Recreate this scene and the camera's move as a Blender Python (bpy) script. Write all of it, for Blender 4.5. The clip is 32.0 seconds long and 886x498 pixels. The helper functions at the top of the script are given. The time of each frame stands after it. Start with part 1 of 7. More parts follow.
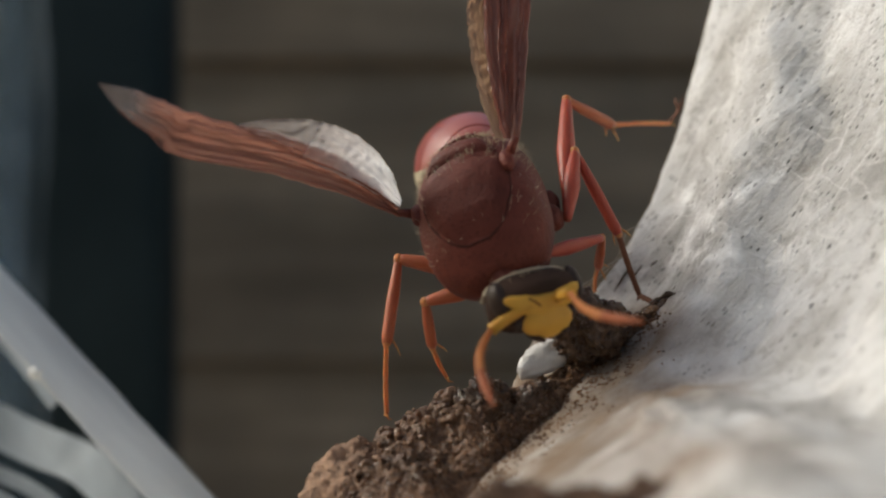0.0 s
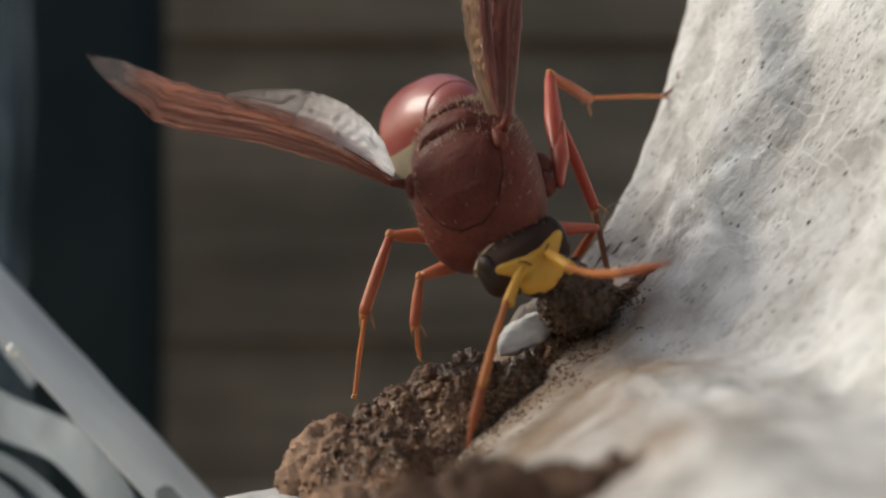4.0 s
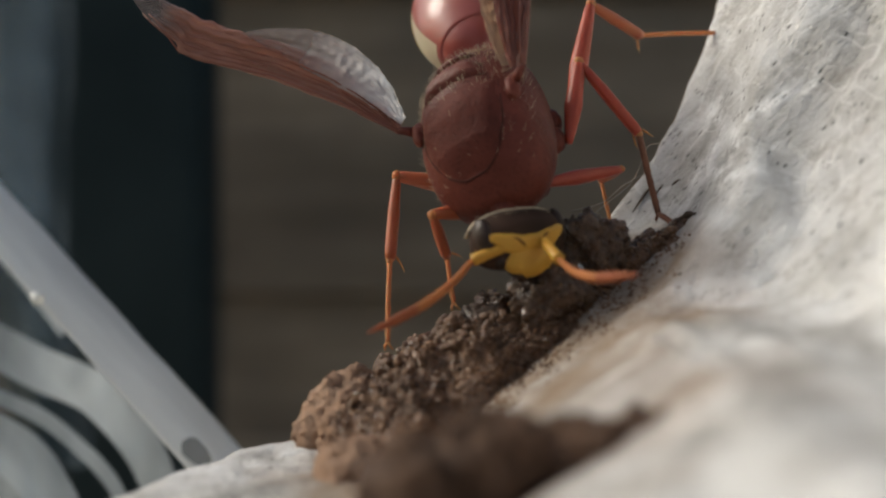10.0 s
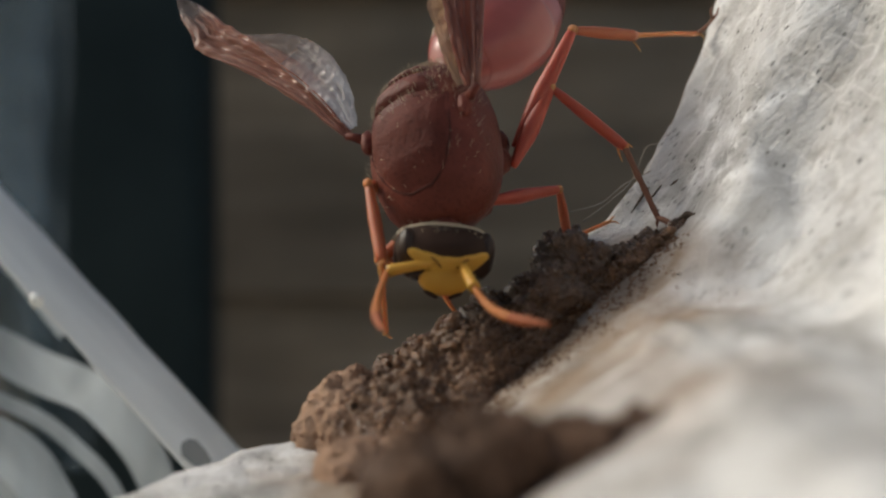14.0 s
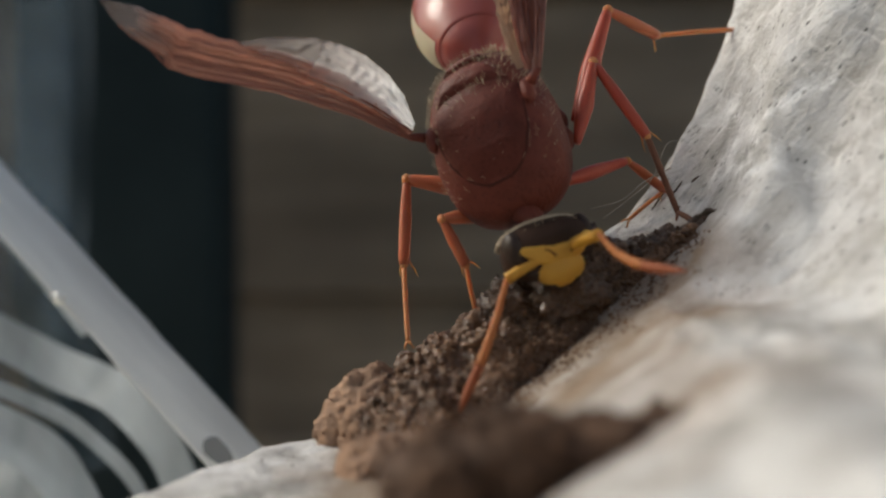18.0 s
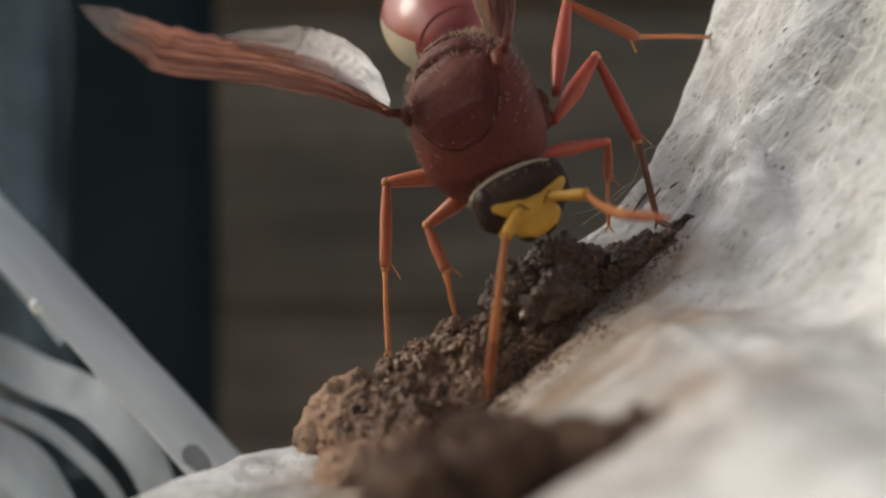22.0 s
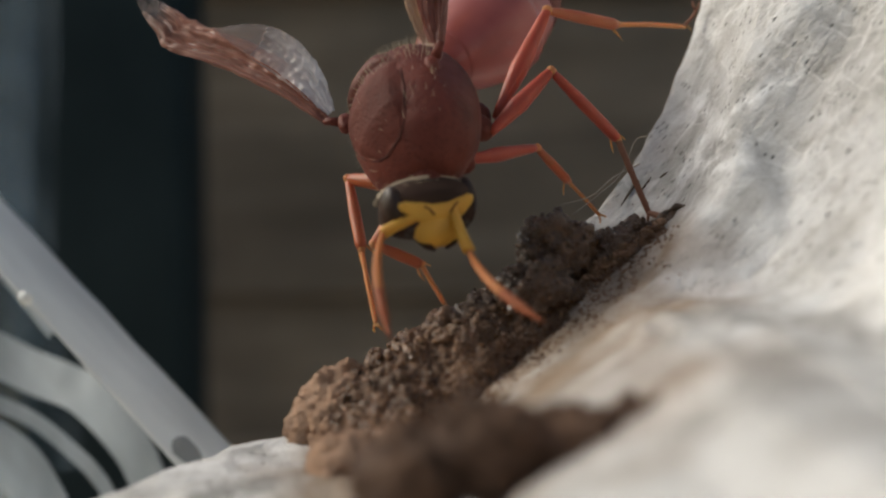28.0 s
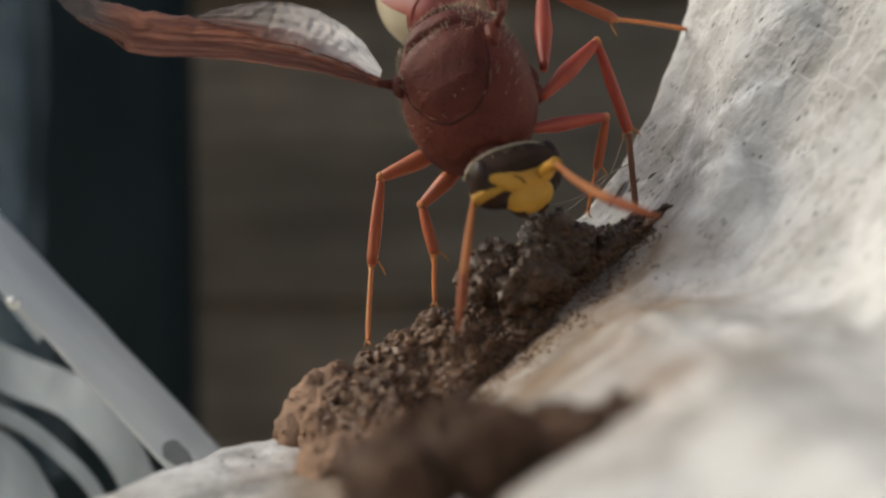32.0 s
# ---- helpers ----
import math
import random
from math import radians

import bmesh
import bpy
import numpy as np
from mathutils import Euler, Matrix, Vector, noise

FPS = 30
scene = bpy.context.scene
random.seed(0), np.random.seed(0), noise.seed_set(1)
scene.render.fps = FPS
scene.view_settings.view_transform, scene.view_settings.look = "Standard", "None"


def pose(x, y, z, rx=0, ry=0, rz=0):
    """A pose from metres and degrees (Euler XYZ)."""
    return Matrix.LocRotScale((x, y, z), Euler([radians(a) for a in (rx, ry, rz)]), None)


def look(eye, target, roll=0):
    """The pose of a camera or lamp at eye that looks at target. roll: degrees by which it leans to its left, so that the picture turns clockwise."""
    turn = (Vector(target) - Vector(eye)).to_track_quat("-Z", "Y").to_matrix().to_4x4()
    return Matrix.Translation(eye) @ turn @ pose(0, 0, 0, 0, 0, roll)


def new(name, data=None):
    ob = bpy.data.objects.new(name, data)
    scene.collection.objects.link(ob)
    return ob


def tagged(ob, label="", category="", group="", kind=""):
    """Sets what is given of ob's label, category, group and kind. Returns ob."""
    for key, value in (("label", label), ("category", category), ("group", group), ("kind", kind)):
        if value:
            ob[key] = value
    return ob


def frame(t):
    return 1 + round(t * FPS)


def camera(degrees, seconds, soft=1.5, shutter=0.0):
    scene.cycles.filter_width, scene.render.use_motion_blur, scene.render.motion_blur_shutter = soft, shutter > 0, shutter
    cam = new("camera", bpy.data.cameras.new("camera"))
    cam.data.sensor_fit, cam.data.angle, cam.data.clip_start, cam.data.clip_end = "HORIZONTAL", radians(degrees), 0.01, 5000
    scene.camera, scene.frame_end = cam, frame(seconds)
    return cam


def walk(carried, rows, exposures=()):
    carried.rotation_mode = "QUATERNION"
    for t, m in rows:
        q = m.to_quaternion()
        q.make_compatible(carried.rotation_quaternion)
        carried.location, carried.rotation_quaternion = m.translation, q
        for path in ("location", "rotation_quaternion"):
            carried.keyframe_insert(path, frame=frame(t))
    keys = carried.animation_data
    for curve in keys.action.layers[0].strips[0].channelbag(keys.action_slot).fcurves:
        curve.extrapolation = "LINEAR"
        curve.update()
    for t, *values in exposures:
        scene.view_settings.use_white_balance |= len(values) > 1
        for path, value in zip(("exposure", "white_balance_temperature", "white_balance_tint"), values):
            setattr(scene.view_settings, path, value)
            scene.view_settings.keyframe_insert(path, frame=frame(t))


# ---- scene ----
cam = camera(38.3, 32.0, soft=2.2, shutter=0.4)
cam.data.dof.use_dof, cam.data.dof.focus_distance, cam.data.dof.aperture_fstop = True, 0.0555, 40.0
walk(cam, [
    (0, pose(-0.002086, -0.003327, 0.000662, 92.844, 0.183, -2.421)),
    (0.5, pose(-0.00205, -0.003236, 0.000656, 92.822, 0.178, -2.335)),
    (1, pose(-0.001989, -0.003234, 0.000646, 92.593, 0.329, -2.406)),
    (1.5, pose(-0.00193, -0.003089, 0.000504, 91.935, 0.567, -2.503)),
    (2, pose(-0.001902, -0.003088, 0.000473, 92.1, 0.474, -2.824)),
    (2.5, pose(-0.001889, -0.003026, 0.000522, 92.17, 0.284, -2.492)),
    (3, pose(-0.001852, -0.003088, 0.000565, 92.279, 0.264, -2.489)),
    (3.5, pose(-0.001853, -0.003168, 0.000571, 92.4, 0.303, -2.768)),
    (5.5, pose(-0.000083, -0.001086, 0.000135, 89.366, -0.216, -3.012)),
    (6, pose(0.000004, -0.000498, 0.0001, 89.679, -0.161, -1.049)),
    (6.5, pose(0.00001, -0.000287, 0.000065, 89.888, -0.211, -0.153)),
    (7, pose(0.000037, -0.000133, 0.000037, 90.058, -0.247, 0.128)),
    (7.5, pose(0.000047, -0.000038, 0.00005, 90.005, -0.066, 0.063)),
    (8, pose(-0.000003, -0.000055, 0.000004, 90.011, -0.008, -0.124)),
    (8.5, pose(0.000008, 0.000013, 0.00003, 89.959, 0.035, -0.05)),
    (9, pose(0.000008, 0.000009, -0.000001, 90.001, 0, 0.007)),
    (9.5, pose(0, 0.000006, 0.00003, 89.973, -0.011, -0.029)),
    (10, pose(-0.000031, -0.000056, 0.000031, 89.965, 0.01, -0.145)),
    (10.5, pose(-0.000002, 0.000008, 0.000023, 89.861, 0.178, 0.151)),
    (11, pose(-0.000008, -0.000005, -0.000014, 90.052, 0.092, -0.132)),
    (11.5, pose(-0.000005, -0.000058, 0.000027, 89.951, 0.024, 0.038)),
    (12, pose(-0.00002, -0.000073, -0.000001, 89.974, 0.091, -0.054)),
    (12.5, pose(-0.000043, -0.000021, 0.000023, 89.876, 0.077, 0.094)),
    (13, pose(-0.000062, -0.00008, -0.000019, 89.95, 0.13, 0.107)),
    (13.5, pose(-0.000118, -0.000051, -0.000067, 90.058, 0.091, 0.028)),
    (14, pose(-0.000065, -0.000101, -0.00003, 90.063, 0.138, -0.224)),
    (14.5, pose(-0.00005, -0.000052, -0.000024, 90.04, 0.151, -0.176)),
    (16.5, pose(-0.000022, 0.000025, -0.000023, 89.951, 0.253, 0.233)),
    (17, pose(-0.000045, -0.000016, -0.000062, 89.957, 0.289, 0.314)),
    (17.5, pose(-0.000053, 0.000012, -0.000054, 89.86, 0.386, 0.483)),
    (18, pose(-0.000134, -0.000177, -0.000074, 89.999, 0.314, 0.632)),
    (18.5, pose(-0.000264, -0.000277, -0.00003, 90.432, 0.13, 1.296)),
    (19, pose(-0.000261, -0.000378, -0.000047, 90.594, 0.174, 0.835)),
    (19.5, pose(-0.000271, -0.000301, -0.000045, 90.536, 0.165, 0.781)),
    (20, pose(-0.000228, -0.00029, -0.000061, 90.555, 0.227, 0.778)),
    (20.5, pose(-0.000176, -0.000198, -0.000065, 90.478, 0.299, -0.011)),
    (21, pose(-0.000163, -0.000216, -0.000043, 90.323, 0.433, -0.556)),
    (21.5, pose(-0.00016, -0.000224, -0.000092, 90.38, 0.366, -0.417)),
    (22, pose(-0.000131, -0.0002, -0.000107, 90.321, 0.454, -0.284)),
    (22.5, pose(-0.000138, -0.000172, -0.000144, 90.322, 0.52, -0.283)),
    (23, pose(-0.000165, -0.000193, -0.000121, 90.315, 0.492, -0.345)),
    (23.5, pose(-0.00015, -0.000184, -0.000114, 90.28, 0.544, -0.364)),
    (24, pose(-0.00017, -0.00021, -0.000142, 90.333, 0.538, -0.353)),
    (24.5, pose(-0.000177, -0.000206, -0.000175, 90.37, 0.497, -0.377)),
    (25, pose(-0.000141, -0.000181, -0.000165, 90.304, 0.593, -0.272)),
    (25.5, pose(-0.00016, -0.000083, -0.000288, 89.955, 0.687, -0.68)),
    (27.5, pose(-0.000197, -0.000137, -0.000276, 90.119, 0.589, -0.9)),
    (28, pose(-0.000179, -0.000118, -0.000249, 90.019, 0.588, -0.77)),
    (28.5, pose(-0.000169, -0.000098, -0.000248, 90.002, 0.654, -0.72)),
    (29, pose(-0.000217, -0.000157, -0.000232, 89.978, 0.639, -0.235)),
    (29.5, pose(-0.000155, -0.00009, -0.000251, 90.068, 0.709, -0.161)),
    (30, pose(-0.00015, -0.000109, -0.000222, 90.107, 0.786, -0.449)),
    (30.5, pose(-0.000183, -0.00017, -0.000263, 90.244, 0.839, -0.89)),
    (31, pose(-0.000134, -0.000149, -0.000286, 90.221, 0.879, -0.962)),
    (31.5, pose(-0.000137, -0.000182, -0.000274, 90.138, 0.864, -1.288)),
    (32, pose(-0.000121, -0.000176, -0.000322, 90.158, 0.918, -1.194))], exposures=((0, 0.06, 6500, 5), (32, 0.06, 6500, 5)))

MM = 0.001

# ---- light ----
world = bpy.data.worlds.new("sky")
scene.world = world
world.use_nodes = True
sky = world.node_tree.nodes.new("ShaderNodeTexSky")
sky.sky_type, sky.sun_disc = "NISHITA", False
sky.sun_elevation, sky.sun_rotation = radians(37), radians(-73)
sky.air_density, sky.dust_density = 1.0, 6.0
back = world.node_tree.nodes["Background"]
back.inputs["Strength"].default_value = 0.1
world.node_tree.links.new(sky.outputs["Color"], back.inputs["Color"])
sun = new("sun", bpy.data.lights.new("sun", "SUN"))
sun.data.energy, sun.data.angle, sun.data.color = 1.3, radians(26), (1.0, 0.98, 0.955)
sun.matrix_world = look((-0.84, 0.26, 0.62), (0, 0, 0))


# ---- materials ----
def material(name, rough=0.6, metal=0.0):
    m = bpy.data.materials.new(name)
    m.use_nodes = True
    b = m.node_tree.nodes["Principled BSDF"]
    b.inputs["Roughness"].default_value, b.inputs["Metallic"].default_value = rough, metal
    return m, m.node_tree, b


def noise_node(nt, scale, detail=4.0, rough=0.55):
    tc = nt.nodes.new("ShaderNodeTexCoord")
    n = nt.nodes.new("ShaderNodeTexNoise")
    n.inputs["Scale"].default_value, n.inputs["Detail"].default_value, n.inputs["Roughness"].default_value = scale, detail, rough
    nt.links.new(tc.outputs["Object"], n.inputs["Vector"])
    return n


def ramp(nt, fac, stops):
    r = nt.nodes.new("ShaderNodeValToRGB")
    e = r.color_ramp.elements
    while len(e) < len(stops):
        e.new(0.5)
    for el, (p, c) in zip(e, stops):
        el.position, el.color = p, (*c, 1)
    nt.links.new(fac, r.inputs["Fac"])
    return r


def mix(nt, fac, a, b, mode="MIX"):
    m = nt.nodes.new("ShaderNodeMix")
    m.data_type, m.blend_type = "RGBA", mode
    for sock, v in ((m.inputs[0], fac), (m.inputs[6], a), (m.inputs[7], b)):
        if isinstance(v, (int, float)):
            sock.default_value = v
        elif isinstance(v, tuple):
            sock.default_value = (*v, 1)
        else:
            nt.links.new(v, sock)
    return m.outputs[2]


def bump(nt, b, heights, dist):
    prev = None
    for h, s in heights:
        n = nt.nodes.new("ShaderNodeBump")
        n.inputs["Strength"].default_value, n.inputs["Distance"].default_value = s, dist
        nt.links.new(h, n.inputs["Height"])
        if prev:
            nt.links.new(prev, n.inputs["Normal"])
        prev = n.outputs["Normal"]
    nt.links.new(prev, b.inputs["Normal"])


def stretched_noise(nt, turn, stretch, scale, detail, rough=0.55, voronoi=False):
    """A texture drawn out along the rock's bedding."""
    tc, mp = nt.nodes.new("ShaderNodeTexCoord"), nt.nodes.new("ShaderNodeMapping")
    mp.vector_type = "TEXTURE"
    mp.inputs["Rotation"].default_value, mp.inputs["Scale"].default_value = [radians(a) for a in turn], stretch
    nt.links.new(tc.outputs["Object"], mp.inputs["Vector"])
    n = nt.nodes.new("ShaderNodeTexVoronoi" if voronoi else "ShaderNodeTexNoise")
    n.inputs["Scale"].default_value = scale
    if not voronoi:
        n.inputs["Detail"].default_value, n.inputs["Roughness"].default_value = detail, rough
    nt.links.new(mp.outputs["Vector"], n.inputs["Vector"])
    return n


def stone_material():
    m, nt, b = material("pale_limestone", 0.88)
    b.inputs["Specular IOR Level"].default_value = 0.25
    big, mid, fine = noise_node(nt, 110, 4), noise_node(nt, 620, 6, 0.65), noise_node(nt, 4200, 4, 0.65)
    c = ramp(nt, big.outputs["Fac"], ((0.32, (0.50, 0.497, 0.485)), (0.5, (0.69, 0.69, 0.683)), (0.66, (0.85, 0.855, 0.86)))).outputs["Color"]
    # broad weathered patches, drawn out along the bedding
    bed = stretched_noise(nt, (0, -52, 20), (2.2, 1.25, 0.67), 230, 4, 0.5)
    patch = ramp(nt, bed.outputs["Fac"], ((0.38, (0.57, 0.555, 0.53)), (0.5, (0.92, 0.915, 0.90)), (0.57, (1.0, 1.0, 1.0))))
    blot = ramp(nt, mid.outputs["Fac"], ((0.30, (0.50, 0.47, 0.43)), (0.46, (0.95, 0.945, 0.935)), (0.7, (1.0, 1.0, 1.0))))
    c = mix(nt, 0.6, c, blot.outputs["Color"], "MULTIPLY")
    c = mix(nt, 0.9, c, patch.outputs["Color"], "MULTIPLY")
    # crests of the relief whitened, the light they catch put into the colour
    chalk = stretched_noise(nt, (0, -44, 10), (2.6, 1.2, 0.62), 330, 5, 0.62)
    lit = ramp(nt, chalk.outputs["Fac"], ((0.54, (0, 0, 0)), (0.64, (1, 1, 1))))
    c = mix(nt, lit.outputs["Color"], c, mix(nt, 0.6, c, (0.86, 0.86, 0.85)))
    scar = nt.nodes.new("ShaderNodeAttribute")
    scar.attribute_name = "chalk"
    flake = ramp(nt, noise_node(nt, 900, 4, 0.65).outputs["Fac"], ((0.36, (0, 0, 0)), (0.56, (1, 1, 1))))
    c = mix(nt, mix(nt, 1.0, scar.outputs["Color"], flake.outputs["Color"], "MULTIPLY"), c, (0.88, 0.88, 0.87))
    # slit-like pits in two sizes, gathered in fields, their inner shade painted dark
    large = stretched_noise(nt, (0, -50, 0), (1.7, 1.2, 0.62), 1450, 0, voronoi=True)
    small = stretched_noise(nt, (0, -46, 0), (2.2, 1.3, 0.6), 3100, 0, voronoi=True)
    pit = ramp(nt, large.outputs["Distance"], ((0.06, (0.1, 0.09, 0.08)), (0.16, (1, 1, 1))))
    dot = ramp(nt, small.outputs["Distance"], ((0.12, (0.16, 0.15, 0.14)), (0.30, (1, 1, 1))))
    gate = ramp(nt, noise_node(nt, 300, 3).outputs["Fac"], ((0.45, (0, 0, 0)), (0.54, (1, 1, 1))))
    gate2 = ramp(nt, noise_node(nt, 520, 3).outputs["Fac"], ((0.47, (0, 0, 0)), (0.58, (1, 1, 1))))
    c = mix(nt, gate.outputs["Color"], c, mix(nt, 0.85, c, pit.outputs["Color"], "MULTIPLY"))
    c = mix(nt, gate2.outputs["Color"], c, mix(nt, 0.7, c, dot.outputs["Color"], "MULTIPLY"))
    # pale scratches, thin and crossing
    for turn, stretch, scale, half in ((-42, (2.9, 1.0, 0.62), 260, 0.022), (40, (3.3, 1.0, 0.67), 210, 0.018)):
        sc = stretched_noise(nt, (0, turn, 0), stretch, scale, 2.5)
        line = ramp(nt, sc.outputs["Fac"], ((0.5 - half, (0, 0, 0)), (0.5, (1, 1, 1)), (0.5 + half, (0, 0, 0))))
        c = mix(nt, line.outputs["Color"], c, mix(nt, 0.33, c, (0.86, 0.855, 0.84)))
    grain = stretched_noise(nt, (0, -48, 0), (2.0, 1.1, 0.6), 1500, 5, 0.7)
    speck = ramp(nt, grain.outputs["Fac"], ((0.32, (0.62, 0.60, 0.57)), (0.5, (1, 1, 1))))
    c = mix(nt, 0.5, c, speck.outputs["Color"], "MULTIPLY")
    # brown dust round the mud, with the soft shade beside it painted in
    at, dn = nt.nodes.new("ShaderNodeAttribute"), nt.nodes.new("ShaderNodeMath")
    at.attribute_name = "dust"
    dn.operation = "MULTIPLY"
    soil_shade = ramp(nt, mid.outputs["Fac"], ((0.38, (1, 1, 1)), (0.66, (0.7, 0.7, 0.7))))
    nt.links.new(at.outputs["Fac"], dn.inputs[0])
    nt.links.new(soil_shade.outputs["Color"], dn.inputs[1])
    c = mix(nt, dn.outputs[0], c, (0.26, 0.185, 0.125))
    nt.links.new(c, b.inputs["Base Color"])
    bump(nt, b, ((mid.outputs["Fac"], 0.5), (chalk.outputs["Fac"], 0.6), (grain.outputs["Fac"], 0.5), (fine.outputs["Fac"], 0.25), (pit.outputs["Color"], 0.5), (dot.outputs["Color"], 0.25)), 0.0004)
    return m


def mud_material(name, dark, light, rough, wet):
    m, nt, b = material(name, rough)
    big, fine = noise_node(nt, 420, 5, 0.6), noise_node(nt, 2600, 5, 0.65)
    c = ramp(nt, big.outputs["Fac"], ((0.3, dark), (0.7, light)))
    c2 = ramp(nt, fine.outputs["Fac"], ((0.3, (0.45, 0.42, 0.4)), (0.65, (1, 1, 1))))
    nt.links.new(mix(nt, 0.7, c.outputs["Color"], c2.outputs["Color"], "MULTIPLY"), b.inputs["Base Color"])
    spot = noise_node(nt, 2600, 2)
    r = ramp(nt, spot.outputs["Fac"], ((0.44, (wet,) * 3), (0.56, (rough,) * 3)))
    nt.links.new(r.outputs["Color"], b.inputs["Roughness"])
    bump(nt, b, ((big.outputs["Fac"], 0.5), (fine.outputs["Fac"], 0.7)), 0.0004)
    if wet < 0.2:
        # a thin film of water over the grains
        b.inputs["Coat Weight"].default_value, b.inputs["Coat Roughness"].default_value = 0.4, 0.04
        nt.links.new(b.inputs["Normal"].links[0].from_socket, b.inputs["Coat Normal"])
    return m


def shell_material(name, dark, light, rough, grain=2500, depth=0.3, sss=0.0, coat=0.0, pores=0):
    m, nt, b = material(name, rough)
    big, fine = noise_node(nt, 300, 3), noise_node(nt, grain, 3, 0.6)
    c = ramp(nt, big.outputs["Fac"], ((0.3, dark), (0.7, light)))
    nt.links.new(c.outputs["Color"], b.inputs["Base Color"])
    b.inputs["Subsurface Weight"].default_value = sss
    b.inputs["Subsurface Radius"].default_value = (0.0012, 0.0005, 0.0002)
    b.inputs["Subsurface Scale"].default_value = 0.6
    b.inputs["Specular IOR Level"].default_value = 0.35 if rough < 0.5 else 0.2
    b.inputs["Coat Weight"].default_value = coat
    if pores:
        # close round punctures
        v = nt.nodes.new("ShaderNodeTexVoronoi")
        v.inputs["Scale"].default_value = pores
        nt.links.new(nt.nodes["Texture Coordinate"].outputs["Object"], v.inputs["Vector"])
        hole = ramp(nt, v.outputs["Distance"], ((0.15, (0, 0, 0)), (0.5, (1, 1, 1))))
        nt.links.new(mix(nt, 0.2, c.outputs["Color"], hole.outputs["Color"], "MULTIPLY"), b.inputs["Base Color"])
        bump(nt, b, ((hole.outputs["Color"], 0.22), (big.outputs["Fac"], 0.5), (fine.outputs["Fac"], depth)), 0.00012)
    else:
        bump(nt, b, ((fine.outputs["Fac"], depth),), 0.0001)
    return m


def wing_material(name, tint, clear, rough=0.22, pale=0.0, fade=None):
    m, nt, b = material(name, rough)
    n = noise_node(nt, 700, 4, 0.6)
    streak = nt.nodes.new("ShaderNodeTexNoise")
    tc, mp = nt.nodes.new("ShaderNodeTexCoord"), nt.nodes.new("ShaderNodeMapping")
    mp.inputs["Scale"].default_value = (0.18, 2.2, 1.0)
    nt.links.new(tc.outputs["Object"], mp.inputs["Vector"])
    nt.links.new(mp.outputs["Vector"], streak.inputs["Vector"])
    streak.inputs["Scale"].default_value, streak.inputs["Detail"].default_value = 700, 4
    c = ramp(nt, streak.outputs["Fac"], ((0.35, tuple(v * (0.6 if pale else 0.8) for v in tint)), (0.65, tint)))
    colour, thin = c.outputs["Color"], None
    if pale:
        # the outer end is clear and bluish
        sep, mr, wob = nt.nodes.new("ShaderNodeSeparateXYZ"), nt.nodes.new("ShaderNodeMapRange"), nt.nodes.new("ShaderNodeMath")
        nt.links.new(tc.outputs["Object"], sep.inputs[0])
        wob.operation = "MULTIPLY_ADD"
        nt.links.new(n.outputs["Fac"], wob.inputs[0])
        wob.inputs[1].default_value = 0.004
        nt.links.new(sep.outputs["X"], wob.inputs[2])
        nt.links.new(wob.outputs[0], mr.inputs["Value"])
        mr.inputs["From Min"].default_value, mr.inputs["From Max"].default_value = (pale + 1.2) * MM, (pale + 3.6) * MM
        colour = mix(nt, mr.outputs[0], colour, (0.40, 0.38, 0.38))
        thin = nt.nodes.new("ShaderNodeMapRange")
        nt.links.new(mr.outputs[0], thin.inputs["Value"])
        thin.inputs["To Min"].default_value, thin.inputs["To Max"].default_value = clear, 0.62
    if fade:
        # white glare painted at the root gives way to clear membrane
        sep, thin = nt.nodes.new("ShaderNodeSeparateXYZ"), nt.nodes.new("ShaderNodeMapRange")
        nt.links.new(tc.outputs["Object"], sep.inputs[0])
        nt.links.new(sep.outputs["X"], thin.inputs["Value"])
        thin.inputs["From Min"].default_value, thin.inputs["From Max"].default_value = fade[0] * MM, fade[1] * MM
        thin.inputs["To Min"].default_value, thin.inputs["To Max"].default_value = clear, fade[2]
    nt.links.new(colour, b.inputs["Base Color"])
    b.inputs["Specular IOR Level"].default_value = 0.55 if pale else 0.9
    b.inputs["Coat Weight"].default_value, b.inputs["Coat Roughness"].default_value = 0.15, 0.14
    crease = noise_node(nt, 1700, 3, 0.6)
    bump(nt, b, ((n.outputs["Fac"], 0.25 if pale else 0.12), (streak.outputs["Fac"], 0.4 if pale else 0.1), (crease.outputs["Fac"], 0.2 if pale else 0.06)), 0.0004)
    tr = nt.nodes.new("ShaderNodeBsdfTransparent")
    tr.inputs["Color"].default_value = (0.9, 0.82, 0.78, 1)
    tl = nt.nodes.new("ShaderNodeBsdfTranslucent")
    nt.links.new(colour, tl.inputs["Color"])
    m1, m2 = nt.nodes.new("ShaderNodeMixShader"), nt.nodes.new("ShaderNodeMixShader")
    m1.inputs[0].default_value, m2.inputs[0].default_value = 0.5 if pale else 0.75, clear
    if thin:
        nt.links.new(thin.outputs[0], m2.inputs[0])
    nt.links.new(b.outputs[0], m1.inputs[1])
    nt.links.new(tl.outputs[0], m1.inputs[2])
    nt.links.new(m1.outputs[0], m2.inputs[1])
    nt.links.new(tr.outputs[0], m2.inputs[2])
    nt.links.new(m2.outputs[0], nt.nodes["Material Output"].inputs["Surface"])
    return m


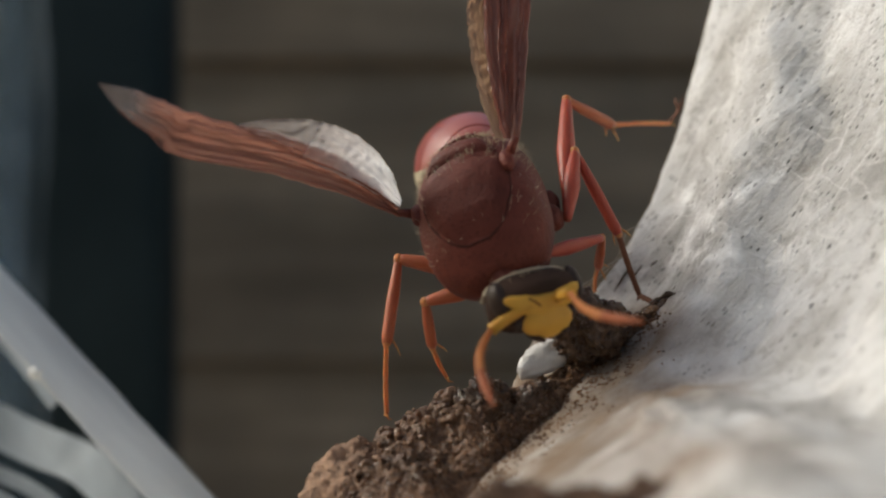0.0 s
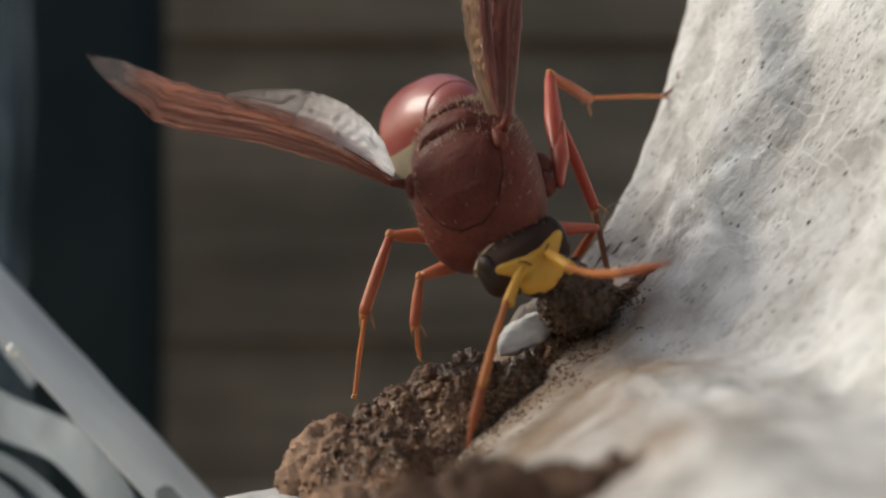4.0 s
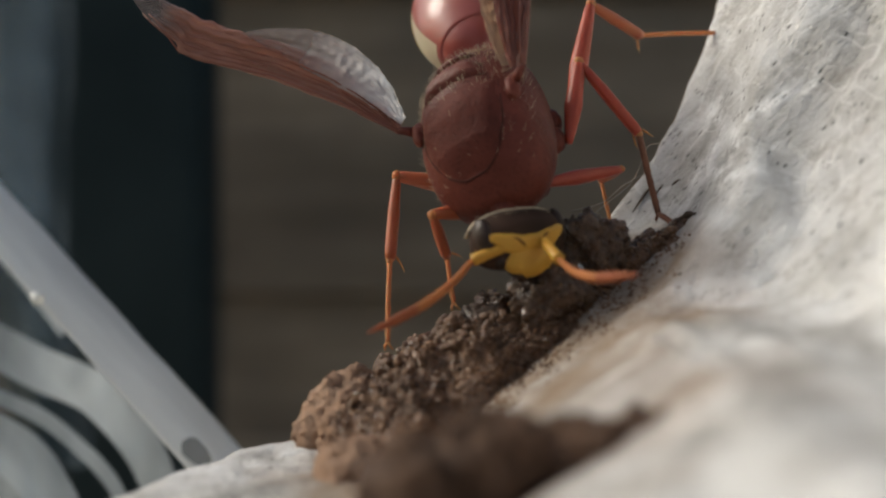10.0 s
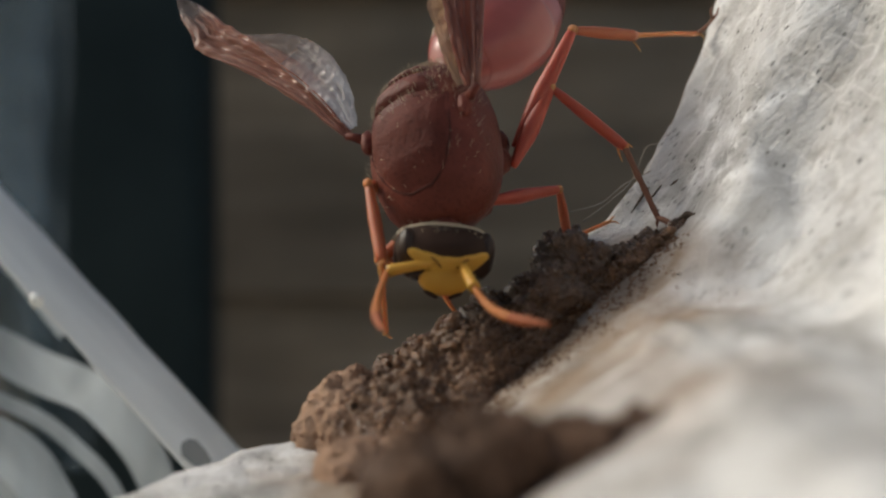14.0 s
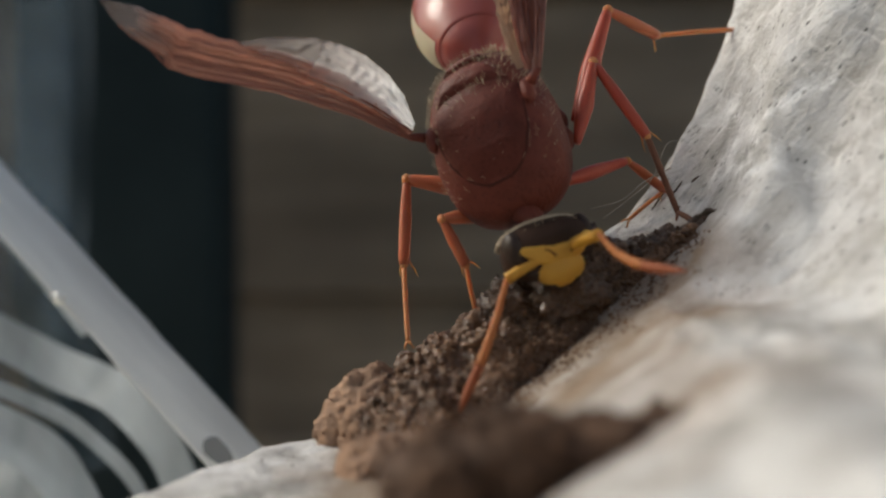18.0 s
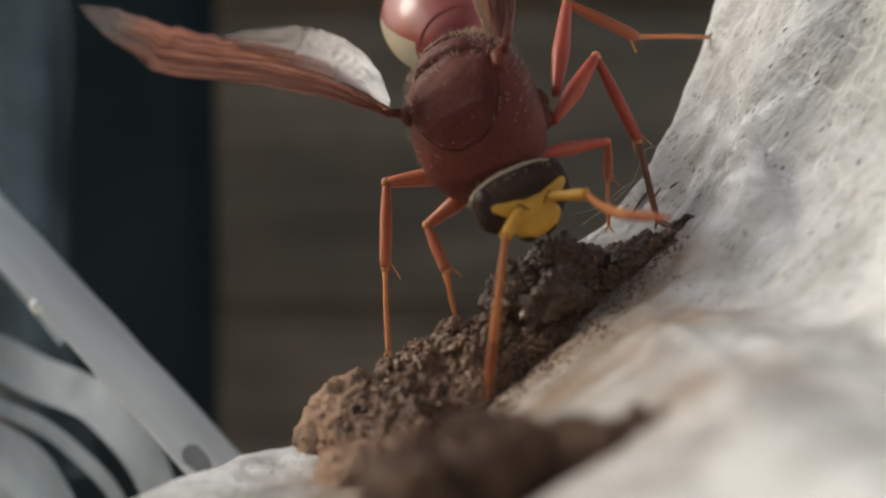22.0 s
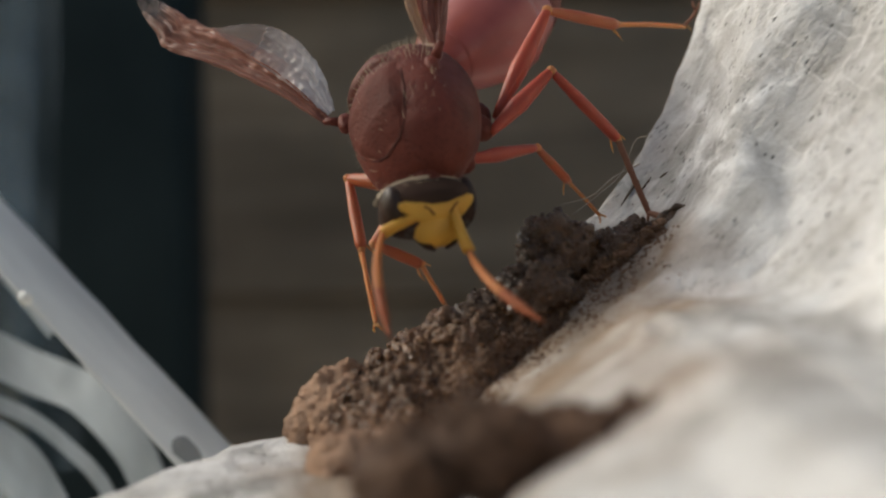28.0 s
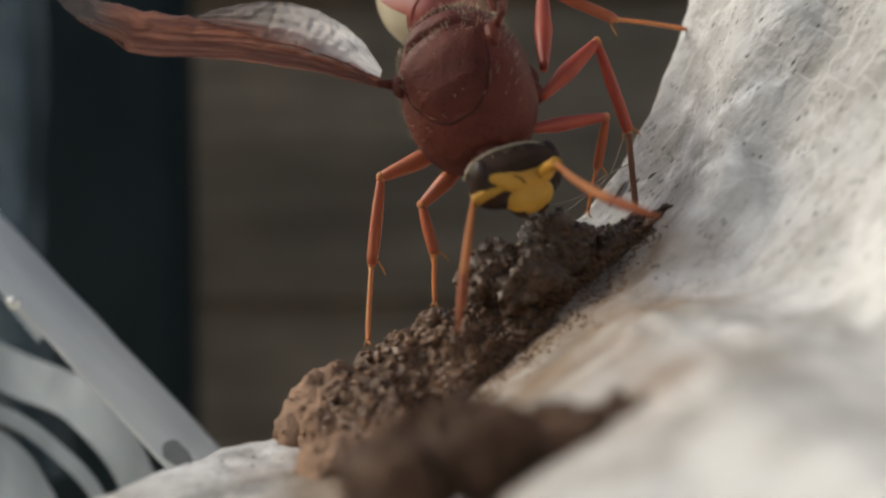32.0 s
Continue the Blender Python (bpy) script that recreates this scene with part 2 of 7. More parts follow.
def plastic_material(name, tint, clear, streaky=0.0, glow=0.4):
    m, nt, b = material(name, 0.3)
    n = stretched_noise(nt, (0, 44, -23), (4.0, 1.0, 0.7), 170, 3)
    c = ramp(nt, n.outputs["Fac"], ((0.3, tuple(v * 0.66 for v in tint)), (0.62, tint)))
    nt.links.new(c.outputs["Color"], b.inputs["Base Color"])
    bump(nt, b, ((n.outputs["Fac"], 0.35),), 0.0012)
    tr = nt.nodes.new("ShaderNodeBsdfTransparent")
    tr.inputs["Color"].default_value = (0.9, 0.93, 0.94, 1)
    tl = nt.nodes.new("ShaderNodeBsdfTranslucent")
    nt.links.new(c.outputs["Color"], tl.inputs["Color"])
    m1, m2 = nt.nodes.new("ShaderNodeMixShader"), nt.nodes.new("ShaderNodeMixShader")
    m1.inputs[0].default_value, m2.inputs[0].default_value = glow, clear
    if streaky:
        mp, st = nt.nodes.new("ShaderNodeMapping"), nt.nodes.new("ShaderNodeTexNoise")
        mp.inputs["Scale"].default_value = (1.0, 0.4, 0.16)
        nt.links.new(nt.nodes["Texture Coordinate"].outputs["Object"], mp.inputs["Vector"])
        nt.links.new(mp.outputs["Vector"], st.inputs["Vector"])
        st.inputs["Scale"].default_value, st.inputs["Detail"].default_value = 230, 2
        r = ramp(nt, st.outputs["Fac"], ((0.35, (clear - streaky,) * 3), (0.65, (min(0.97, clear + streaky),) * 3)))
        nt.links.new(r.outputs["Color"], m2.inputs[0])
    nt.links.new(b.outputs[0], m1.inputs[1])
    nt.links.new(tl.outputs[0], m1.inputs[2])
    nt.links.new(m1.outputs[0], m2.inputs[1])
    nt.links.new(tr.outputs[0], m2.inputs[2])
    nt.links.new(m2.outputs[0], nt.nodes["Material Output"].inputs["Surface"])
    return m


def wood_material():
    m, nt, b = material("dark_stained_wood", 0.75)
    tc = nt.nodes.new("ShaderNodeTexCoord")
    mp = nt.nodes.new("ShaderNodeMapping")
    mp.inputs["Scale"].default_value = (6, 40, 60)
    nt.links.new(tc.outputs["Object"], mp.inputs["Vector"])
    n = nt.nodes.new("ShaderNodeTexNoise")
    n.inputs["Scale"].default_value, n.inputs["Detail"].default_value = 2.0, 5
    nt.links.new(mp.outputs["Vector"], n.inputs["Vector"])
    c = ramp(nt, n.outputs["Fac"], ((0.3, (0.27, 0.20, 0.13)), (0.7, (0.46, 0.355, 0.245)))).outputs["Color"]
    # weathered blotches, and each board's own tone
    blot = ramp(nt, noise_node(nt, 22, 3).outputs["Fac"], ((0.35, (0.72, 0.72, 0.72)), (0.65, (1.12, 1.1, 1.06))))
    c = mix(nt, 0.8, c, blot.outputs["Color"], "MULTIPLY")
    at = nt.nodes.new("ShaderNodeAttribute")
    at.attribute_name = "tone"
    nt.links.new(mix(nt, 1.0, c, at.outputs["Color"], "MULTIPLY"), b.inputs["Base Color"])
    bump(nt, b, ((n.outputs["Fac"], 0.4),), 0.001)
    return m


def plain_noise(name, dark, light, scale, rough):
    m, nt, b = material(name, rough)
    n = noise_node(nt, scale, 4)
    c = ramp(nt, n.outputs["Fac"], ((0.3, dark), (0.7, light)))
    nt.links.new(c.outputs["Color"], b.inputs["Base Color"])
    b.inputs["Specular IOR Level"].default_value = 0.25
    bump(nt, b, ((n.outputs["Fac"], 0.3),), 0.001)
    return m


STONE = stone_material()
MUD_DRY = mud_material("dry_mud", (0.27, 0.155, 0.095), (0.53, 0.335, 0.215), 0.9, 0.7)
MUD_DAMP = mud_material("damp_mud", (0.11, 0.051, 0.021), (0.29, 0.146, 0.066), 0.75, 0.06)
MUD_CRUMB = mud_material("crumbled_mud", (0.135, 0.07, 0.035), (0.36, 0.2, 0.105), 0.8, 0.12)
# darker copy of the mud: shade of the near ridge put into its colour
MUD_SHADED = mud_material("shaded_crumbly_mud", (0.075, 0.039, 0.021), (0.19, 0.102, 0.056), 0.9, 0.7)
MUD_WET = mud_material("wet_mud", (0.05, 0.023, 0.010), (0.16, 0.08, 0.036), 0.45, 0.06)
SHELL = shell_material("red_brown_chitin", (0.085, 0.02, 0.0125), (0.175, 0.046, 0.03), 0.52, 3200, 0.4, pores=5200)
SHELL_RED = shell_material("glossy_red_chitin", (0.30, 0.072, 0.062), (0.42, 0.12, 0.10), 0.3, 2000, 0.06, 0.15, 0.25)
LEG = shell_material("orange_leg_chitin", (0.36, 0.098, 0.043), (0.47, 0.15, 0.066), 0.4, 2500, 0.15, 0.35)
LEG_RED = shell_material("red_leg_chitin", (0.34, 0.058, 0.034), (0.44, 0.088, 0.05), 0.4, 2500, 0.15, 0.3)
TARSUS = shell_material("pale_tarsus_chitin", (0.50, 0.20, 0.08), (0.62, 0.30, 0.13), 0.5, 2500, 0.2, 0.3)
TARSUS_DARK = shell_material("dusty_dark_tarsus", (0.17, 0.075, 0.045), (0.28, 0.13, 0.08), 0.6)
YELLOW = shell_material("yellow_face_chitin", (0.52, 0.265, 0.035), (0.66, 0.37, 0.055), 0.45, 2500, 0.2, 0.1)
ORANGE = shell_material("orange_antenna_chitin", (0.35, 0.125, 0.042), (0.46, 0.175, 0.06), 0.55, 2500, 0.2, 0.15)
ANT_TIP = shell_material("rusty_antenna_tip", (0.22, 0.065, 0.028), (0.30, 0.09, 0.038), 0.6, 2500, 0.2, 0.1)
HEAD_DARK = shell_material("dark_brown_head_chitin", (0.026, 0.014, 0.009), (0.058, 0.031, 0.02), 0.75, 2800, 0.3)
SUTURE = shell_material("dark_suture", (0.045, 0.012, 0.008), (0.065, 0.019, 0.013), 0.8)
SCUTUM = shell_material("dark_red_brown_chitin", (0.070, 0.0165, 0.011), (0.145, 0.038, 0.025), 0.72, 3200, 0.4, pores=5200)
CREAM = shell_material("cream_chitin_band", (0.50, 0.40, 0.27), (0.62, 0.52, 0.37), 0.45, 2500, 0.1, 0.2)
EYE = shell_material("blackish_brown_eye", (0.018, 0.010, 0.007), (0.036, 0.02, 0.013), 0.42, 9000, 0.2)
RUST = shell_material("rust_brown_mark", (0.14, 0.06, 0.012), (0.2, 0.09, 0.02), 0.6)
RIM = shell_material("pale_occiput_hairs", (0.46, 0.37, 0.25), (0.60, 0.50, 0.36), 0.7)
WING = wing_material("smoky_brown_wing", (0.64, 0.35, 0.265), 0.3, 0.15, 11.0)
WING_RED = wing_material("red_brown_folded_wing", (0.48, 0.19, 0.13), 0.22, 0.2, 14.0)
# clear hindwing coloured white to stand in for the sky's glare on it
WING_HIND = wing_material("glare_white_wing", (0.96, 0.97, 0.98), 0.08, 0.12, 0, (1.5, 5.2, 0.8))
WING_CREAM = wing_material("cream_wing_underside", (0.70, 0.53, 0.38), 0.3, 0.35)
VEIN = shell_material("brown_wing_vein", (0.20, 0.075, 0.05), (0.30, 0.12, 0.08), 0.35)
PLASTIC = plastic_material("grey_clear_plastic", (0.88, 0.93, 0.94), 0.3, 0.28)
PLASTIC_HAZE = plastic_material("hazy_thin_film", (0.34, 0.40, 0.45), 0.86, 0.12)
PLASTIC_EDGE = plastic_material("grey_plastic_strip", (0.97, 0.97, 0.91), 0.0, 0.0, 0.12)
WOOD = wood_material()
POST = plain_noise("black_green_paint", (0.022, 0.034, 0.033), (0.038, 0.054, 0.052), 30, 0.7)
CHIP = plain_noise("white_limestone", (0.66, 0.66, 0.65), (0.86, 0.86, 0.855), 900, 0.8)
TAB = plain_noise("dark_grey_plastic", (0.17, 0.18, 0.18), (0.30, 0.31, 0.31), 200, 0.5)
GROUND = plain_noise("grey_concrete", (0.16, 0.15, 0.14), (0.26, 0.25, 0.23), 25, 0.9)
FIBRE = plain_noise("pale_dry_fibre", (0.30, 0.25, 0.19), (0.5, 0.44, 0.36), 900, 0.8)
ROOT = plain_noise("dark_dirty_fibre", (0.05, 0.035, 0.025), (0.14, 0.10, 0.07), 900, 0.8)


# ---- mesh tools, in millimetres ----
def link_mesh(name, verts, faces, mat, parent=None, label="", smooth=True):
    me = bpy.data.meshes.new(name)
    me.from_pydata([(x * MM, y * MM, z * MM) for x, y, z in verts], [], faces)
    me.materials.append(mat)
    if smooth:
        me.polygons.foreach_set("use_smooth", [True] * len(me.polygons))
    me.update()
    ob = new(name, me)
    ob.parent = parent
    if label:
        ob["label"] = label
    return ob


def grid_faces(rows, cols, closed_rows=False, closed_cols=False):
    out = []
    for i in range(rows if closed_rows else rows - 1):
        for j in range(cols if closed_cols else cols - 1):
            a, b = i * cols + j, i * cols + (j + 1) % cols
            c, d = ((i + 1) % rows) * cols + (j + 1) % cols, ((i + 1) % rows) * cols + j
            out.append((a, b, c, d))
    return out


def loft(sections, n=24, power=2.0, bumpy=None):
    """sections: (x, half_width, z_low, z_high, y_shift) along x; returns verts and faces, ends closed."""
    verts = []
    for x, hw, lo, hi, *rest in sections:
        cy = rest[0] if rest else 0.0
        mid, hh = (lo + hi) / 2, (hi - lo) / 2
        for k in range(n):
            a = 2 * math.pi * k / n
            ca, sa = math.cos(a), math.sin(a)
            ca = math.copysign(abs(ca) ** (2 / power), ca)
            sa = math.copysign(abs(sa) ** (2 / power), sa)
            verts.append((x, cy + hw * ca, mid + hh * sa))
    faces = grid_faces(len(sections), n, closed_cols=True)
    faces.append(tuple(range(n - 1, -1, -1)))
    faces.append(tuple((len(sections) - 1) * n + k for k in range(n)))
    if bumpy:
        verts = [bumpy(v) for v in verts]
    return verts, faces


def smooth_sections(keys, count):
    keys = np.array(keys, float)
    s = np.linspace(0, 1, len(keys))
    t = np.linspace(0, 1, count)
    out = []
    for c in range(keys.shape[1]):
        y = keys[:, c]
        m = np.gradient(y, s)
        i = np.clip(np.searchsorted(s, t) - 1, 0, len(s) - 2)
        h = s[i + 1] - s[i]
        u = (t - s[i]) / h
        out.append((2 * u**3 - 3 * u**2 + 1) * y[i] + (u**3 - 2 * u**2 + u) * h * m[i] + (3 * u**2 - 2 * u**3) * y[i + 1] + (u**3 - u**2) * h * m[i + 1])
    return [tuple(r) for r in np.array(out).T]


def tube(points, radii, n=10, flat=1.0):
    """A closed tube through points (Vectors, mm); flat squeezes it sideways."""
    pts = [Vector(p) for p in points]
    verts = []
    up = Vector((0.13, 0.27, 1)).normalized()
    for i, p in enumerate(pts):
        d = (pts[min(i + 1, len(pts) - 1)] - pts[max(i - 1, 0)]).normalized()
        side = d.cross(up)
        side = side.normalized() if side.length > 1e-4 else Vector((0, 1, 0))
        top = side.cross(d).normalized()
        for k in range(n):
            a = 2 * math.pi * k / n
            verts.append(tuple(p + side * math.cos(a) * radii[i] * flat + top * math.sin(a) * radii[i]))
    faces = grid_faces(len(pts), n, closed_cols=True)
    faces.append(tuple(range(n - 1, -1, -1)))
    faces.append(tuple((len(pts) - 1) * n + k for k in range(n)))
    return verts, faces


def ball(center, radii, nu=20, nv=14, rough=0.0, freq=1.0, seed=0.0, turn=0.0):
    """An ellipsoid, lumpy where rough is given."""
    verts, c = [], Vector(center)
    rot = Euler((0, radians(turn), 0)).to_matrix()
    for i in range(nv + 1):
        th = math.pi * i / nv
        for j in range(nu):
            ph = 2 * math.pi * j / nu
            d = Vector((math.sin(th) * math.cos(ph), math.sin(th) * math.sin(ph), math.cos(th)))
            p = Vector((d.x * radii[0], d.y * radii[1], d.z * radii[2]))
            if rough:
                q = p * freq + Vector((seed, seed * 1.7, seed * 0.3))
                p *= 1 + rough * (noise.noise(q) + 0.6 * noise.noise(q * 2.3) + 0.4 * noise.noise(q * 5.1) + 0.25 * noise.noise(q * 11))
            verts.append(tuple(c + rot @ p))
    return verts, grid_faces(nv + 1, nu, closed_cols=True)


def joined(pieces):
    verts, faces = [], []
    for v, f in pieces:
        k = len(verts)
        verts += v
        faces += [tuple(i + k for i in q) for q in f]
    return verts, faces


def empty(name, m=None):
    ob = new(name)
    ob.empty_display_size = 0.002
    if m is not None:
        ob.matrix_basis = m
    return ob


# ---- stone ----
# profile of the crest: x, z, depth of the crest, slope of the face before it, drop of its lip
PROFILE = [(-60, -108, 32, 0.05, 0), (-54, -76, 33, 0.05, 0), (-47, -52, 34, 0.05, 0), (-38, -40, 36, 0.05, 0), (-28, -22, 38, 0.05, 0), (-20, -13, 39.5, 0.06, 0), (-14.5, -9.5, 41, 0.07, 0), (-11, -8.35, 43.5, 0.07, 0),
           (-8.3, -7.95, 48.5, 0.06, 0), (-6, -7.8, 51, 0.05, 0), (-3.2, -7.7, 52, 0.03, 0.1), (0.2, -6.5, 52.6, 0.015, 0.2), (2.2, -5.0, 53.4, 0.015, 0.4), (4.0, -2.5, 54.2, 0.02, 1.9),
           (5.6, -0.15, 55.4, 0.03, 2.9), (7.5, 1.35, 56.8, 0.05, 2.7), (9.55, 3.7, 58, 0.08, 2.4), (11.3, 6.6, 59.5, 0.1, 1.7), (12.85, 9.8, 61, 0.12, 0.9), (14.05, 12.9, 62.5, 0.13, 0.9), (15.35, 17.5, 64, 0.15, 0.9),
           (17.5, 25, 65, 0.18, 1), (24, 33, 64, 0.18, 0), (34, 37, 62, 0.16, 0), (46, 33, 58, 0.14, 0), (56, 15, 52, 0.1, 0), (60, -20, 46, 0.06, 0), (62, -60, 42, 0.05, 0), (64, -108, 38, 0.05, 0)]


# top and foot of the wall of mud along the crest of the rock
WALL_TOP = [(-3.7, 51.6, -6.1), (-2.6, 52.0, -5.0), (-1.4, 52.2, -4.15), (0.0, 52.3, -3.4), (1.1, 52.4, -2.9), (2.2, 52.4, -2.75), (3.6, 52.5, -2.75), (5.0, 52.7, -2.35), (6.2, 53.1, -1.6), (7.9, 53.7, -0.5), (9.7, 53.5, 0.5)]
WALL_FOOT = [(-3.9, 45.5, -8.1), (-2.4, 44.0, -7.8), (-0.9, 44.5, -7.35), (0.5, 46.6, -6.85), (1.9, 47.6, -5.85), (3.3, 49.6, -4.75), (4.6, 50.4, -3.75), (5.9, 50.9, -2.85), (7.1, 51.5, -1.95), (8.4, 52.4, -0.95), (9.8, 52.2, 0.1)]


def crest(count):
    return smooth_sections(PROFILE, count)


def stone():
    rows = crest(300)
    # uneven steps: dense where the crest is in view
    front = list(np.concatenate([np.linspace(-95, -32, 12), np.linspace(-30, -0.25, 120)]))
    back = list(np.linspace(0, 1, 26))
    verts = []
    cols = len(front) + len(back) + 4
    for i, (x, z, yc, s, lip) in enumerate(rows):
        z += 0.8 * math.exp(-((x - 4.6) / 0.8) ** 2)
        a, b = rows[max(i - 1, 0)], rows[min(i + 1, len(rows) - 1)]
        tx, tz = b[0] - a[0], b[1] - a[1]
        ln = math.hypot(tx, tz)
        nx, nz = -tz / ln, tx / ln
        floor = -109.0
        verts += [[x * 1.02, yc - 112, floor], [x * 1.01, yc - 104, min(z - 3, 0.5 * (z + floor))]]
        for f in front:
            # the face falls away towards the viewer
            drop = s * -f + lip * (1 - math.exp(f / 2.2)) + 0.0016 * max(0, -f - 20) ** 2
            step = min(1, max(0, (-f - 8.0 - 1.6 * noise.noise(Vector((x * 0.35, 0, z * 0.35)))) / 2.8))
            drop += 0.34 * min(10, max(0, -f - 7)) * min(1, max(0, (x - 7.5) / 5))
            drop += 2.4 * step * step * (3 - 2 * step) * min(1, max(0, (x - 6.5) / 3))
            drop += 0.8 * math.exp(-((x - 4.6) / 0.8) ** 2) * (1 - math.exp(f / 0.8))
            verts.append([x - nx * drop * 0.55, yc + f, z - drop * (0.45 + 0.55 * nz)])
        for q in back:
            ang = q * math.pi / 2
            r = 5.5
            verts.append([x - nx * r * (1 - math.cos(ang)), yc + r * math.sin(ang) * 1.1 + q**3 * 8, max(floor, z - nz * r * (1 - math.cos(ang)) - q**4 * 26)])
        verts += [[verts[-1][0], verts[-1][1] + 6, max(floor, 0.5 * (verts[-1][2] + floor))], [verts[-1][0], verts[-1][1] + 9, floor]]
    out = []
    for v in verts:
        p = Vector(v)
        h = 0.55 * noise.noise(p * 0.14) + 0.27 * noise.noise(p * 0.45 + Vector((3, 1, 7))) + 0.14 * noise.noise(p * 1.3) + 0.06 * noise.noise(p * 3.1)
        k = 0.8
        out.append((v[0] - 0.5 * h * k, v[1] - 0.2 * h * k, v[2] + h * k * 0.8))
    faces = [tuple(reversed(q)) for q in grid_faces(len(rows), cols)]
    ob = link_mesh("limestone_rock", out, faces, STONE)
    line = [Vector(p) for p in WALL_FOOT]
    near = [Vector(p) for p in ((-2.0, 31, -6.3), (1.2, 31, -5.6), (5.5, 31.5, -4.5))]
    middle = [Vector(p) for p in ((-3.0, 40, -7.6), (1.0, 40, -6.4), (4.5, 42, -5.0), (7.5, 45, -3.2))]
    # reaches past the real dust to darken the rock as shade would
    dust = []
    for v in out:
        p, best = Vector(v), 9.0
        for pts in (line, near, middle):
            for a, b in zip(pts, pts[1:]):
                t = max(0, min(1, (p - a).dot(b - a) / (b - a).length_squared))
                best = min(best, (p - a.lerp(b, t)).length)
        dust.append(max(0.0, min(1.0, 1.45 - best / 7.2 - 0.05 * max(0, p.x - 4.5) - 0.1 * max(0, p.x - 8) - 0.4 * max(0, p.z - 0.3) - 0.35 * max(0, p.y - 54.5) - 0.3 * max(0, -3.2 - p.x) - 0.03 * max(0, 46 - p.y) + 0.6 * noise.noise(p * 0.45))) * 0.95)
    # chalky scars across the shoulder of the rock
    scars = [([Vector(p) for p in pts], w) for pts, w in (
        (((11.0, 55.2, 3.0), (11.9, 54.5, 4.6), (12.9, 52.4, 5.5), (14.0, 52.1, 6.3), (15.0, 51.9, 6.8)), 0.5), (((12.2, 57.7, 6.3), (12.1, 54.8, 5.3), (12.3, 52.1, 4.2), (12.8, 51.0, 3.8)), 0.3),
        (((11.4, 54.0, 3.4), (11.8, 51.0, 3.0), (12.5, 50.2, 3.1)), 0.7), (((9.5, 49.8, -0.1), (9.8, 49.0, -0.2)), 0.35))]
    chalk = []
    for v in out:
        p, best = Vector(v), 0.0
        if 9 < p.x < 16 and p.y > 47:
            for pts, w in scars:
                for a, b in zip(pts, pts[1:]):
                    t = max(0, min(1, (p - a).dot(b - a) / (b - a).length_squared))
                    best = max(best, 1.25 - (p - a.lerp(b, t)).length / w + 0.5 * noise.noise(p * 1.6))
        chalk.append(max(0.0, min(1.0, best)))
    ob.data.attributes.new("chalk", "FLOAT", "POINT").data.foreach_set("value", chalk)
    ob.data.attributes.new("dust", "FLOAT", "POINT").data.foreach_set("value", dust)
    return tagged(ob, "pale pitted limestone rock with a curved saddle", "rock")


stone()


# ---- background ----
def planks():
    wall = empty("plank_fence", pose(0, 0.40, 0))
    tagged(wall, "dark stained wooden fence of horizontal planks", "fence")
    random.seed(4)
    for i in range(6):
        z = -84 + i * 47
        w, h, d = 225, 25.5, 9
        v, f = [], []
        prof = [(-h, 0), (-h + 2, -d / 2), (h - 2, -d / 2), (h, 0), (h - 2, d / 2), (-h + 2, d / 2)]
        for x in np.linspace(-w, w, 15):
            for pz, py in prof:
                v.append((x, py + (3 if i % 2 else -3) + 1.2 * noise.noise(Vector((x * 0.006, i, 0))), z + pz + 0.8 * noise.noise(Vector((x * 0.01, i * 3, 5)))))
        f = grid_faces(15, 6, closed_cols=True) + [tuple(range(5, -1, -1)), tuple(84 + k for k in range(6))]
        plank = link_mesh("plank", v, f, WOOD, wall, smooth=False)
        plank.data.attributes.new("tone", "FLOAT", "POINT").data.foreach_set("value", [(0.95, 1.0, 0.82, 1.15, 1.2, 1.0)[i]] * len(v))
    for x in (-180, 180):
        v, f = loft([(-107, 22, 6, 40), (170, 22, 6, 40)], 8, 6)
        link_mesh("rail", [(x + b, c, a) for a, b, c in v], f, WOOD, wall)
    return wall


def dark_post():
    post = empty("dark_post", pose(-0.0725, 0.30, -0.0))
    tagged(post, "blackish green painted square post before the fence", "post")
    v, f = loft([(-107, 18.6, -14, 14), (-106, 19.2, -15, 15), (158, 19.2, -15, 15), (160, 18.6, -14, 14)], 32, 9)
    link_mesh("shaft", [(b, c, a) for a, b, c in v], f, POST, post)
    v, f = loft([(158, 21, -17, 17), (166, 21, -17, 17), (170, 16, -12, 12)], 32, 9)
    link_mesh("cap", [(b, c, a) for a, b, c in v], f, POST, post)
    return post


def ground():
    v, f = loft([(-230, 270, -118, -108), (-228, 272, -119, -107.5), (228, 272, -119, -107.5), (230, 270, -118, -108)], 24, 12)
    tagged(link_mesh("floor", [(x, y + 170, z) for x, y, z in v], f, GROUND, smooth=False), "grey concrete slab", "floor", kind="structure")


def sheet(name, path, width_dir, width, mat, parent, wave, seed, label=""):
    """A crumpled film that follows path (mm), width wide along width_dir."""
    pts = smooth_sections(path, 44)
    d = Vector(width_dir).normalized()
    v, cols = [], 16
    for side in (0, 1):
        for i, p in enumerate(pts):
            for j in range(cols):
                q = Vector(p) + d * (j / (cols - 1) - 0.5) * width
                n = noise.noise(q * 0.16 + Vector((seed, 0, seed))) + 0.5 * noise.noise(q * 0.4 + Vector((0, seed, 0)))
                v.append(tuple(q + Vector((0.4, -0.8, 0.3)) * n * wave + Vector((0, 0.12, 0)) * side))
    n = 44 * cols
    f = grid_faces(44, cols) + [tuple(k + n for k in reversed(q)) for q in grid_faces(44, cols)]
    return link_mesh(name, v, f, mat, parent, label)


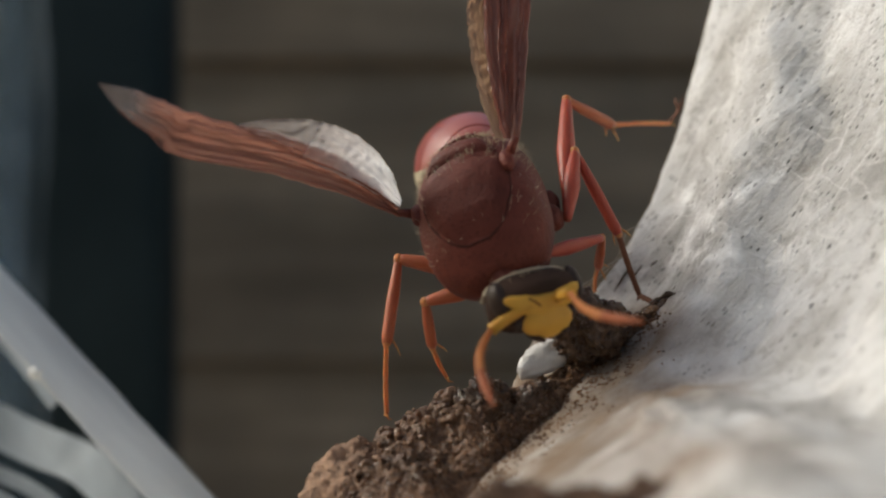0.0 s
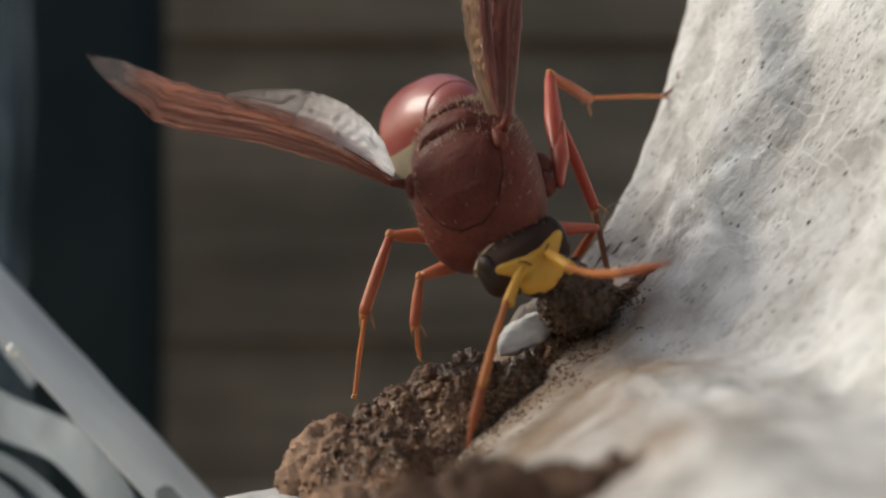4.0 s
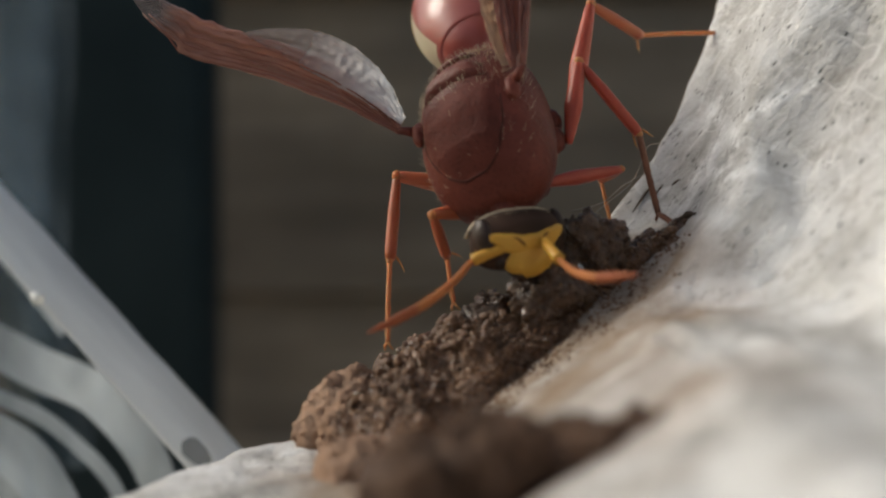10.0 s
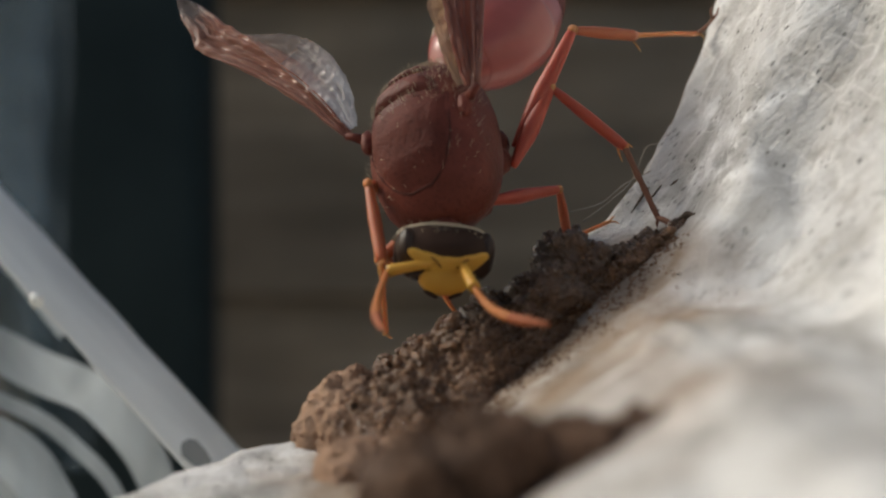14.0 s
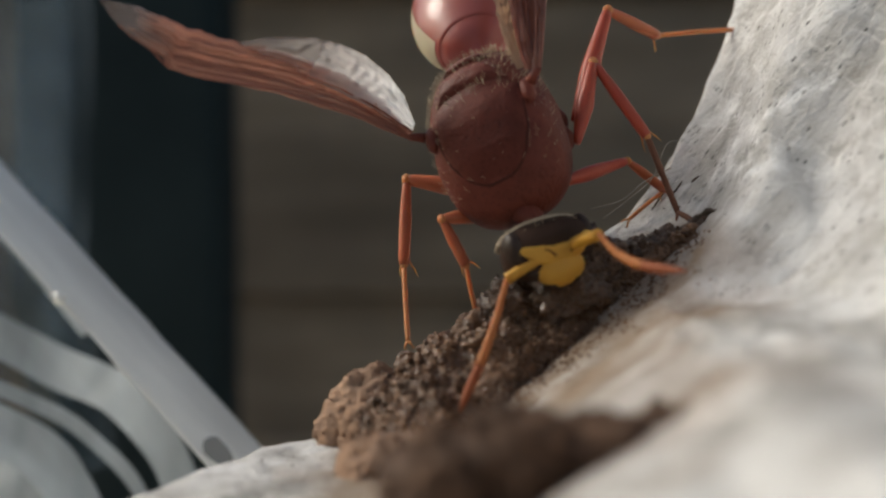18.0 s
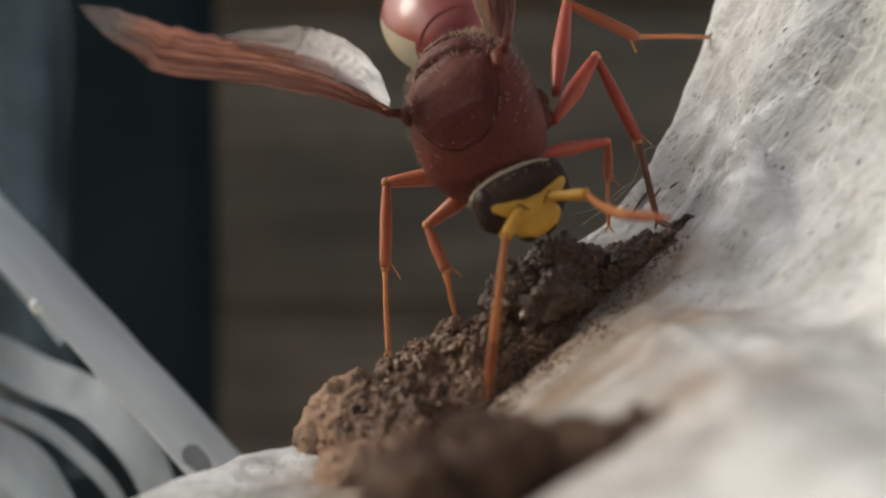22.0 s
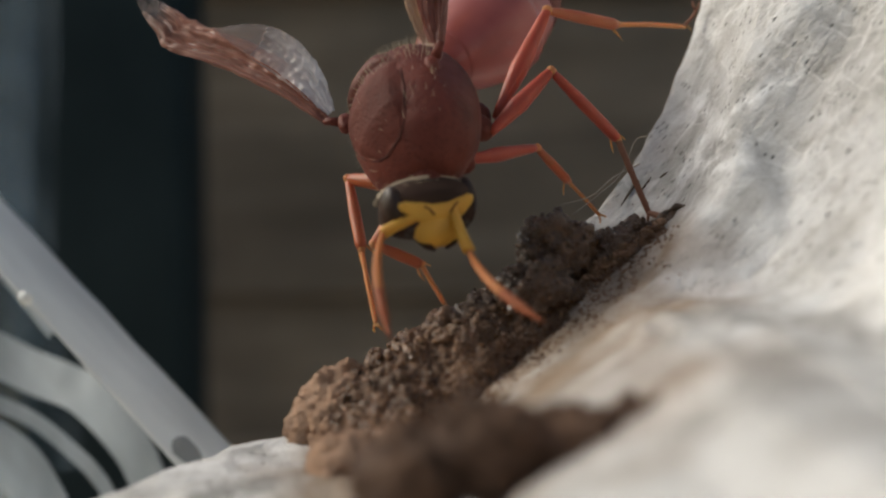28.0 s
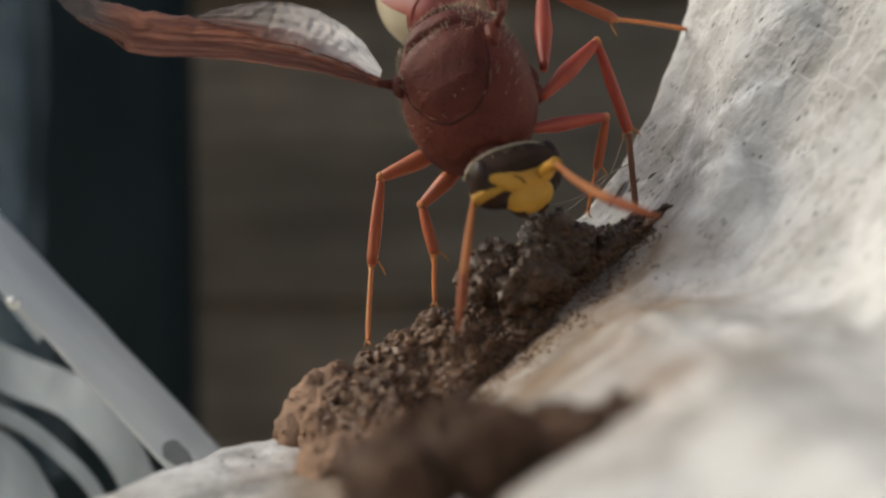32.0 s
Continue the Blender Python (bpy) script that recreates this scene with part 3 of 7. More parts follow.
def plastic_bag():
    bag = empty("plastic_bag")
    tagged(bag, "crumpled clear grey plastic bag behind the rock", "bag")
    # thick folded strip across the corner
    a, b = Vector((-40.2, 80, 15.9)), Vector((-5.0, 65.0, -17.9))
    v = []
    n = 40
    for i in range(n):
        p = a.lerp(b, i / (n - 1))
        up = Vector((0.3, 0.9, 0.3))
        w = 2.45 - 0.2 * (i / n)
        for k in range(12):
            t = 2 * math.pi * k / 12
            v.append(tuple(p + up * math.cos(t) * w + Vector((0.49, -0.4, 0.72)) * math.sin(t) * 0.2 + Vector((0, 0, 0.12 * noise.noise(p * 0.3)))))
    link_mesh("folded_strip", v, grid_faces(n, 12, closed_cols=True), PLASTIC_EDGE, bag, "flat milky plastic strip")
    vv, ff = ball((-21.8, 69.0, -2.65), (0.4, 0.4, 0.42), 12, 9, 0.12, 2)
    link_mesh("droplet", vv, ff, PLASTIC_EDGE, bag, "small bright bead on the strip")
    vv, ff = ball((0, 0, 0), (0.7, 0.15, 1.15), 20, 12, 0.14, 1.2, 0, -22)
    link_mesh("tab_hole", [(x - 12.75, y + 66.7, z - 10.95) for x, y, z in vv], ff, TAB, bag, "dark oval opening near the strip's foot")
    for i, (p, w, wave) in enumerate((
            ([(-36, 82, 7.5), (-30, 81, 2.0), (-26.5, 80, -1.3), (-23.2, 79, -5.0)], 1.1, 0.15),
            ([(-42, 84, -1.5), (-33, 83, -4.2), (-25.3, 81, -7.7), (-21.3, 79, -9.0), (-18.0, 77, -12.0), (-15.8, 76, -16.5)], 2.7, 0.5),
            ([(-44, 80, -6.0), (-34, 79, -7.0), (-25.5, 78, -9.7), (-21.6, 77, -12.2), (-19.2, 76, -14.6), (-17.5, 75, -18.5)], 0.9, 0.35),
            ([(-44, 78, -6.5), (-33, 77.5, -9.0), (-26.2, 77, -12.0), (-23.0, 76, -15.2), (-21, 75, -20)], 3.0, 0.9),
            ([(-46, 90, -11), (-36, 87, -13.5), (-28, 84, -16.5), (-20, 80, -22)], 4.4, 1.4))):
        sheet("fold", p, (0.5, 0.25, 0.8), w, PLASTIC, bag, wave, i * 3.1)
    for i, (x0, x1, w) in enumerate(((-44, -42, 9), (-39, -37.5, 7), (-40, -38, 5))):
        sheet("hanging_film", [(x0, 118, 40), (x0 + 1, 120, 22), ((x0 + x1) / 2, 119, 6), (x1, 117, -6), (x1 + 3, 116, -20)], (1, 0.3, 0), w, PLASTIC_HAZE, bag, 0.5, 20 + i * 4.7)
    return bag


planks()
dark_post()
ground()
plastic_bag()


# ---- mud nest ----
def lump(name, center, radii, mat, parent, seed, turn=0, rough=0.22, freq=1.4, label="", crumbs=0, size=(0.10, 0.26)):
    core = ball(center, radii, 64, 46, rough, freq, seed, turn)
    rnd = random.Random(int(seed * 17))
    ob = link_mesh(name, *core, mat, parent, label)
    pieces = []
    for _ in range(crumbs):
        k = rnd.randrange(len(core[0]))
        p = Vector(core[0][k])
        r = rnd.uniform(size[0] ** 0.5, size[1] ** 0.5) ** 2
        pieces.append(ball(p, (r * rnd.uniform(0.7, 1.3), r * rnd.uniform(0.7, 1.3), r * rnd.uniform(0.7, 1.2)), 9, 7, 0.55, 3.5, rnd.uniform(0, 50)))
    if pieces:
        tagged(link_mesh("grit", *joined(pieces), mat, ob), kind="stuff")
    return ob


def mud_wall(nest):
    """Crumbly face of mud that slopes from the rim down onto the rock."""
    n, cols = 190, 64
    top, foot = smooth_sections(WALL_TOP, n), smooth_sections(WALL_FOOT, n)
    v = []
    for i in range(n):
        a, b = Vector(top[i]), Vector(foot[i])
        for j in range(cols):
            u = j / (cols - 1)
            if u < 0.22:
                q = u / 0.22
                p = a + Vector((0.2 * (1 - q), 2.2 * (1 - q) ** 0.8, -3.4 * (1 - q) ** 1.7))
            else:
                q = (u - 0.22) / 0.78
                p = a.lerp(b, q) + Vector((-0.1, -0.55, 0.75)) * math.sin(math.pi * min(1, q * 1.05)) * 0.55 - Vector((0, 0, 0.35)) * max(0, q - 0.85) / 0.15
            k = 0.34 * noise.noise(p * 0.7) + 0.26 * noise.noise(p * 1.7) + 0.16 * noise.noise(p * 3.6) + 0.11 * noise.noise(p * 7.5) + 0.06 * noise.noise(p * 15)
            v.append(tuple(p + Vector((-0.15, -0.6, 0.75)) * k * (1.15 if u < 0.75 else 0.7)))
    wall = link_mesh("mud_wall", v, grid_faces(n, cols), MUD_DAMP, nest, "granular damp brown wall")
    rnd = random.Random(31)
    fine, coarse = [], []
    for _ in range(3600):
        i, j = rnd.randrange(n), int(cols * (0.14 + 0.84 * rnd.random() ** 1.35))
        r = rnd.uniform(0.03, 0.085) if rnd.random() < 0.8 else rnd.uniform(0.08, 0.18 if j < cols * 0.5 else 0.1)
        (fine if r < 0.085 else coarse).append(ball(Vector(v[i * cols + j]) + Vector((0, -0.3, 0.5)) * r, (r * rnd.uniform(0.8, 1.3), r * rnd.uniform(0.8, 1.2), r * rnd.uniform(0.7, 1.1)), 8, 6, 0.5, 2.5 / r * 0.12, rnd.uniform(0, 50)))
    tagged(link_mesh("grit", *joined(fine), MUD_DAMP, wall), kind="stuff")
    tagged(link_mesh("crumb", *joined(coarse), MUD_CRUMB, wall, "rounded brown mud crumbs"), kind="stuff")
    return wall


def mud_nest():
    nest = empty("mud_nest")
    tagged(nest, "crumbly brown mud rim built on the rock crest", "nest")
    lump("clod", (-4.1, 51.4, -7.1), (1.55, 1.6, 2.35), MUD_DRY, nest, 1.3, 24, 0.2, 1.0, "dry pale brown clod", 520, (0.015, 0.08))
    lump("clod", (-3.1, 50.2, -7.3), (1.7, 1.7, 1.6), MUD_DRY, nest, 1.9, -24, 0.2, 1.0, "dry pale brown clod", 520, (0.015, 0.1))
    lump("clod", (-3.2, 45.2, -7.75), (1.25, 2.2, 1.0), MUD_DRY, nest, 2.3, -24, 0.18, 0.8, "dry brown clod", 160, (0.03, 0.1))
    mud_wall(nest)
    lump("mud_rim", (-2.1, 52.0, -4.9), (0.62, 0.6, 0.55), MUD_DAMP, nest, 9.4, -20, 0.25, 1.7, "", 70, (0.04, 0.13))
    lump("mud_rim", (-0.9, 52.1, -4.1), (0.75, 0.7, 0.5), MUD_DAMP, nest, 10.1, -30, 0.25, 1.7, "", 80, (0.04, 0.14))
    lump("mud_rim", (0.45, 52.2, -3.3), (0.85, 0.7, 0.6), MUD_DAMP, nest, 10.8, -30, 0.25, 1.7, "", 80, (0.04, 0.14))
    lump("mud_rim", (6.2, 53.1, -1.85), (1.1, 0.9, 0.5), MUD_DAMP, nest, 6.6, -34, 0.2, 1.5, "", 200, (0.05, 0.16))
    lump("mud_rim", (7.9, 53.0, -0.6), (1.2, 0.7, 0.42), MUD_DAMP, nest, 7.2, -34, 0.22, 1.5, "", 200, (0.05, 0.17))
    lump("mud_rim", (9.1, 53.6, 0.25), (0.8, 0.5, 0.26), MUD_WET, nest, 9.9, -34, 0.3, 1.8, "dark damp mud tongue", 120, (0.04, 0.14))
    lump("mud_rim", (9.85, 53.2, 0.85), (0.55, 0.4, 0.2), MUD_WET, nest, 8.8, -34, 0.3, 1.8, "dark damp mud tongue", 140, (0.05, 0.16))
    return nest


def near_mud():
    ridge = empty("near_mud_ridge")
    tagged(ridge, "brown mud ridge lying on the rock face, its shade in the colour", "mud")
    lump("mud_mound", (-0.55, 30.6, -5.75), (1.6, 1.5, 1.15), MUD_SHADED, ridge, 11.3, -6, 0.2, 1.2, "", 90)
    lump("mud_mound", (1.2, 30.9, -5.2), (1.7, 1.5, 1.15), MUD_SHADED, ridge, 12.9, -10, 0.2, 1.2, "", 90)
    lump("mud_mound", (3.1, 31.2, -5.0), (1.8, 1.3, 0.75), MUD_SHADED, ridge, 13.1, -14, 0.2, 1.2, "", 60)
    lump("mud_mound", (4.7, 31.6, -4.55), (1.3, 1.0, 0.36), MUD_SHADED, ridge, 14.7, -20, 0.2, 1.2, "", 30)
    return ridge


def wet_pellet(mat, radii, seed, turn, label):
    ob = empty("wet_mud_pellet")
    lump("mud_mass", (0, 0, 0), radii, mat, ob, seed, turn, 0.36, 1.15, "", 300, (0.03, 0.13))
    return tagged(ob, label, "mud pellet")


def limestone_chip():
    v, f = ball((4.75, 52.25, -1.3), (1.3, 0.5, 0.68), 48, 30, 0.2, 1.0, 6.3, -30)
    tagged(link_mesh("limestone_chip", v, f, CHIP), "small white limestone chip set in the mud rim", "stone chip")


mud_nest()
near_mud()
limestone_chip()
PELLETS = [wet_pellet(MUD_WET, (1.55, 1.2, 1.5), 21.3, -25, "dark wet mud pellet pressed onto the rim"),
           wet_pellet(MUD_WET, (1.8, 1.1, 1.0), 23.8, -32, "dark wet mud pellet spread along the rim"),
           wet_pellet(MUD_WET, (1.3, 1.0, 1.3), 27.1, -20, "glossy wet mud lump on the rim"),
           wet_pellet(MUD_WET, (1.7, 1.1, 1.3), 31.4, -30, "dark wet mud filling the gap of the rim")]


def fibres():
    v, f = tube(smooth_sections([(9.3, 53.7, 0.6), (9.8, 53.3, 1.07), (10.3, 52.9, 1.43), (10.62, 52.6, 1.33), (10.47, 52.4, 0.92), (10.05, 52.5, 0.56), (9.6, 52.8, 0.15)], 26), [0.13 + 0.05 * math.sin(k * 1.7) for k in range(26)], 8)
    tagged(link_mesh("rootlet", v, f, ROOT), "curled dirty rootlet stuck in the mud", "rootlet")
    for pts in ([(6.2, 55.0, 1.2), (7.4, 55.2, 2.1), (8.4, 55.4, 3.0), (9.0, 55.5, 4.4), (9.6, 55.6, 4.6)], [(5.6, 54.6, 1.6), (7.0, 55.0, 2.0), (8.0, 55.2, 2.8), (9.2, 55.4, 3.4)],
                [(7.4, 54.5, -1.3), (7.8, 54.4, -1.8), (8.4, 54.4, -2.3)]):
        q = smooth_sections(pts, 16)
        v, f = tube(q, [0.03] * 16, 5)
        tagged(link_mesh("fibre", v, f, FIBRE), "thin pale plant fibre on the rock", "fibre", group="fibres on the rock")


fibres()


def grit():
    """Dark grains and slivers standing in for shaded pits and cracks of the rock."""
    rnd = random.Random(8)
    rows = crest(300)
    pieces = []
    for _ in range(170):
        x, z, yc, s, lip = rows[rnd.randrange(86, 172)]
        f = -rnd.uniform(0.1, 9.0)
        near = bpy.data.objects["limestone_rock"]
        hit, p, n, _i = near.ray_cast((x * MM, (yc + f) * MM, 0.03), (0, 0, -1))
        if not hit:
            continue
        r = rnd.uniform(0.02, 0.06)
        pieces.append(ball(Vector(p) / MM, (r * rnd.uniform(0.8, 2.0), r, r * 0.7), 7, 5, 0.3, 6, rnd.uniform(0, 40)))
    # dark slivers laid on the rock in place of its shaded cracks
    for pts, r in (([(8.5, 56.45, 1.6), (9.0, 56.65, 2.3), (9.4, 56.95, 2.8)], 0.055), ([(9.3, 56.35, 2.2), (9.6, 56.45, 2.5), (9.9, 56.65, 2.9)], 0.045), ([(10.2, 56.25, 2.8), (10.6, 56.25, 3.1)], 0.05)):
        q = smooth_sections(pts, 10)
        pieces.append(tube(q, [r * (0.25 + math.sin(math.pi * k / 9)) for k in range(10)], 6))
    tagged(link_mesh("grit", *joined(pieces), ROOT), "dark grains and slivers standing in for pits and cracks", "grit", kind="stuff")


grit()


def spilt_mud():
    """Mud grains strewn over the rock below the wall."""
    rnd, rock, pieces = random.Random(12), bpy.data.objects["limestone_rock"], []
    foot = smooth_sections(WALL_FOOT, 80)
    for _ in range(900):
        x, y, z = foot[rnd.randrange(4, 78)]
        y -= abs(rnd.gauss(0, 1.6)) - 0.3
        hit, p, n, _i = rock.ray_cast(((x + rnd.gauss(0, 0.3)) * MM, y * MM, 0.03), (0, 0, -1))
        if hit:
            r = rnd.uniform(0.025, 0.09)
            pieces.append(ball(Vector(p) / MM, (r * rnd.uniform(0.8, 1.4), r, r * 0.8), 7, 5, 0.4, 6, rnd.uniform(0, 40)))
    tagged(link_mesh("spilt_mud", *joined(pieces), MUD_CRUMB), "brown mud grains spilt on the pale rock", "mud grains", kind="stuff")


spilt_mud()


# ---- wasp, in its own millimetres: x ahead, y to its left, z up ----
WASP = empty("wasp")
tagged(WASP, "red-brown potter wasp with yellow face kneading wet mud", "wasp")


def roughened(amount, freq):
    def f(v):
        p = Vector(v)
        n = noise.noise(p * freq) + 0.5 * noise.noise(p * freq * 2.7)
        return (v[0], v[1] + amount * n * (1 if v[1] > 0 else -1), v[2] + amount * n)
    return f


def thorax():
    keys = [(4.5, 0.9, -1.5, -0.25), (4.2, 1.6, -2.0, 0.25), (3.7, 2.2, -2.4, 0.85), (2.8, 2.62, -2.75, 1.55), (1.6, 2.78, -2.95, 2.1), (0.4, 2.75, -3.0, 2.3),
            (-0.8, 2.62, -2.9, 2.3), (-2.0, 2.3, -2.7, 1.9), (-3.0, 1.85, -2.4, 1.2), (-3.8, 1.35, -2.0, 0.4), (-4.3, 0.85, -1.5, -0.2)]
    v, f = loft(smooth_sections(keys, 46), 48, 2.15, roughened(0.03, 1.3))
    back = [link_mesh("thorax", v, f, SHELL, WASP)]

    # dorsal plates, slightly proud of the thorax, the grooves round them drawn dark
    def plate(name, x0, x1, wide, lift, front_round):
        secs, cols = 40, 40
        vv = []
        for i in range(secs):
            s = i / (secs - 1)
            x = x0 + (x1 - x0) * s
            w = wide(s)
            base = np.interp(x, [-4.3, -3.8, -3.0, -2.0, -0.8, 0.4, 1.6, 2.8, 3.7, 4.35], [-0.2, 0.4, 1.2, 1.9, 2.3, 2.3, 2.1, 1.55, 0.85, 0.25])
            hw = np.interp(x, [-4.3, -3.8, -3.0, -2.0, -0.8, 0.4, 1.6, 2.8, 3.7, 4.35], [0.85, 1.35, 1.85, 2.3, 2.62, 2.75, 2.78, 2.62, 2.2, 1.45])
            lo = np.interp(x, [-4.3, 0.4, 3.7], [-1.5, -3.0, -2.4])
            for j in range(cols):
                u = j / (cols - 1) * 2 - 1
                y = u * w
                hh, mid = (base - lo) / 2, (base + lo) / 2
                zz = mid + hh * math.sqrt(max(0.02, 1 - (abs(y) / hw) ** 2.15)) ** (2 / 2.15 * 1.0)
                edge = min(1, (1 - abs(u)) * 3.5, s * 3.5, (1 - s) * 3.5)
                vv.append((x, y, zz + lift * math.sin(edge * math.pi / 2) - 0.04 + 0.03 * noise.noise(Vector((x, y, lift)) * 1.7)))
        rim = [Vector(vv[i * cols]) for i in range(secs)] + [Vector(vv[(secs - 1) * cols + j]) for j in range(1, cols)] + [Vector(vv[i * cols + cols - 1]) for i in range(secs - 2, -1, -1)]
        rim += [Vector(vv[j]) for j in range(cols - 2, 0, -1)]
        # groove drawn as a dark tube, its shade put into the colour
        sv, sf = tube([p + Vector((0, 0, 0.03)) for p in rim + rim[:1]], [0.025 + 0.03 * min(1, max(0, (p.x - 0.6) / 2)) for p in rim + rim[:1]], 8)
        ob = link_mesh(name, vv, grid_faces(secs, cols), SCUTUM if front_round else SHELL, WASP)
        link_mesh("suture", sv, sf, SUTURE, ob, "dark tube drawn for the shaded groove round the plate")
        return ob

    back.append(plate("scutum", 0.15, 3.85, lambda s: 1.95 * math.sqrt(max(0.03, 1 - (max(0, s - 0.25) / 0.77) ** 2.2)), 0.25, True))
    back.append(plate("scutellum", -1.5, -0.05, lambda s: 0.9 + 0.75 * s ** 0.6, 0.28, False))
    back.append(plate("postscutellum", -2.5, -1.7, lambda s: 0.8 + 0.3 * s, 0.25, False))
    for sg in (-1, 1):
        v, f = ball((0.72, sg * 2.25, 1.4), (0.62, 0.32, 0.36), 18, 12, 0.2, 1.6)
        link_mesh("tegula", v, f, SHELL, WASP)
        v, f = tube([(0.5, sg * 2.5, 1.5), (0.4, sg * 2.8, 1.7), (0.35, sg * 3.1, 1.85)], (0.22, 0.18, 0.13), 10)
        link_mesh("wing_root", v, f, SHELL, WASP)
    # short pale hairs and dust on the back
    rnd = random.Random(5)
    pieces = []
    for _ in range(34):
        x, y = rnd.uniform(-2.5, 3.0), rnd.uniform(-2.0, 2.0)
        hw = np.interp(x, [-3, 0.4, 3.7], [1.95, 2.75, 1.95])
        if abs(y) > hw * 0.85:
            continue
        top = np.interp(x, [-3.0, -2.0, -0.8, 0.4, 1.6, 2.8, 3.7], [1.2, 1.9, 2.3, 2.3, 2.1, 1.55, 0.85])
        lo = np.interp(x, [-4.3, 0.4, 3.7], [-1.5, -3.0, -2.4])
        zz = (top + lo) / 2 + (top - lo) / 2 * math.sqrt(1 - (abs(y) / hw) ** 2.15)
        r = rnd.uniform(0.03, 0.06)
        pieces.append(ball((x, y, zz + 0.12), (r, r, r), 6, 4))
    v, f = joined(pieces)
    back.append(tagged(link_mesh("dust", v, f, RIM, WASP, "pale dust specks"), kind="stuff"))
    pieces = []
    for _ in range(760):
        x, a = rnd.uniform(-3.4, 3.6) if rnd.random() < 0.4 else rnd.uniform(-3.4, 0.2), rnd.uniform(0.15, math.pi - 0.15)
        top = np.interp(x, [-3.8, -3.0, -2.0, -0.8, 0.4, 1.6, 2.8, 3.7], [0.4, 1.2, 1.9, 2.3, 2.3, 2.1, 1.55, 0.85])
        lo = np.interp(x, [-4.3, 0.4, 3.7], [-1.5, -3.0, -2.4])
        hw = np.interp(x, [-3.8, -3.0, -2.0, -0.8, 0.4, 1.6, 2.8, 3.7], [1.35, 1.85, 2.3, 2.62, 2.75, 2.78, 2.62, 2.2])
        p = Vector((x, hw * math.cos(a) * 0.98, (top + lo) / 2 + (top - lo) / 2 * math.sin(a) * 0.98))
        d = Vector((rnd.uniform(-0.9, 0.1), math.cos(a) + rnd.uniform(-0.3, 0.3), math.sin(a))).normalized() * rnd.uniform(0.2, 0.42)
        pieces.append(tube([p, p + d * 0.6, p + d + Vector((-0.06, 0, 0))], (0.011, 0.009, 0.003), 4))
    v, f = joined(pieces)
    back.append(tagged(link_mesh("fuzz", v, f, RIM, WASP, "short pale hairs"), kind="stuff"))
    return back


def neck():
    v, f = tube([(3.9, 0, -1.0), (4.6, 0.1, -1.3), (5.3, 0.25, -1.6)], (0.8, 0.6, 0.5), 14)
    link_mesh("neck", v, f, SHELL, WASP)


def abdomen():
    root = empty("abdomen")
    keys = [(0, 0.3, -0.28, 0.28), (0.5, 0.5, -0.48, 0.5), (1.1, 1.35, -1.15, 1.3), (1.9, 1.9, -1.6, 1.8), (3.0, 2.4, -2.05, 2.25), (4.2, 2.6, -2.25, 2.4), (5.4, 2.5, -2.3, 2.4),
            (6.7, 2.0, -1.7, 1.85), (7.9, 1.4, -1.2, 1.3), (8.9, 0.65, -0.55, 0.6), (9.4, 0.12, -0.1, 0.1)]
    secs = smooth_sections([(x * 1.18, w, lo, hi) for x, w, lo, hi in keys], 60)
    v, f = loft(secs[:17], 36, 2.0)
    first = link_mesh("petiole_segment", v, f, SHELL_RED, WASP)
    cuts = [(15, 36), (34, 44), (42, 51), (49, 60)]
    for i, (a, b) in enumerate(cuts):
        grow = [(x, w * (1.02 if i == 0 else 0.97), lo * (1.02 if i == 0 else 0.97), hi * (1.02 if i == 0 else 0.97)) for x, w, lo, hi in secs[a:b]]
        v, f = loft(grow, 40, 2.0)
        ob = link_mesh("tergite", v, f, SHELL_RED if i < 2 else SHELL, first)
        if i == 0:
            # cream flank mark on the right side
            v = []
            for side in (1.014, 0.98):
                for x, w, lo, hi in grow[2:]:
                    for k in range(13):
                        a = math.pi * (-0.1 + 0.3 * k / 12)
                        v.append((x, w * side * math.cos(a), (lo + hi) / 2 + (hi - lo) / 2 * side * math.sin(a)))
            n = len(v) // 2
            f = grid_faces(n // 13, 13)
            link_mesh("pale_mark", v, f + [tuple(k + n for k in reversed(q)) for q in f], CREAM, ob, "cream mark along the flank")
    bpy.data.objects.remove(root)
    return first


def head_mesh(name, v, f, mat, parent, label=""):
    return link_mesh(name, [(x, y, z * 0.78) for x, y, z in v], f, mat, parent, label)


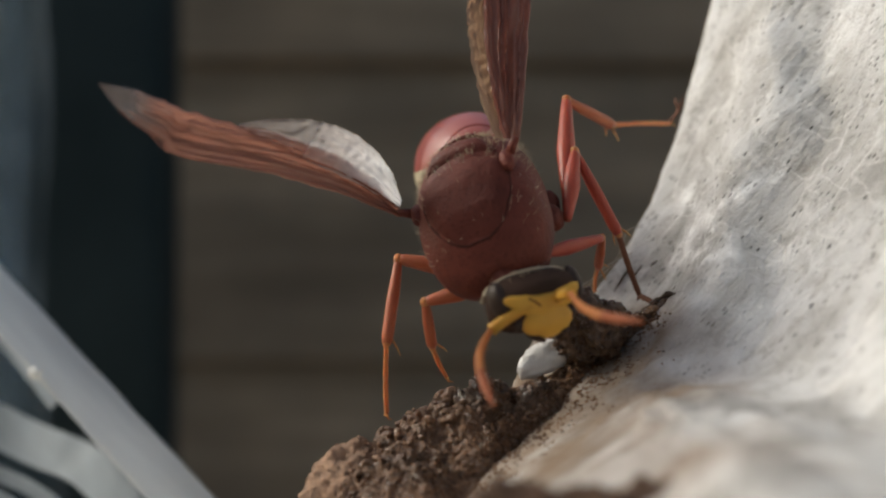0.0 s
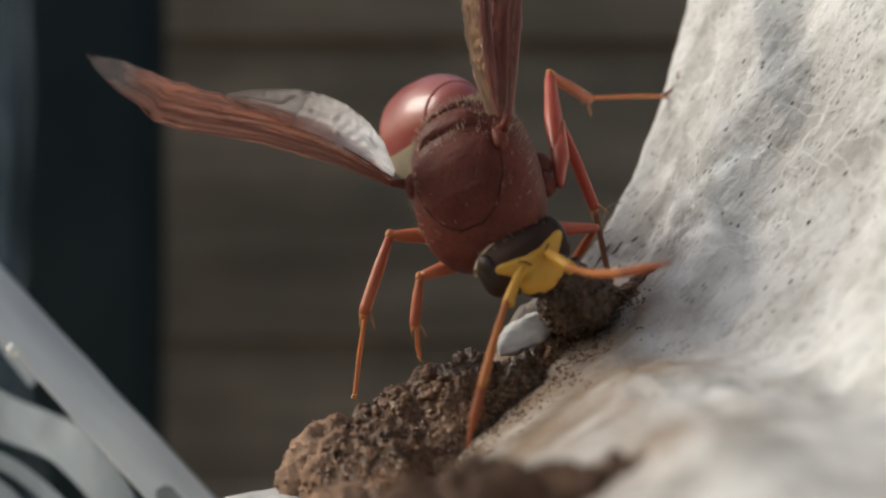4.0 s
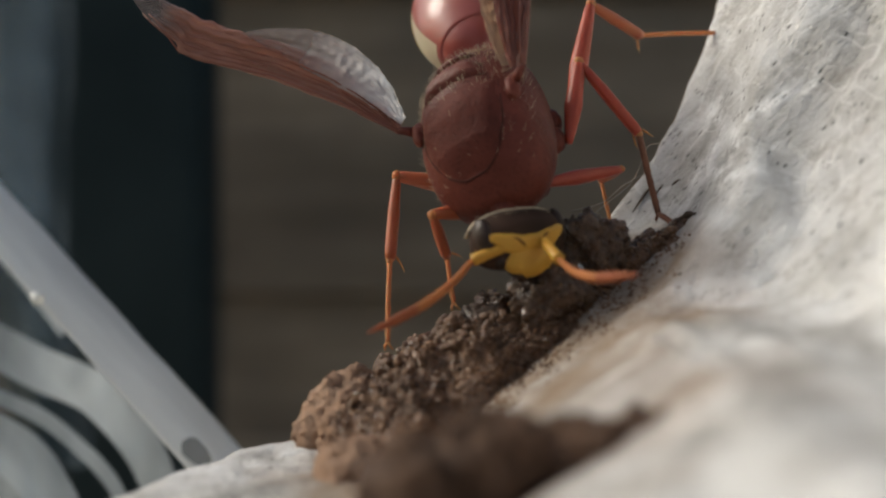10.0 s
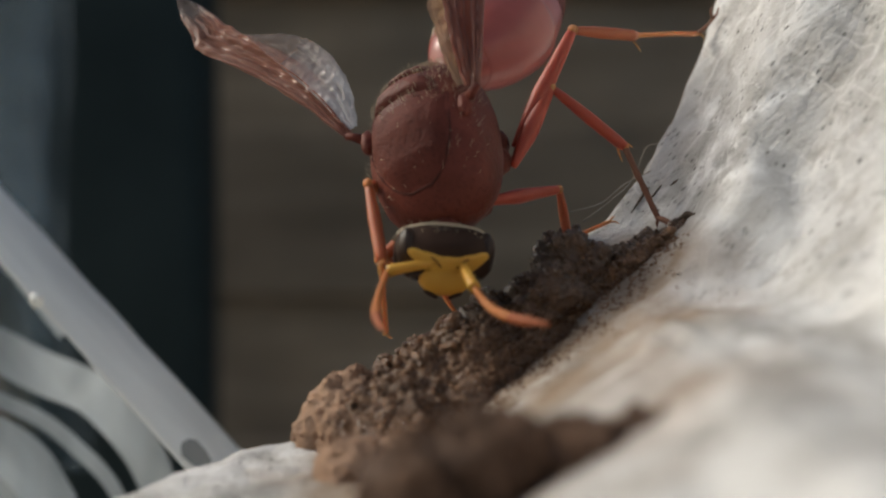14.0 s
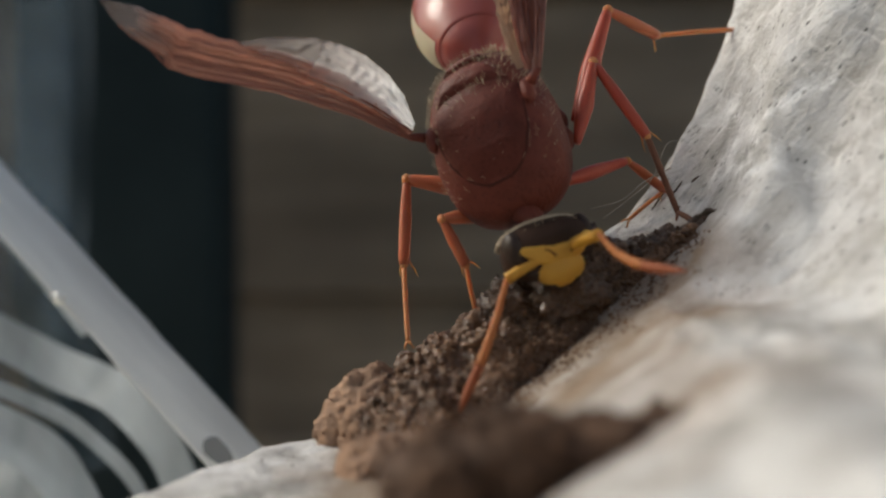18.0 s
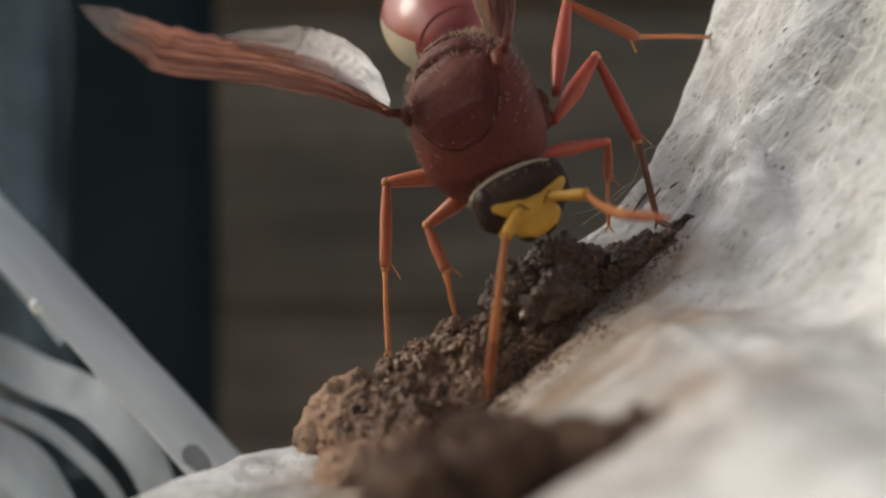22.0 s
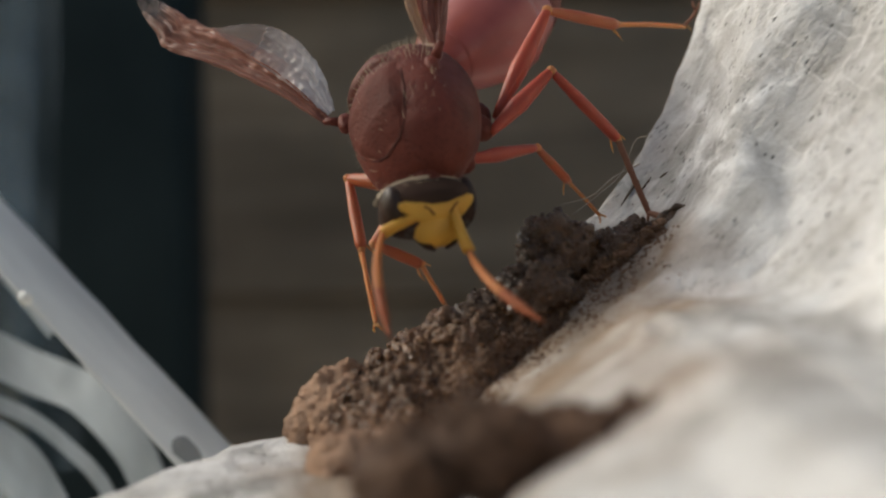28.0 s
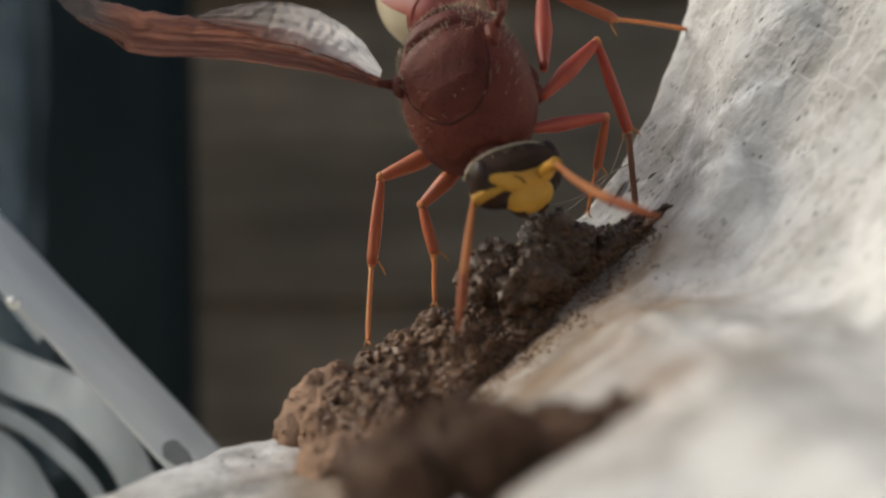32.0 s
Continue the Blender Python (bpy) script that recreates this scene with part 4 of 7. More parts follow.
def head():
    # local: x ahead through the face, y left, z to the crown
    keys = [(-0.95, 1.2, -1.0, 1.0), (-0.75, 1.75, -1.4, 1.25), (-0.3, 2.05, -1.6, 1.42), (0.2, 2.0, -1.55, 1.36), (0.55, 1.75, -1.4, 1.2), (0.85, 1.2, -1.1, 0.95), (0.98, 0.5, -0.6, 0.5)]
    v, f = loft(smooth_sections(keys, 22), 36, 2.7, roughened(0.02, 2))
    hd = head_mesh("head", v, f, HEAD_DARK, WASP, "dark brown head capsule")
    for sg in (-1, 1):
        v, f = ball((0.02, sg * 1.62, 0.18), (0.66, 0.4, 1.12), 24, 18)
        head_mesh("compound_eye", v, f, EYE, hd, "blackish brown compound eye")
        v, f = tube([(0.7, sg * 0.75, -1.3), (0.9, sg * 0.55, -1.7), (0.85, sg * 0.25, -2.0)], (0.28, 0.22, 0.08), 10, 0.7)
        head_mesh("mandible", v, f, HEAD_DARK, hd, "dark mandible")
        pts = [(1.16 - 0.145 * y * y - 0.2 * z * z, sg * y, z) for y, z in ((0.34 + 0.42 * a, -0.12 + 0.45 * a + 0.1 * math.sin(3 * a)) for a in np.linspace(0, 1, 12))]
        v, f = tube(pts, [0.05] * 12, 8)
        head_mesh("antenna_socket", v, f, RUST, hd, "dark mark beside the antenna base")
        v, f = ball((0.5, sg * 1.1, -0.85), (0.36, 0.36, 0.42), 14, 10)
        head_mesh("cheek", v, f, EYE, hd, "blackish cheek")
    v, f = ball((0.74, 0, -0.95), (0.5, 1.1, 0.95), 28, 18, 0.03, 2)
    head_mesh("clypeus", v, f, YELLOW, hd, "domed yellow clypeus")
    # broad yellow plate across the face, wrapped on the capsule
    rows, cols, v = 34, 16, []
    for side in (0.16, -0.1):
        for i in range(rows):
            y = -1.72 + 3.44 * i / (rows - 1)
            a = abs(y)
            hi = np.interp(a, (0, 0.35, 0.8, 1.3, 1.6, 1.72), (0.42, 0.42, 0.6, 0.66, 0.56, 0.42))
            lo = np.interp(a, (0, 0.7, 1.05, 1.4, 1.72), (-0.6, -0.6, -0.45, -0.02, 0.36))
            for j in range(cols):
                u = j / (cols - 1)
                z = lo + (hi - lo) * u
                edge = min(1, u * 5, (1 - u) * 5, (1.74 - a) * 4)
                v.append((1.0 - 0.145 * y * y - 0.2 * z * z + side * math.sin(edge * math.pi / 2), y, z))
    n = rows * cols
    f = grid_faces(rows, cols) + [tuple(k + n for k in reversed(q)) for q in grid_faces(rows, cols)]
    head_mesh("face_plate", v, f, YELLOW, hd)
    # pale rim along the back of the crown
    pts = [(-0.62 + 0.25 * math.sin(a), 2.0 * math.cos(a), 1.44 * math.sin(a) ** 0.7) for a in np.linspace(0.08, math.pi - 0.08, 24)]
    v, f = tube(pts, [0.11] * 24, 8)
    head_mesh("occiput_rim", v, f, RIM, hd, "pale rim behind the crown")
    rnd, pieces = random.Random(9), []
    for _ in range(70):
        a = rnd.uniform(0.2, math.pi - 0.2)
        p = Vector((rnd.uniform(-0.75, 0.3), 1.9 * math.cos(a), 1.34 * math.sin(a) ** 0.7))
        d = Vector((rnd.uniform(-0.5, 0.7), 0.6 * math.cos(a), 1)).normalized() * rnd.uniform(0.15, 0.32)
        pieces.append(tube([p, p + d * 0.6, p + d], (0.014, 0.011, 0.004), 4))
    v, f = joined(pieces)
    tagged(head_mesh("fuzz", v, f, RIM, hd, "short pale hairs on the crown"), kind="stuff")
    for y, z in ((0, 1.4), (-0.3, 1.36), (0.3, 1.36)):
        v, f = ball((0.1, y, z), (0.1, 0.1, 0.08), 8, 6)
        head_mesh("ocellus", v, f, EYE, hd)
    return hd


def antenna():
    v, f = tube(smooth_sections([(0, 0, 0), (0.6, 0, 0.05), (1.3, 0, 0.06), (1.9, 0, 0)], 12), smooth_sections([(0.17,), (0.2,), (0.23,), (0.24,)], 12) and [0.17 + 0.08 * k / 11 for k in range(12)], 12)
    scape = link_mesh("antenna_scape", v, f, YELLOW, WASP, "yellow antenna base")
    n = 40
    pts = [(6.2 * s, 0, 0.5 * math.sin(math.pi * s)) for s in np.linspace(0, 1, n)]
    rad = []
    for k in range(n):
        s = k / (n - 1)
        r = 0.115 + 0.075 * math.sin(min(1, s * 1.2) * math.pi / 2) - 0.15 * max(0, s - 0.8) / 0.2
        rad.append(r * (0.93 if k % 3 == 0 else 1.02))
    fl = link_mesh("antenna_flagellum", *tube(pts[:26], rad[:26], 12), ORANGE, WASP, "orange segmented antenna whip")
    link_mesh("antenna_tip", *tube(pts[25:], rad[25:], 12), ANT_TIP, fl, "rusty brown antenna end")
    return scape, fl


def wing(sg, long, low, high, name, mat, veins, fold, ragged=0.1, lift=0.0):
    """Blade along x from its root; low and high: (s, y) of the leading and trailing edges, in millimetres."""
    rows, cols = 120, 33
    vv = []
    wide = max(abs(a) for _, a in low) + max(abs(a) for _, a in high)
    for side in (0, 1):
        for i in range(rows):
            s = i / (rows - 1)
            y0, y1 = np.interp(s, *zip(*low)), np.interp(s, *zip(*high))
            y1 += ragged * (noise.noise(Vector((s * 17, wide, 2.0))) + 0.7 * noise.noise(Vector((s * 43, wide, 5.0)))) * min(1, s * 8, (1 - s) * 8)
            y0 += 0.5 * ragged * noise.noise(Vector((s * 23, wide, 9.0))) * min(1, s * 8, (1 - s) * 8)
            for j in range(cols):
                u = j / (cols - 1)
                y = y0 + (y1 - y0) * u
                z = fold * (0.10 * math.sin(u * math.pi * 3.0 + 0.6 * noise.noise(Vector((s * 5, 0, wide)))) + 0.05 * math.sin(u * math.pi * 9 + 2 * noise.noise(Vector((s * 4, 3, wide))))) * min(1, s * 5)
                z += 0.09 * noise.noise(Vector((s * 9, u * 4, wide))) + 0.10 * noise.noise(Vector((s * 30, u * 7, wide))) + 0.3 * math.sin(s * 2.2) - 0.25 * u * u
                vv.append((s * long, sg * y, z + lift + 0.03 * side))
    n = rows * cols
    f = grid_faces(rows, cols) + [tuple(k + n for k in reversed(q)) for q in grid_faces(rows, cols)]
    ob = link_mesh(name, vv, f, mat, WASP)
    for u, a, b, r in veins:
        pts = []
        for k in range(18):
            s = a + (b - a) * k / 17
            i, j = int(s * (rows - 1)), int(np.clip(u + 0.06 * math.sin(s * 5), 0, 1) * (cols - 1))
            p = Vector(vv[i * cols + j])
            pts.append(p + Vector((0, 0, 0.02)))
        v, ff = tube(pts, [r * (1 - 0.6 * k / 17) for k in range(18)], 6)
        link_mesh("wing_vein", v, ff, VEIN, ob)
    return ob


def limb_part(name, long, r0, r1, r2, mat, bend=0.0, spur=False):
    n = 14
    pts = [(long * k / (n - 1), 0, bend * math.sin(math.pi * k / (n - 1))) for k in range(n)]
    rad = [np.interp(k / (n - 1), (0, 0.1, 0.45, 0.92, 1), (r0 * 0.7, r0, r1, r2, r2 * 0.75)) for k in range(n)]
    ob = link_mesh(name, *tube(pts, rad, 12), mat, WASP)
    if spur:
        for y in (-1, 1):
            v, f = tube([(long * 0.94, y * r2 * 0.6, -r2 * 0.5), (long + 0.12, y * r2 * 1.3, -r2 * 1.4), (long + 0.4, y * r2 * 1.6, -r2 * 2.2)], (0.05, 0.04, 0.012), 6)
            link_mesh("spur", v, f, TARSUS, ob)
    return ob


def tarsus_part(long, r, mat, toe=None):
    n = 26
    joints = (0.42, 0.6, 0.74, 0.86)
    pts = [(long * k / (n - 1), 0, 0.05 * math.sin(math.pi * k / (n - 1))) for k in range(n)]
    rad = [r * (0.9 - 0.2 * min(1, 14 * min(abs(k / (n - 1) - c) for c in joints)) * 0.6 - 0.1 * k / n) for k in range(n)]
    pieces = [tube(pts, rad, 8)]
    if toe:
        a = Vector((long, 0, 0))
        d = Vector(toe)
        side = d.cross(Vector((1, 0, 0))).normalized() * 0.12
        claws = [tube([a, a + d * 0.35 + Vector((0.25, 0, 0)), a + d * 0.75 + Vector((0.25, 0, 0)), a + d], (r * 0.6, r * 0.5, r * 0.45, 0.03), 6),
                 tube([a + d * 0.6 + Vector((0.2, 0, 0)), a + d * 0.8 + side * 2, a + d * 0.95 + side * 3], (r * 0.4, r * 0.35, 0.02), 6)]
    for y in (-1, 1):
        pieces.append(tube([(long, 0, 0), (long + 0.22, y * 0.14, 0.02), (long + 0.34, y * 0.2, -0.14)], (r * 0.5, r * 0.35, 0.02), 6))
    ob = link_mesh("tarsus", *joined(pieces), mat, WASP)
    if toe:
        link_mesh("claw", *joined(claws), TARSUS_DARK, ob, "dusty grey claw")
    return ob


def limb(a, b, up=(0.2, 0.1, 1)):
    """Pose of a piece whose x axis runs from a to b, in millimetres."""
    a, b = Vector(a), Vector(b)
    x = (b - a).normalized()
    z = Vector(up)
    z = (z - x * x.dot(z)).normalized()
    y = z.cross(x)
    m = Matrix((x, y, z)).transposed().to_4x4()
    m.translation = a * MM
    return m


def from_hip(hip, knee, long):
    """Upper end of a femur of this length that points from its knee at the hip."""
    return Vector(knee) + (Vector(hip) - Vector(knee)).normalized() * long


BACK = thorax()
neck()
ABDOMEN = abdomen()
HEAD = head()
ANT_R, ANT_L = antenna(), antenna()
FORE_VEINS = ((0.03, 0.0, 0.93, 0.085), (0.14, 0.0, 0.88, 0.06), (0.27, 0.02, 0.9, 0.06), (0.4, 0.05, 0.8, 0.05), (0.55, 0.03, 0.86, 0.045), (0.7, 0.1, 0.75, 0.04), (0.86, 0.1, 0.7, 0.035))
HIND_VEINS = ((0.06, 0.0, 0.95, 0.05),)
WING_R = wing(1, 13.5, ((0, 0.1), (0.2, 0.25), (0.44, 0.6), (0.68, 1.3), (0.76, 1.42), (0.775, 1.1), (0.88, 0.85), (0.96, 0.4), (1, 0.03)),
              ((0, -0.15), (0.12, -0.75), (0.24, -1.15), (0.34, -1.15), (0.45, -1.05), (0.54, -0.75), (0.68, -0.45), (0.8, -0.4), (0.9, -0.32), (0.97, -0.12), (1, 0)), "forewing", WING, FORE_VEINS, 1.3, 0.09)
HIND_R = wing(1, 7.9, ((0, 0.1), (0.3, -0.15), (0.7, -0.2), (1, -0.3)),
              ((0, -0.25), (0.12, -1.1), (0.25, -1.65), (0.4, -1.95), (0.55, -1.95), (0.68, -1.72), (0.8, -1.35), (0.92, -0.8), (1, -0.35)), "hindwing", WING_HIND, HIND_VEINS, 0.7, 0.06)
WING_L = wing(-1, 13.4, ((0, 0.1), (0.2, 0.2), (0.5, 0.3), (0.8, 0.2), (1, 0)), ((0, -0.4), (0.1, -0.9), (0.3, -1.6), (0.6, -2.0), (0.85, -1.4), (1, -0.1)), "forewing", WING_RED, FORE_VEINS, 1.6, 0.06)
HIND_L = wing(-1, 9.6, ((0, -0.2), (0.5, -0.6), (1, -0.8)), ((0, -0.4), (0.12, -1.0), (0.35, -1.62), (0.6, -1.85), (0.85, -1.6), (1, -0.8)), "hindwing", WING_CREAM, HIND_VEINS, 0.3, 0.03, -0.3)


def leg(hip, lengths, mats, thick, toe=None, sole=0.14):
    v, f = ball(hip, (0.62, 0.5, 0.6), 14, 10, 0.06, 2)
    link_mesh("coxa", v, f, SHELL, WASP)
    a, b, c = lengths
    femur, tibia = limb_part("femur", a, 0.24 * thick, 0.42 * thick, 0.26 * thick, mats[0]), limb_part("tibia", b, 0.2 * thick, 0.27 * thick, 0.26 * thick, mats[1], 0.0, True)
    v, f = ball((0, 0, 0.03), (0.25 * thick, 0.215 * thick, 0.22 * thick), 14, 10, 0.05, 2)
    link_mesh("knee", v, f, TARSUS, tibia, "pale knee joint")
    v, f = ball((b, 0, 0.02), (0.19 * thick, 0.17 * thick, 0.17 * thick), 12, 8, 0.05, 2)
    link_mesh("ankle", v, f, TARSUS, tibia, "pale ankle joint")
    return (femur, tibia,
            tarsus_part(c, sole * thick, mats[2], toe))


MID_R = leg((1.2, -1.9, -2.2), (3.35, 3.77, 3.5), (LEG, LEG, TARSUS), 1.0)
FORE_R = leg((3.0, -1.2, -1.9), (2.69, 2.14, 1.93), (LEG, LEG, TARSUS), 0.9)
REAR_LEG = leg((-0.5, 2.1, -2.2), (5.8, 3.67, 4.5), (LEG_RED, LEG, TARSUS), 1.02, (0.91, 0.09, 1.32))
MID_L = leg((0.5, 2.1, -2.3), (4.0, 4.14, 3.51), (LEG_RED, LEG_RED, TARSUS_DARK), 0.98, None, 0.18)
MID_L_TIP = tarsus_part(1.15, 0.16, TARSUS_DARK)
FORE_L = leg((3.0, 1.3, -1.9), (4.26, 2.44, 2.02), (LEG_RED, LEG, TARSUS), 0.8)


# ---- all that moves ----
def motions():
    body = [
        (0, pose(0.001778, 0.050527, 0.005391, 37.5, 38.6, -89.2)),
        (1, pose(0.001704, 0.050492, 0.005144, 39.8, 43.4, -85.7)),
        (2, pose(0.002082, 0.050548, 0.005668, 42.1, 43.3, -88.8)),
        (3, pose(0.0022, 0.0507, 0.005749, 41.1, 49.1, -91.2)),
        (5.5, pose(0.002704, 0.052585, 0.006183, 42.8, 49.3, -77.8)),
        (6, pose(0.00156, 0.053175, 0.007036, 37.8, 47.7, -88.5)),
        (7, pose(0.001629, 0.053555, 0.005451, 36.7, 46.9, -88.4)),
        (8, pose(0.001602, 0.05359, 0.005476, 36.8, 49.9, -90)),
        (9, pose(0.001491, 0.053696, 0.005229, 33.3, 46.4, -88)),
        (10, pose(0.001751, 0.053656, 0.00541, 35.7, 47.9, -87)),
        (11, pose(0.001389, 0.053547, 0.005415, 34.4, 49.8, -88.1)),
        (12, pose(0.000608, 0.053607, 0.005309, 27.9, 45.5, -95.5)),
        (13, pose(0.000242, 0.053625, 0.004394, 26.9, 40.8, -99.4)),
        (14, pose(-0.000342, 0.053906, 0.00488, 27.6, 47.6, -89.2)),
        (16.5, pose(0.00041, 0.053982, 0.005679, 29.2, 42.3, -88.4)),
        (17, pose(0.001367, 0.053799, 0.005325, 36.8, 45.2, -88.2)),
        (18, pose(0.001372, 0.053452, 0.005211, 40.2, 49.2, -75.9)),
        (19, pose(0.000988, 0.053247, 0.005944, 37.7, 47, -78.9)),
        (20, pose(0.001662, 0.053489, 0.005192, 40.3, 45.3, -78.4)),
        (21, pose(0.001186, 0.053333, 0.006054, 41.9, 49, -72.8)),
        (22, pose(0.0013, 0.053369, 0.00645, 38.4, 42, -83.6)),
        (23, pose(0.002381, 0.053505, 0.006096, 43, 43.4, -80.9)),
        (24, pose(0.001546, 0.053364, 0.006238, 41.7, 50, -74.7)),
        (25, pose(0.000907, 0.053287, 0.006337, 33.5, 45.3, -90.4)),
        (28, pose(-0.000841, 0.053816, 0.005643, 36.2, 33.5, -89.9)),
        (28.5, pose(-0.000906, 0.053908, 0.005245, 35, 35.9, -89.6)),
        (29, pose(-0.001324, 0.053761, 0.004729, 39, 41.7, -87.8)),
        (30, pose(-0.000453, 0.053803, 0.005828, 37.6, 36.7, -87.3)),
        (31, pose(0.001074, 0.053487, 0.006374, 37.3, 45.3, -86)),
        (32, pose(0.001858, 0.053488, 0.007217, 35.9, 42.8, -83.8))]
    walk(WASP, body)
    for piece in BACK:
        walk(piece, [(t, pose(0, 0, 0, a, 0, 0)) for t, a in ((0, -9), (3, -9), (6, 0), (9, 4), (12, 6), (14, 8), (17, 0), (20, -2), (23, -4), (25, 0), (28, 22), (29, 18), (30, 14), (31, 2), (32, 0))])
    planted = {t: m.inverted() @ (Vector((9.84, 53.4, 1.0)) * MM) / MM for t, m in body}
    walk(HEAD, [
        (0, pose(0.005465, 0.000856, -0.001947, -36.1, -12.1, 34.3)),
        (0.5, pose(0.005626, 0.001247, -0.002282, -31.8, -17.5, 35.8)),
        (1, pose(0.005518, 0.00065, -0.001801, -20.5, -17, 29.9)),
        (1.5, pose(0.005394, 0.00067, -0.001684, -21.5, -11.3, 27.1)),
        (2, pose(0.005578, 0.000894, -0.002113, -23.4, -15.8, 32.8)),
        (2.5, pose(0.005303, 0.000733, -0.001673, -24.9, -15.8, 25.2)),
        (3, pose(0.005502, 0.000946, -0.002048, -35.1, -17.3, 40.1)),
        (3.5, pose(0.004665, 0.001153, -0.001275, -28.3, -19.7, 46.1)),
        (5.5, pose(0.005537, 0.0011, -0.00171, -25.3, -22.9, 36.9)),
        (6, pose(0.005454, 0.000979, -0.001879, -33.4, -15.9, 47.8)),
        (6.5, pose(0.00608, 0.000961, -0.002521, -35.5, -14.9, 51)),
        (7, pose(0.005925, 0.000386, -0.002004, -40.1, -11.2, 50.8)),
        (7.5, pose(0.005967, 0.000487, -0.002078, -51, -13.8, 62)),
        (8, pose(0.005832, 0.000124, -0.001798, -50.2, -11.8, 44.8)),
        (8.5, pose(0.005017, 0.000563, -0.001133, -49.5, -17.1, 58.4)),
        (9, pose(0.005718, 0.000417, -0.001751, -41.7, -12.6, 43.1)),
        (9.5, pose(0.005551, 0.000095, -0.001389, -45.9, -9.3, 49.5)),
        (10, pose(0.005637, 0.000295, -0.001678, -44.6, -14.8, 42.4)),
        (10.5, pose(0.005545, -0.000223, -0.001182, -43, -15.2, 35.6)),
        (11, pose(0.005825, 0.000591, -0.001886, -50.1, -17.6, 40.5)),
        (11.5, pose(0.005458, 0.000081, -0.00139, -47.6, -9.7, 39.8)),
        (12, pose(0.005612, 0.000332, -0.001687, -48, -2, 47.6)),
        (12.5, pose(0.005208, 0.000649, -0.001512, -44.9, -11.3, 54.4)),
        (13, pose(0.005728, -0.000105, -0.001767, -49.7, 0.8, 35.1)),
        (13.5, pose(0.005335, 0.000231, -0.001373, -40.9, -9.9, 32)),
        (14, pose(0.005626, -0.00017, -0.001418, -40.1, -16.5, 19)),
        (14.5, pose(0.005054, 0.000092, -0.000925, -36, -14.7, 36.7)),
        (16.5, pose(0.005657, 0.000244, -0.001739, -37.6, -17.1, 33.8)),
        (17, pose(0.005667, 0.000777, -0.001917, -28.3, -14.3, 35.3)),
        (17.5, pose(0.005921, 0.000898, -0.002149, -34.3, -18.4, 40)),
        (18, pose(0.005971, 0.000381, -0.00177, -39.6, -19.4, 38.4)),
        (18.5, pose(0.006032, 0.000865, -0.002063, -27.5, -24.7, 33.7)),
        (19, pose(0.005504, 0.00075, -0.001656, -20.1, -22.2, 20.3)),
        (19.5, pose(0.005851, 0.000807, -0.001995, -31.8, -23.5, 34.3)),
        (20, pose(0.005866, 0.000368, -0.001764, -42.6, -19.4, 36.5)),
        (20.5, pose(0.006122, 0.000326, -0.001964, -24, -22, 19.3)),
        (21, pose(0.005749, 0.000409, -0.001562, -19.5, -28, 23.9)),
        (21.5, pose(0.0061, 0.000716, -0.002187, -35.2, -27.4, 42.1)),
        (22, pose(0.005368, 0.000735, -0.001678, -25.1, -6.7, 27.6)),
        (22.5, pose(0.006091, 0.000591, -0.002391, -33.3, -14.6, 39.4)),
        (23, pose(0.005665, 0.00078, -0.001852, -21.3, -16.8, 21)),
        (23.5, pose(0.005516, 0.000498, -0.001587, -30.7, -41.7, 40.8)),
        (24, pose(0.005702, 0.000602, -0.001704, -33.1, -22.5, 34)),
        (24.5, pose(0.005794, 0.000287, -0.001813, -45.5, -22.3, 51.7)),
        (25, pose(0.005404, 0.000862, -0.001801, -38.5, -12.7, 55.6)),
        (25.5, pose(0.005874, 0.000197, -0.002029, -44.4, -11.3, 51.4)),
        (27.5, pose(0.006208, 0.000131, -0.002918, -40.9, 1.1, 31.7)),
        (28, pose(0.005524, -0.000194, -0.001598, -39.5, 0.1, 34.2)),
        (28.5, pose(0.005767, -0.000145, -0.001952, -41.4, -3.4, 36.6)),
        (29, pose(0.005666, -0.000065, -0.001647, -45.8, -5.8, 32)),
        (29.5, pose(0.005582, 0.000383, -0.00189, -43.9, -3.7, 35)),
        (30, pose(0.005482, 0.000336, -0.001716, -25.2, -9, 24.3)),
        (30.5, pose(0.006033, 0.000094, -0.002284, -36.4, -14.9, 43.8)),
        (31, pose(0.005571, 0.00061, -0.001801, -35.6, -14.2, 42.4)),
        (31.5, pose(0.006163, 0.000688, -0.00252, -36.8, -19.6, 44.2)),
        (32, pose(0.005574, 0.000778, -0.001777, -34.6, -10.8, 37.1))])
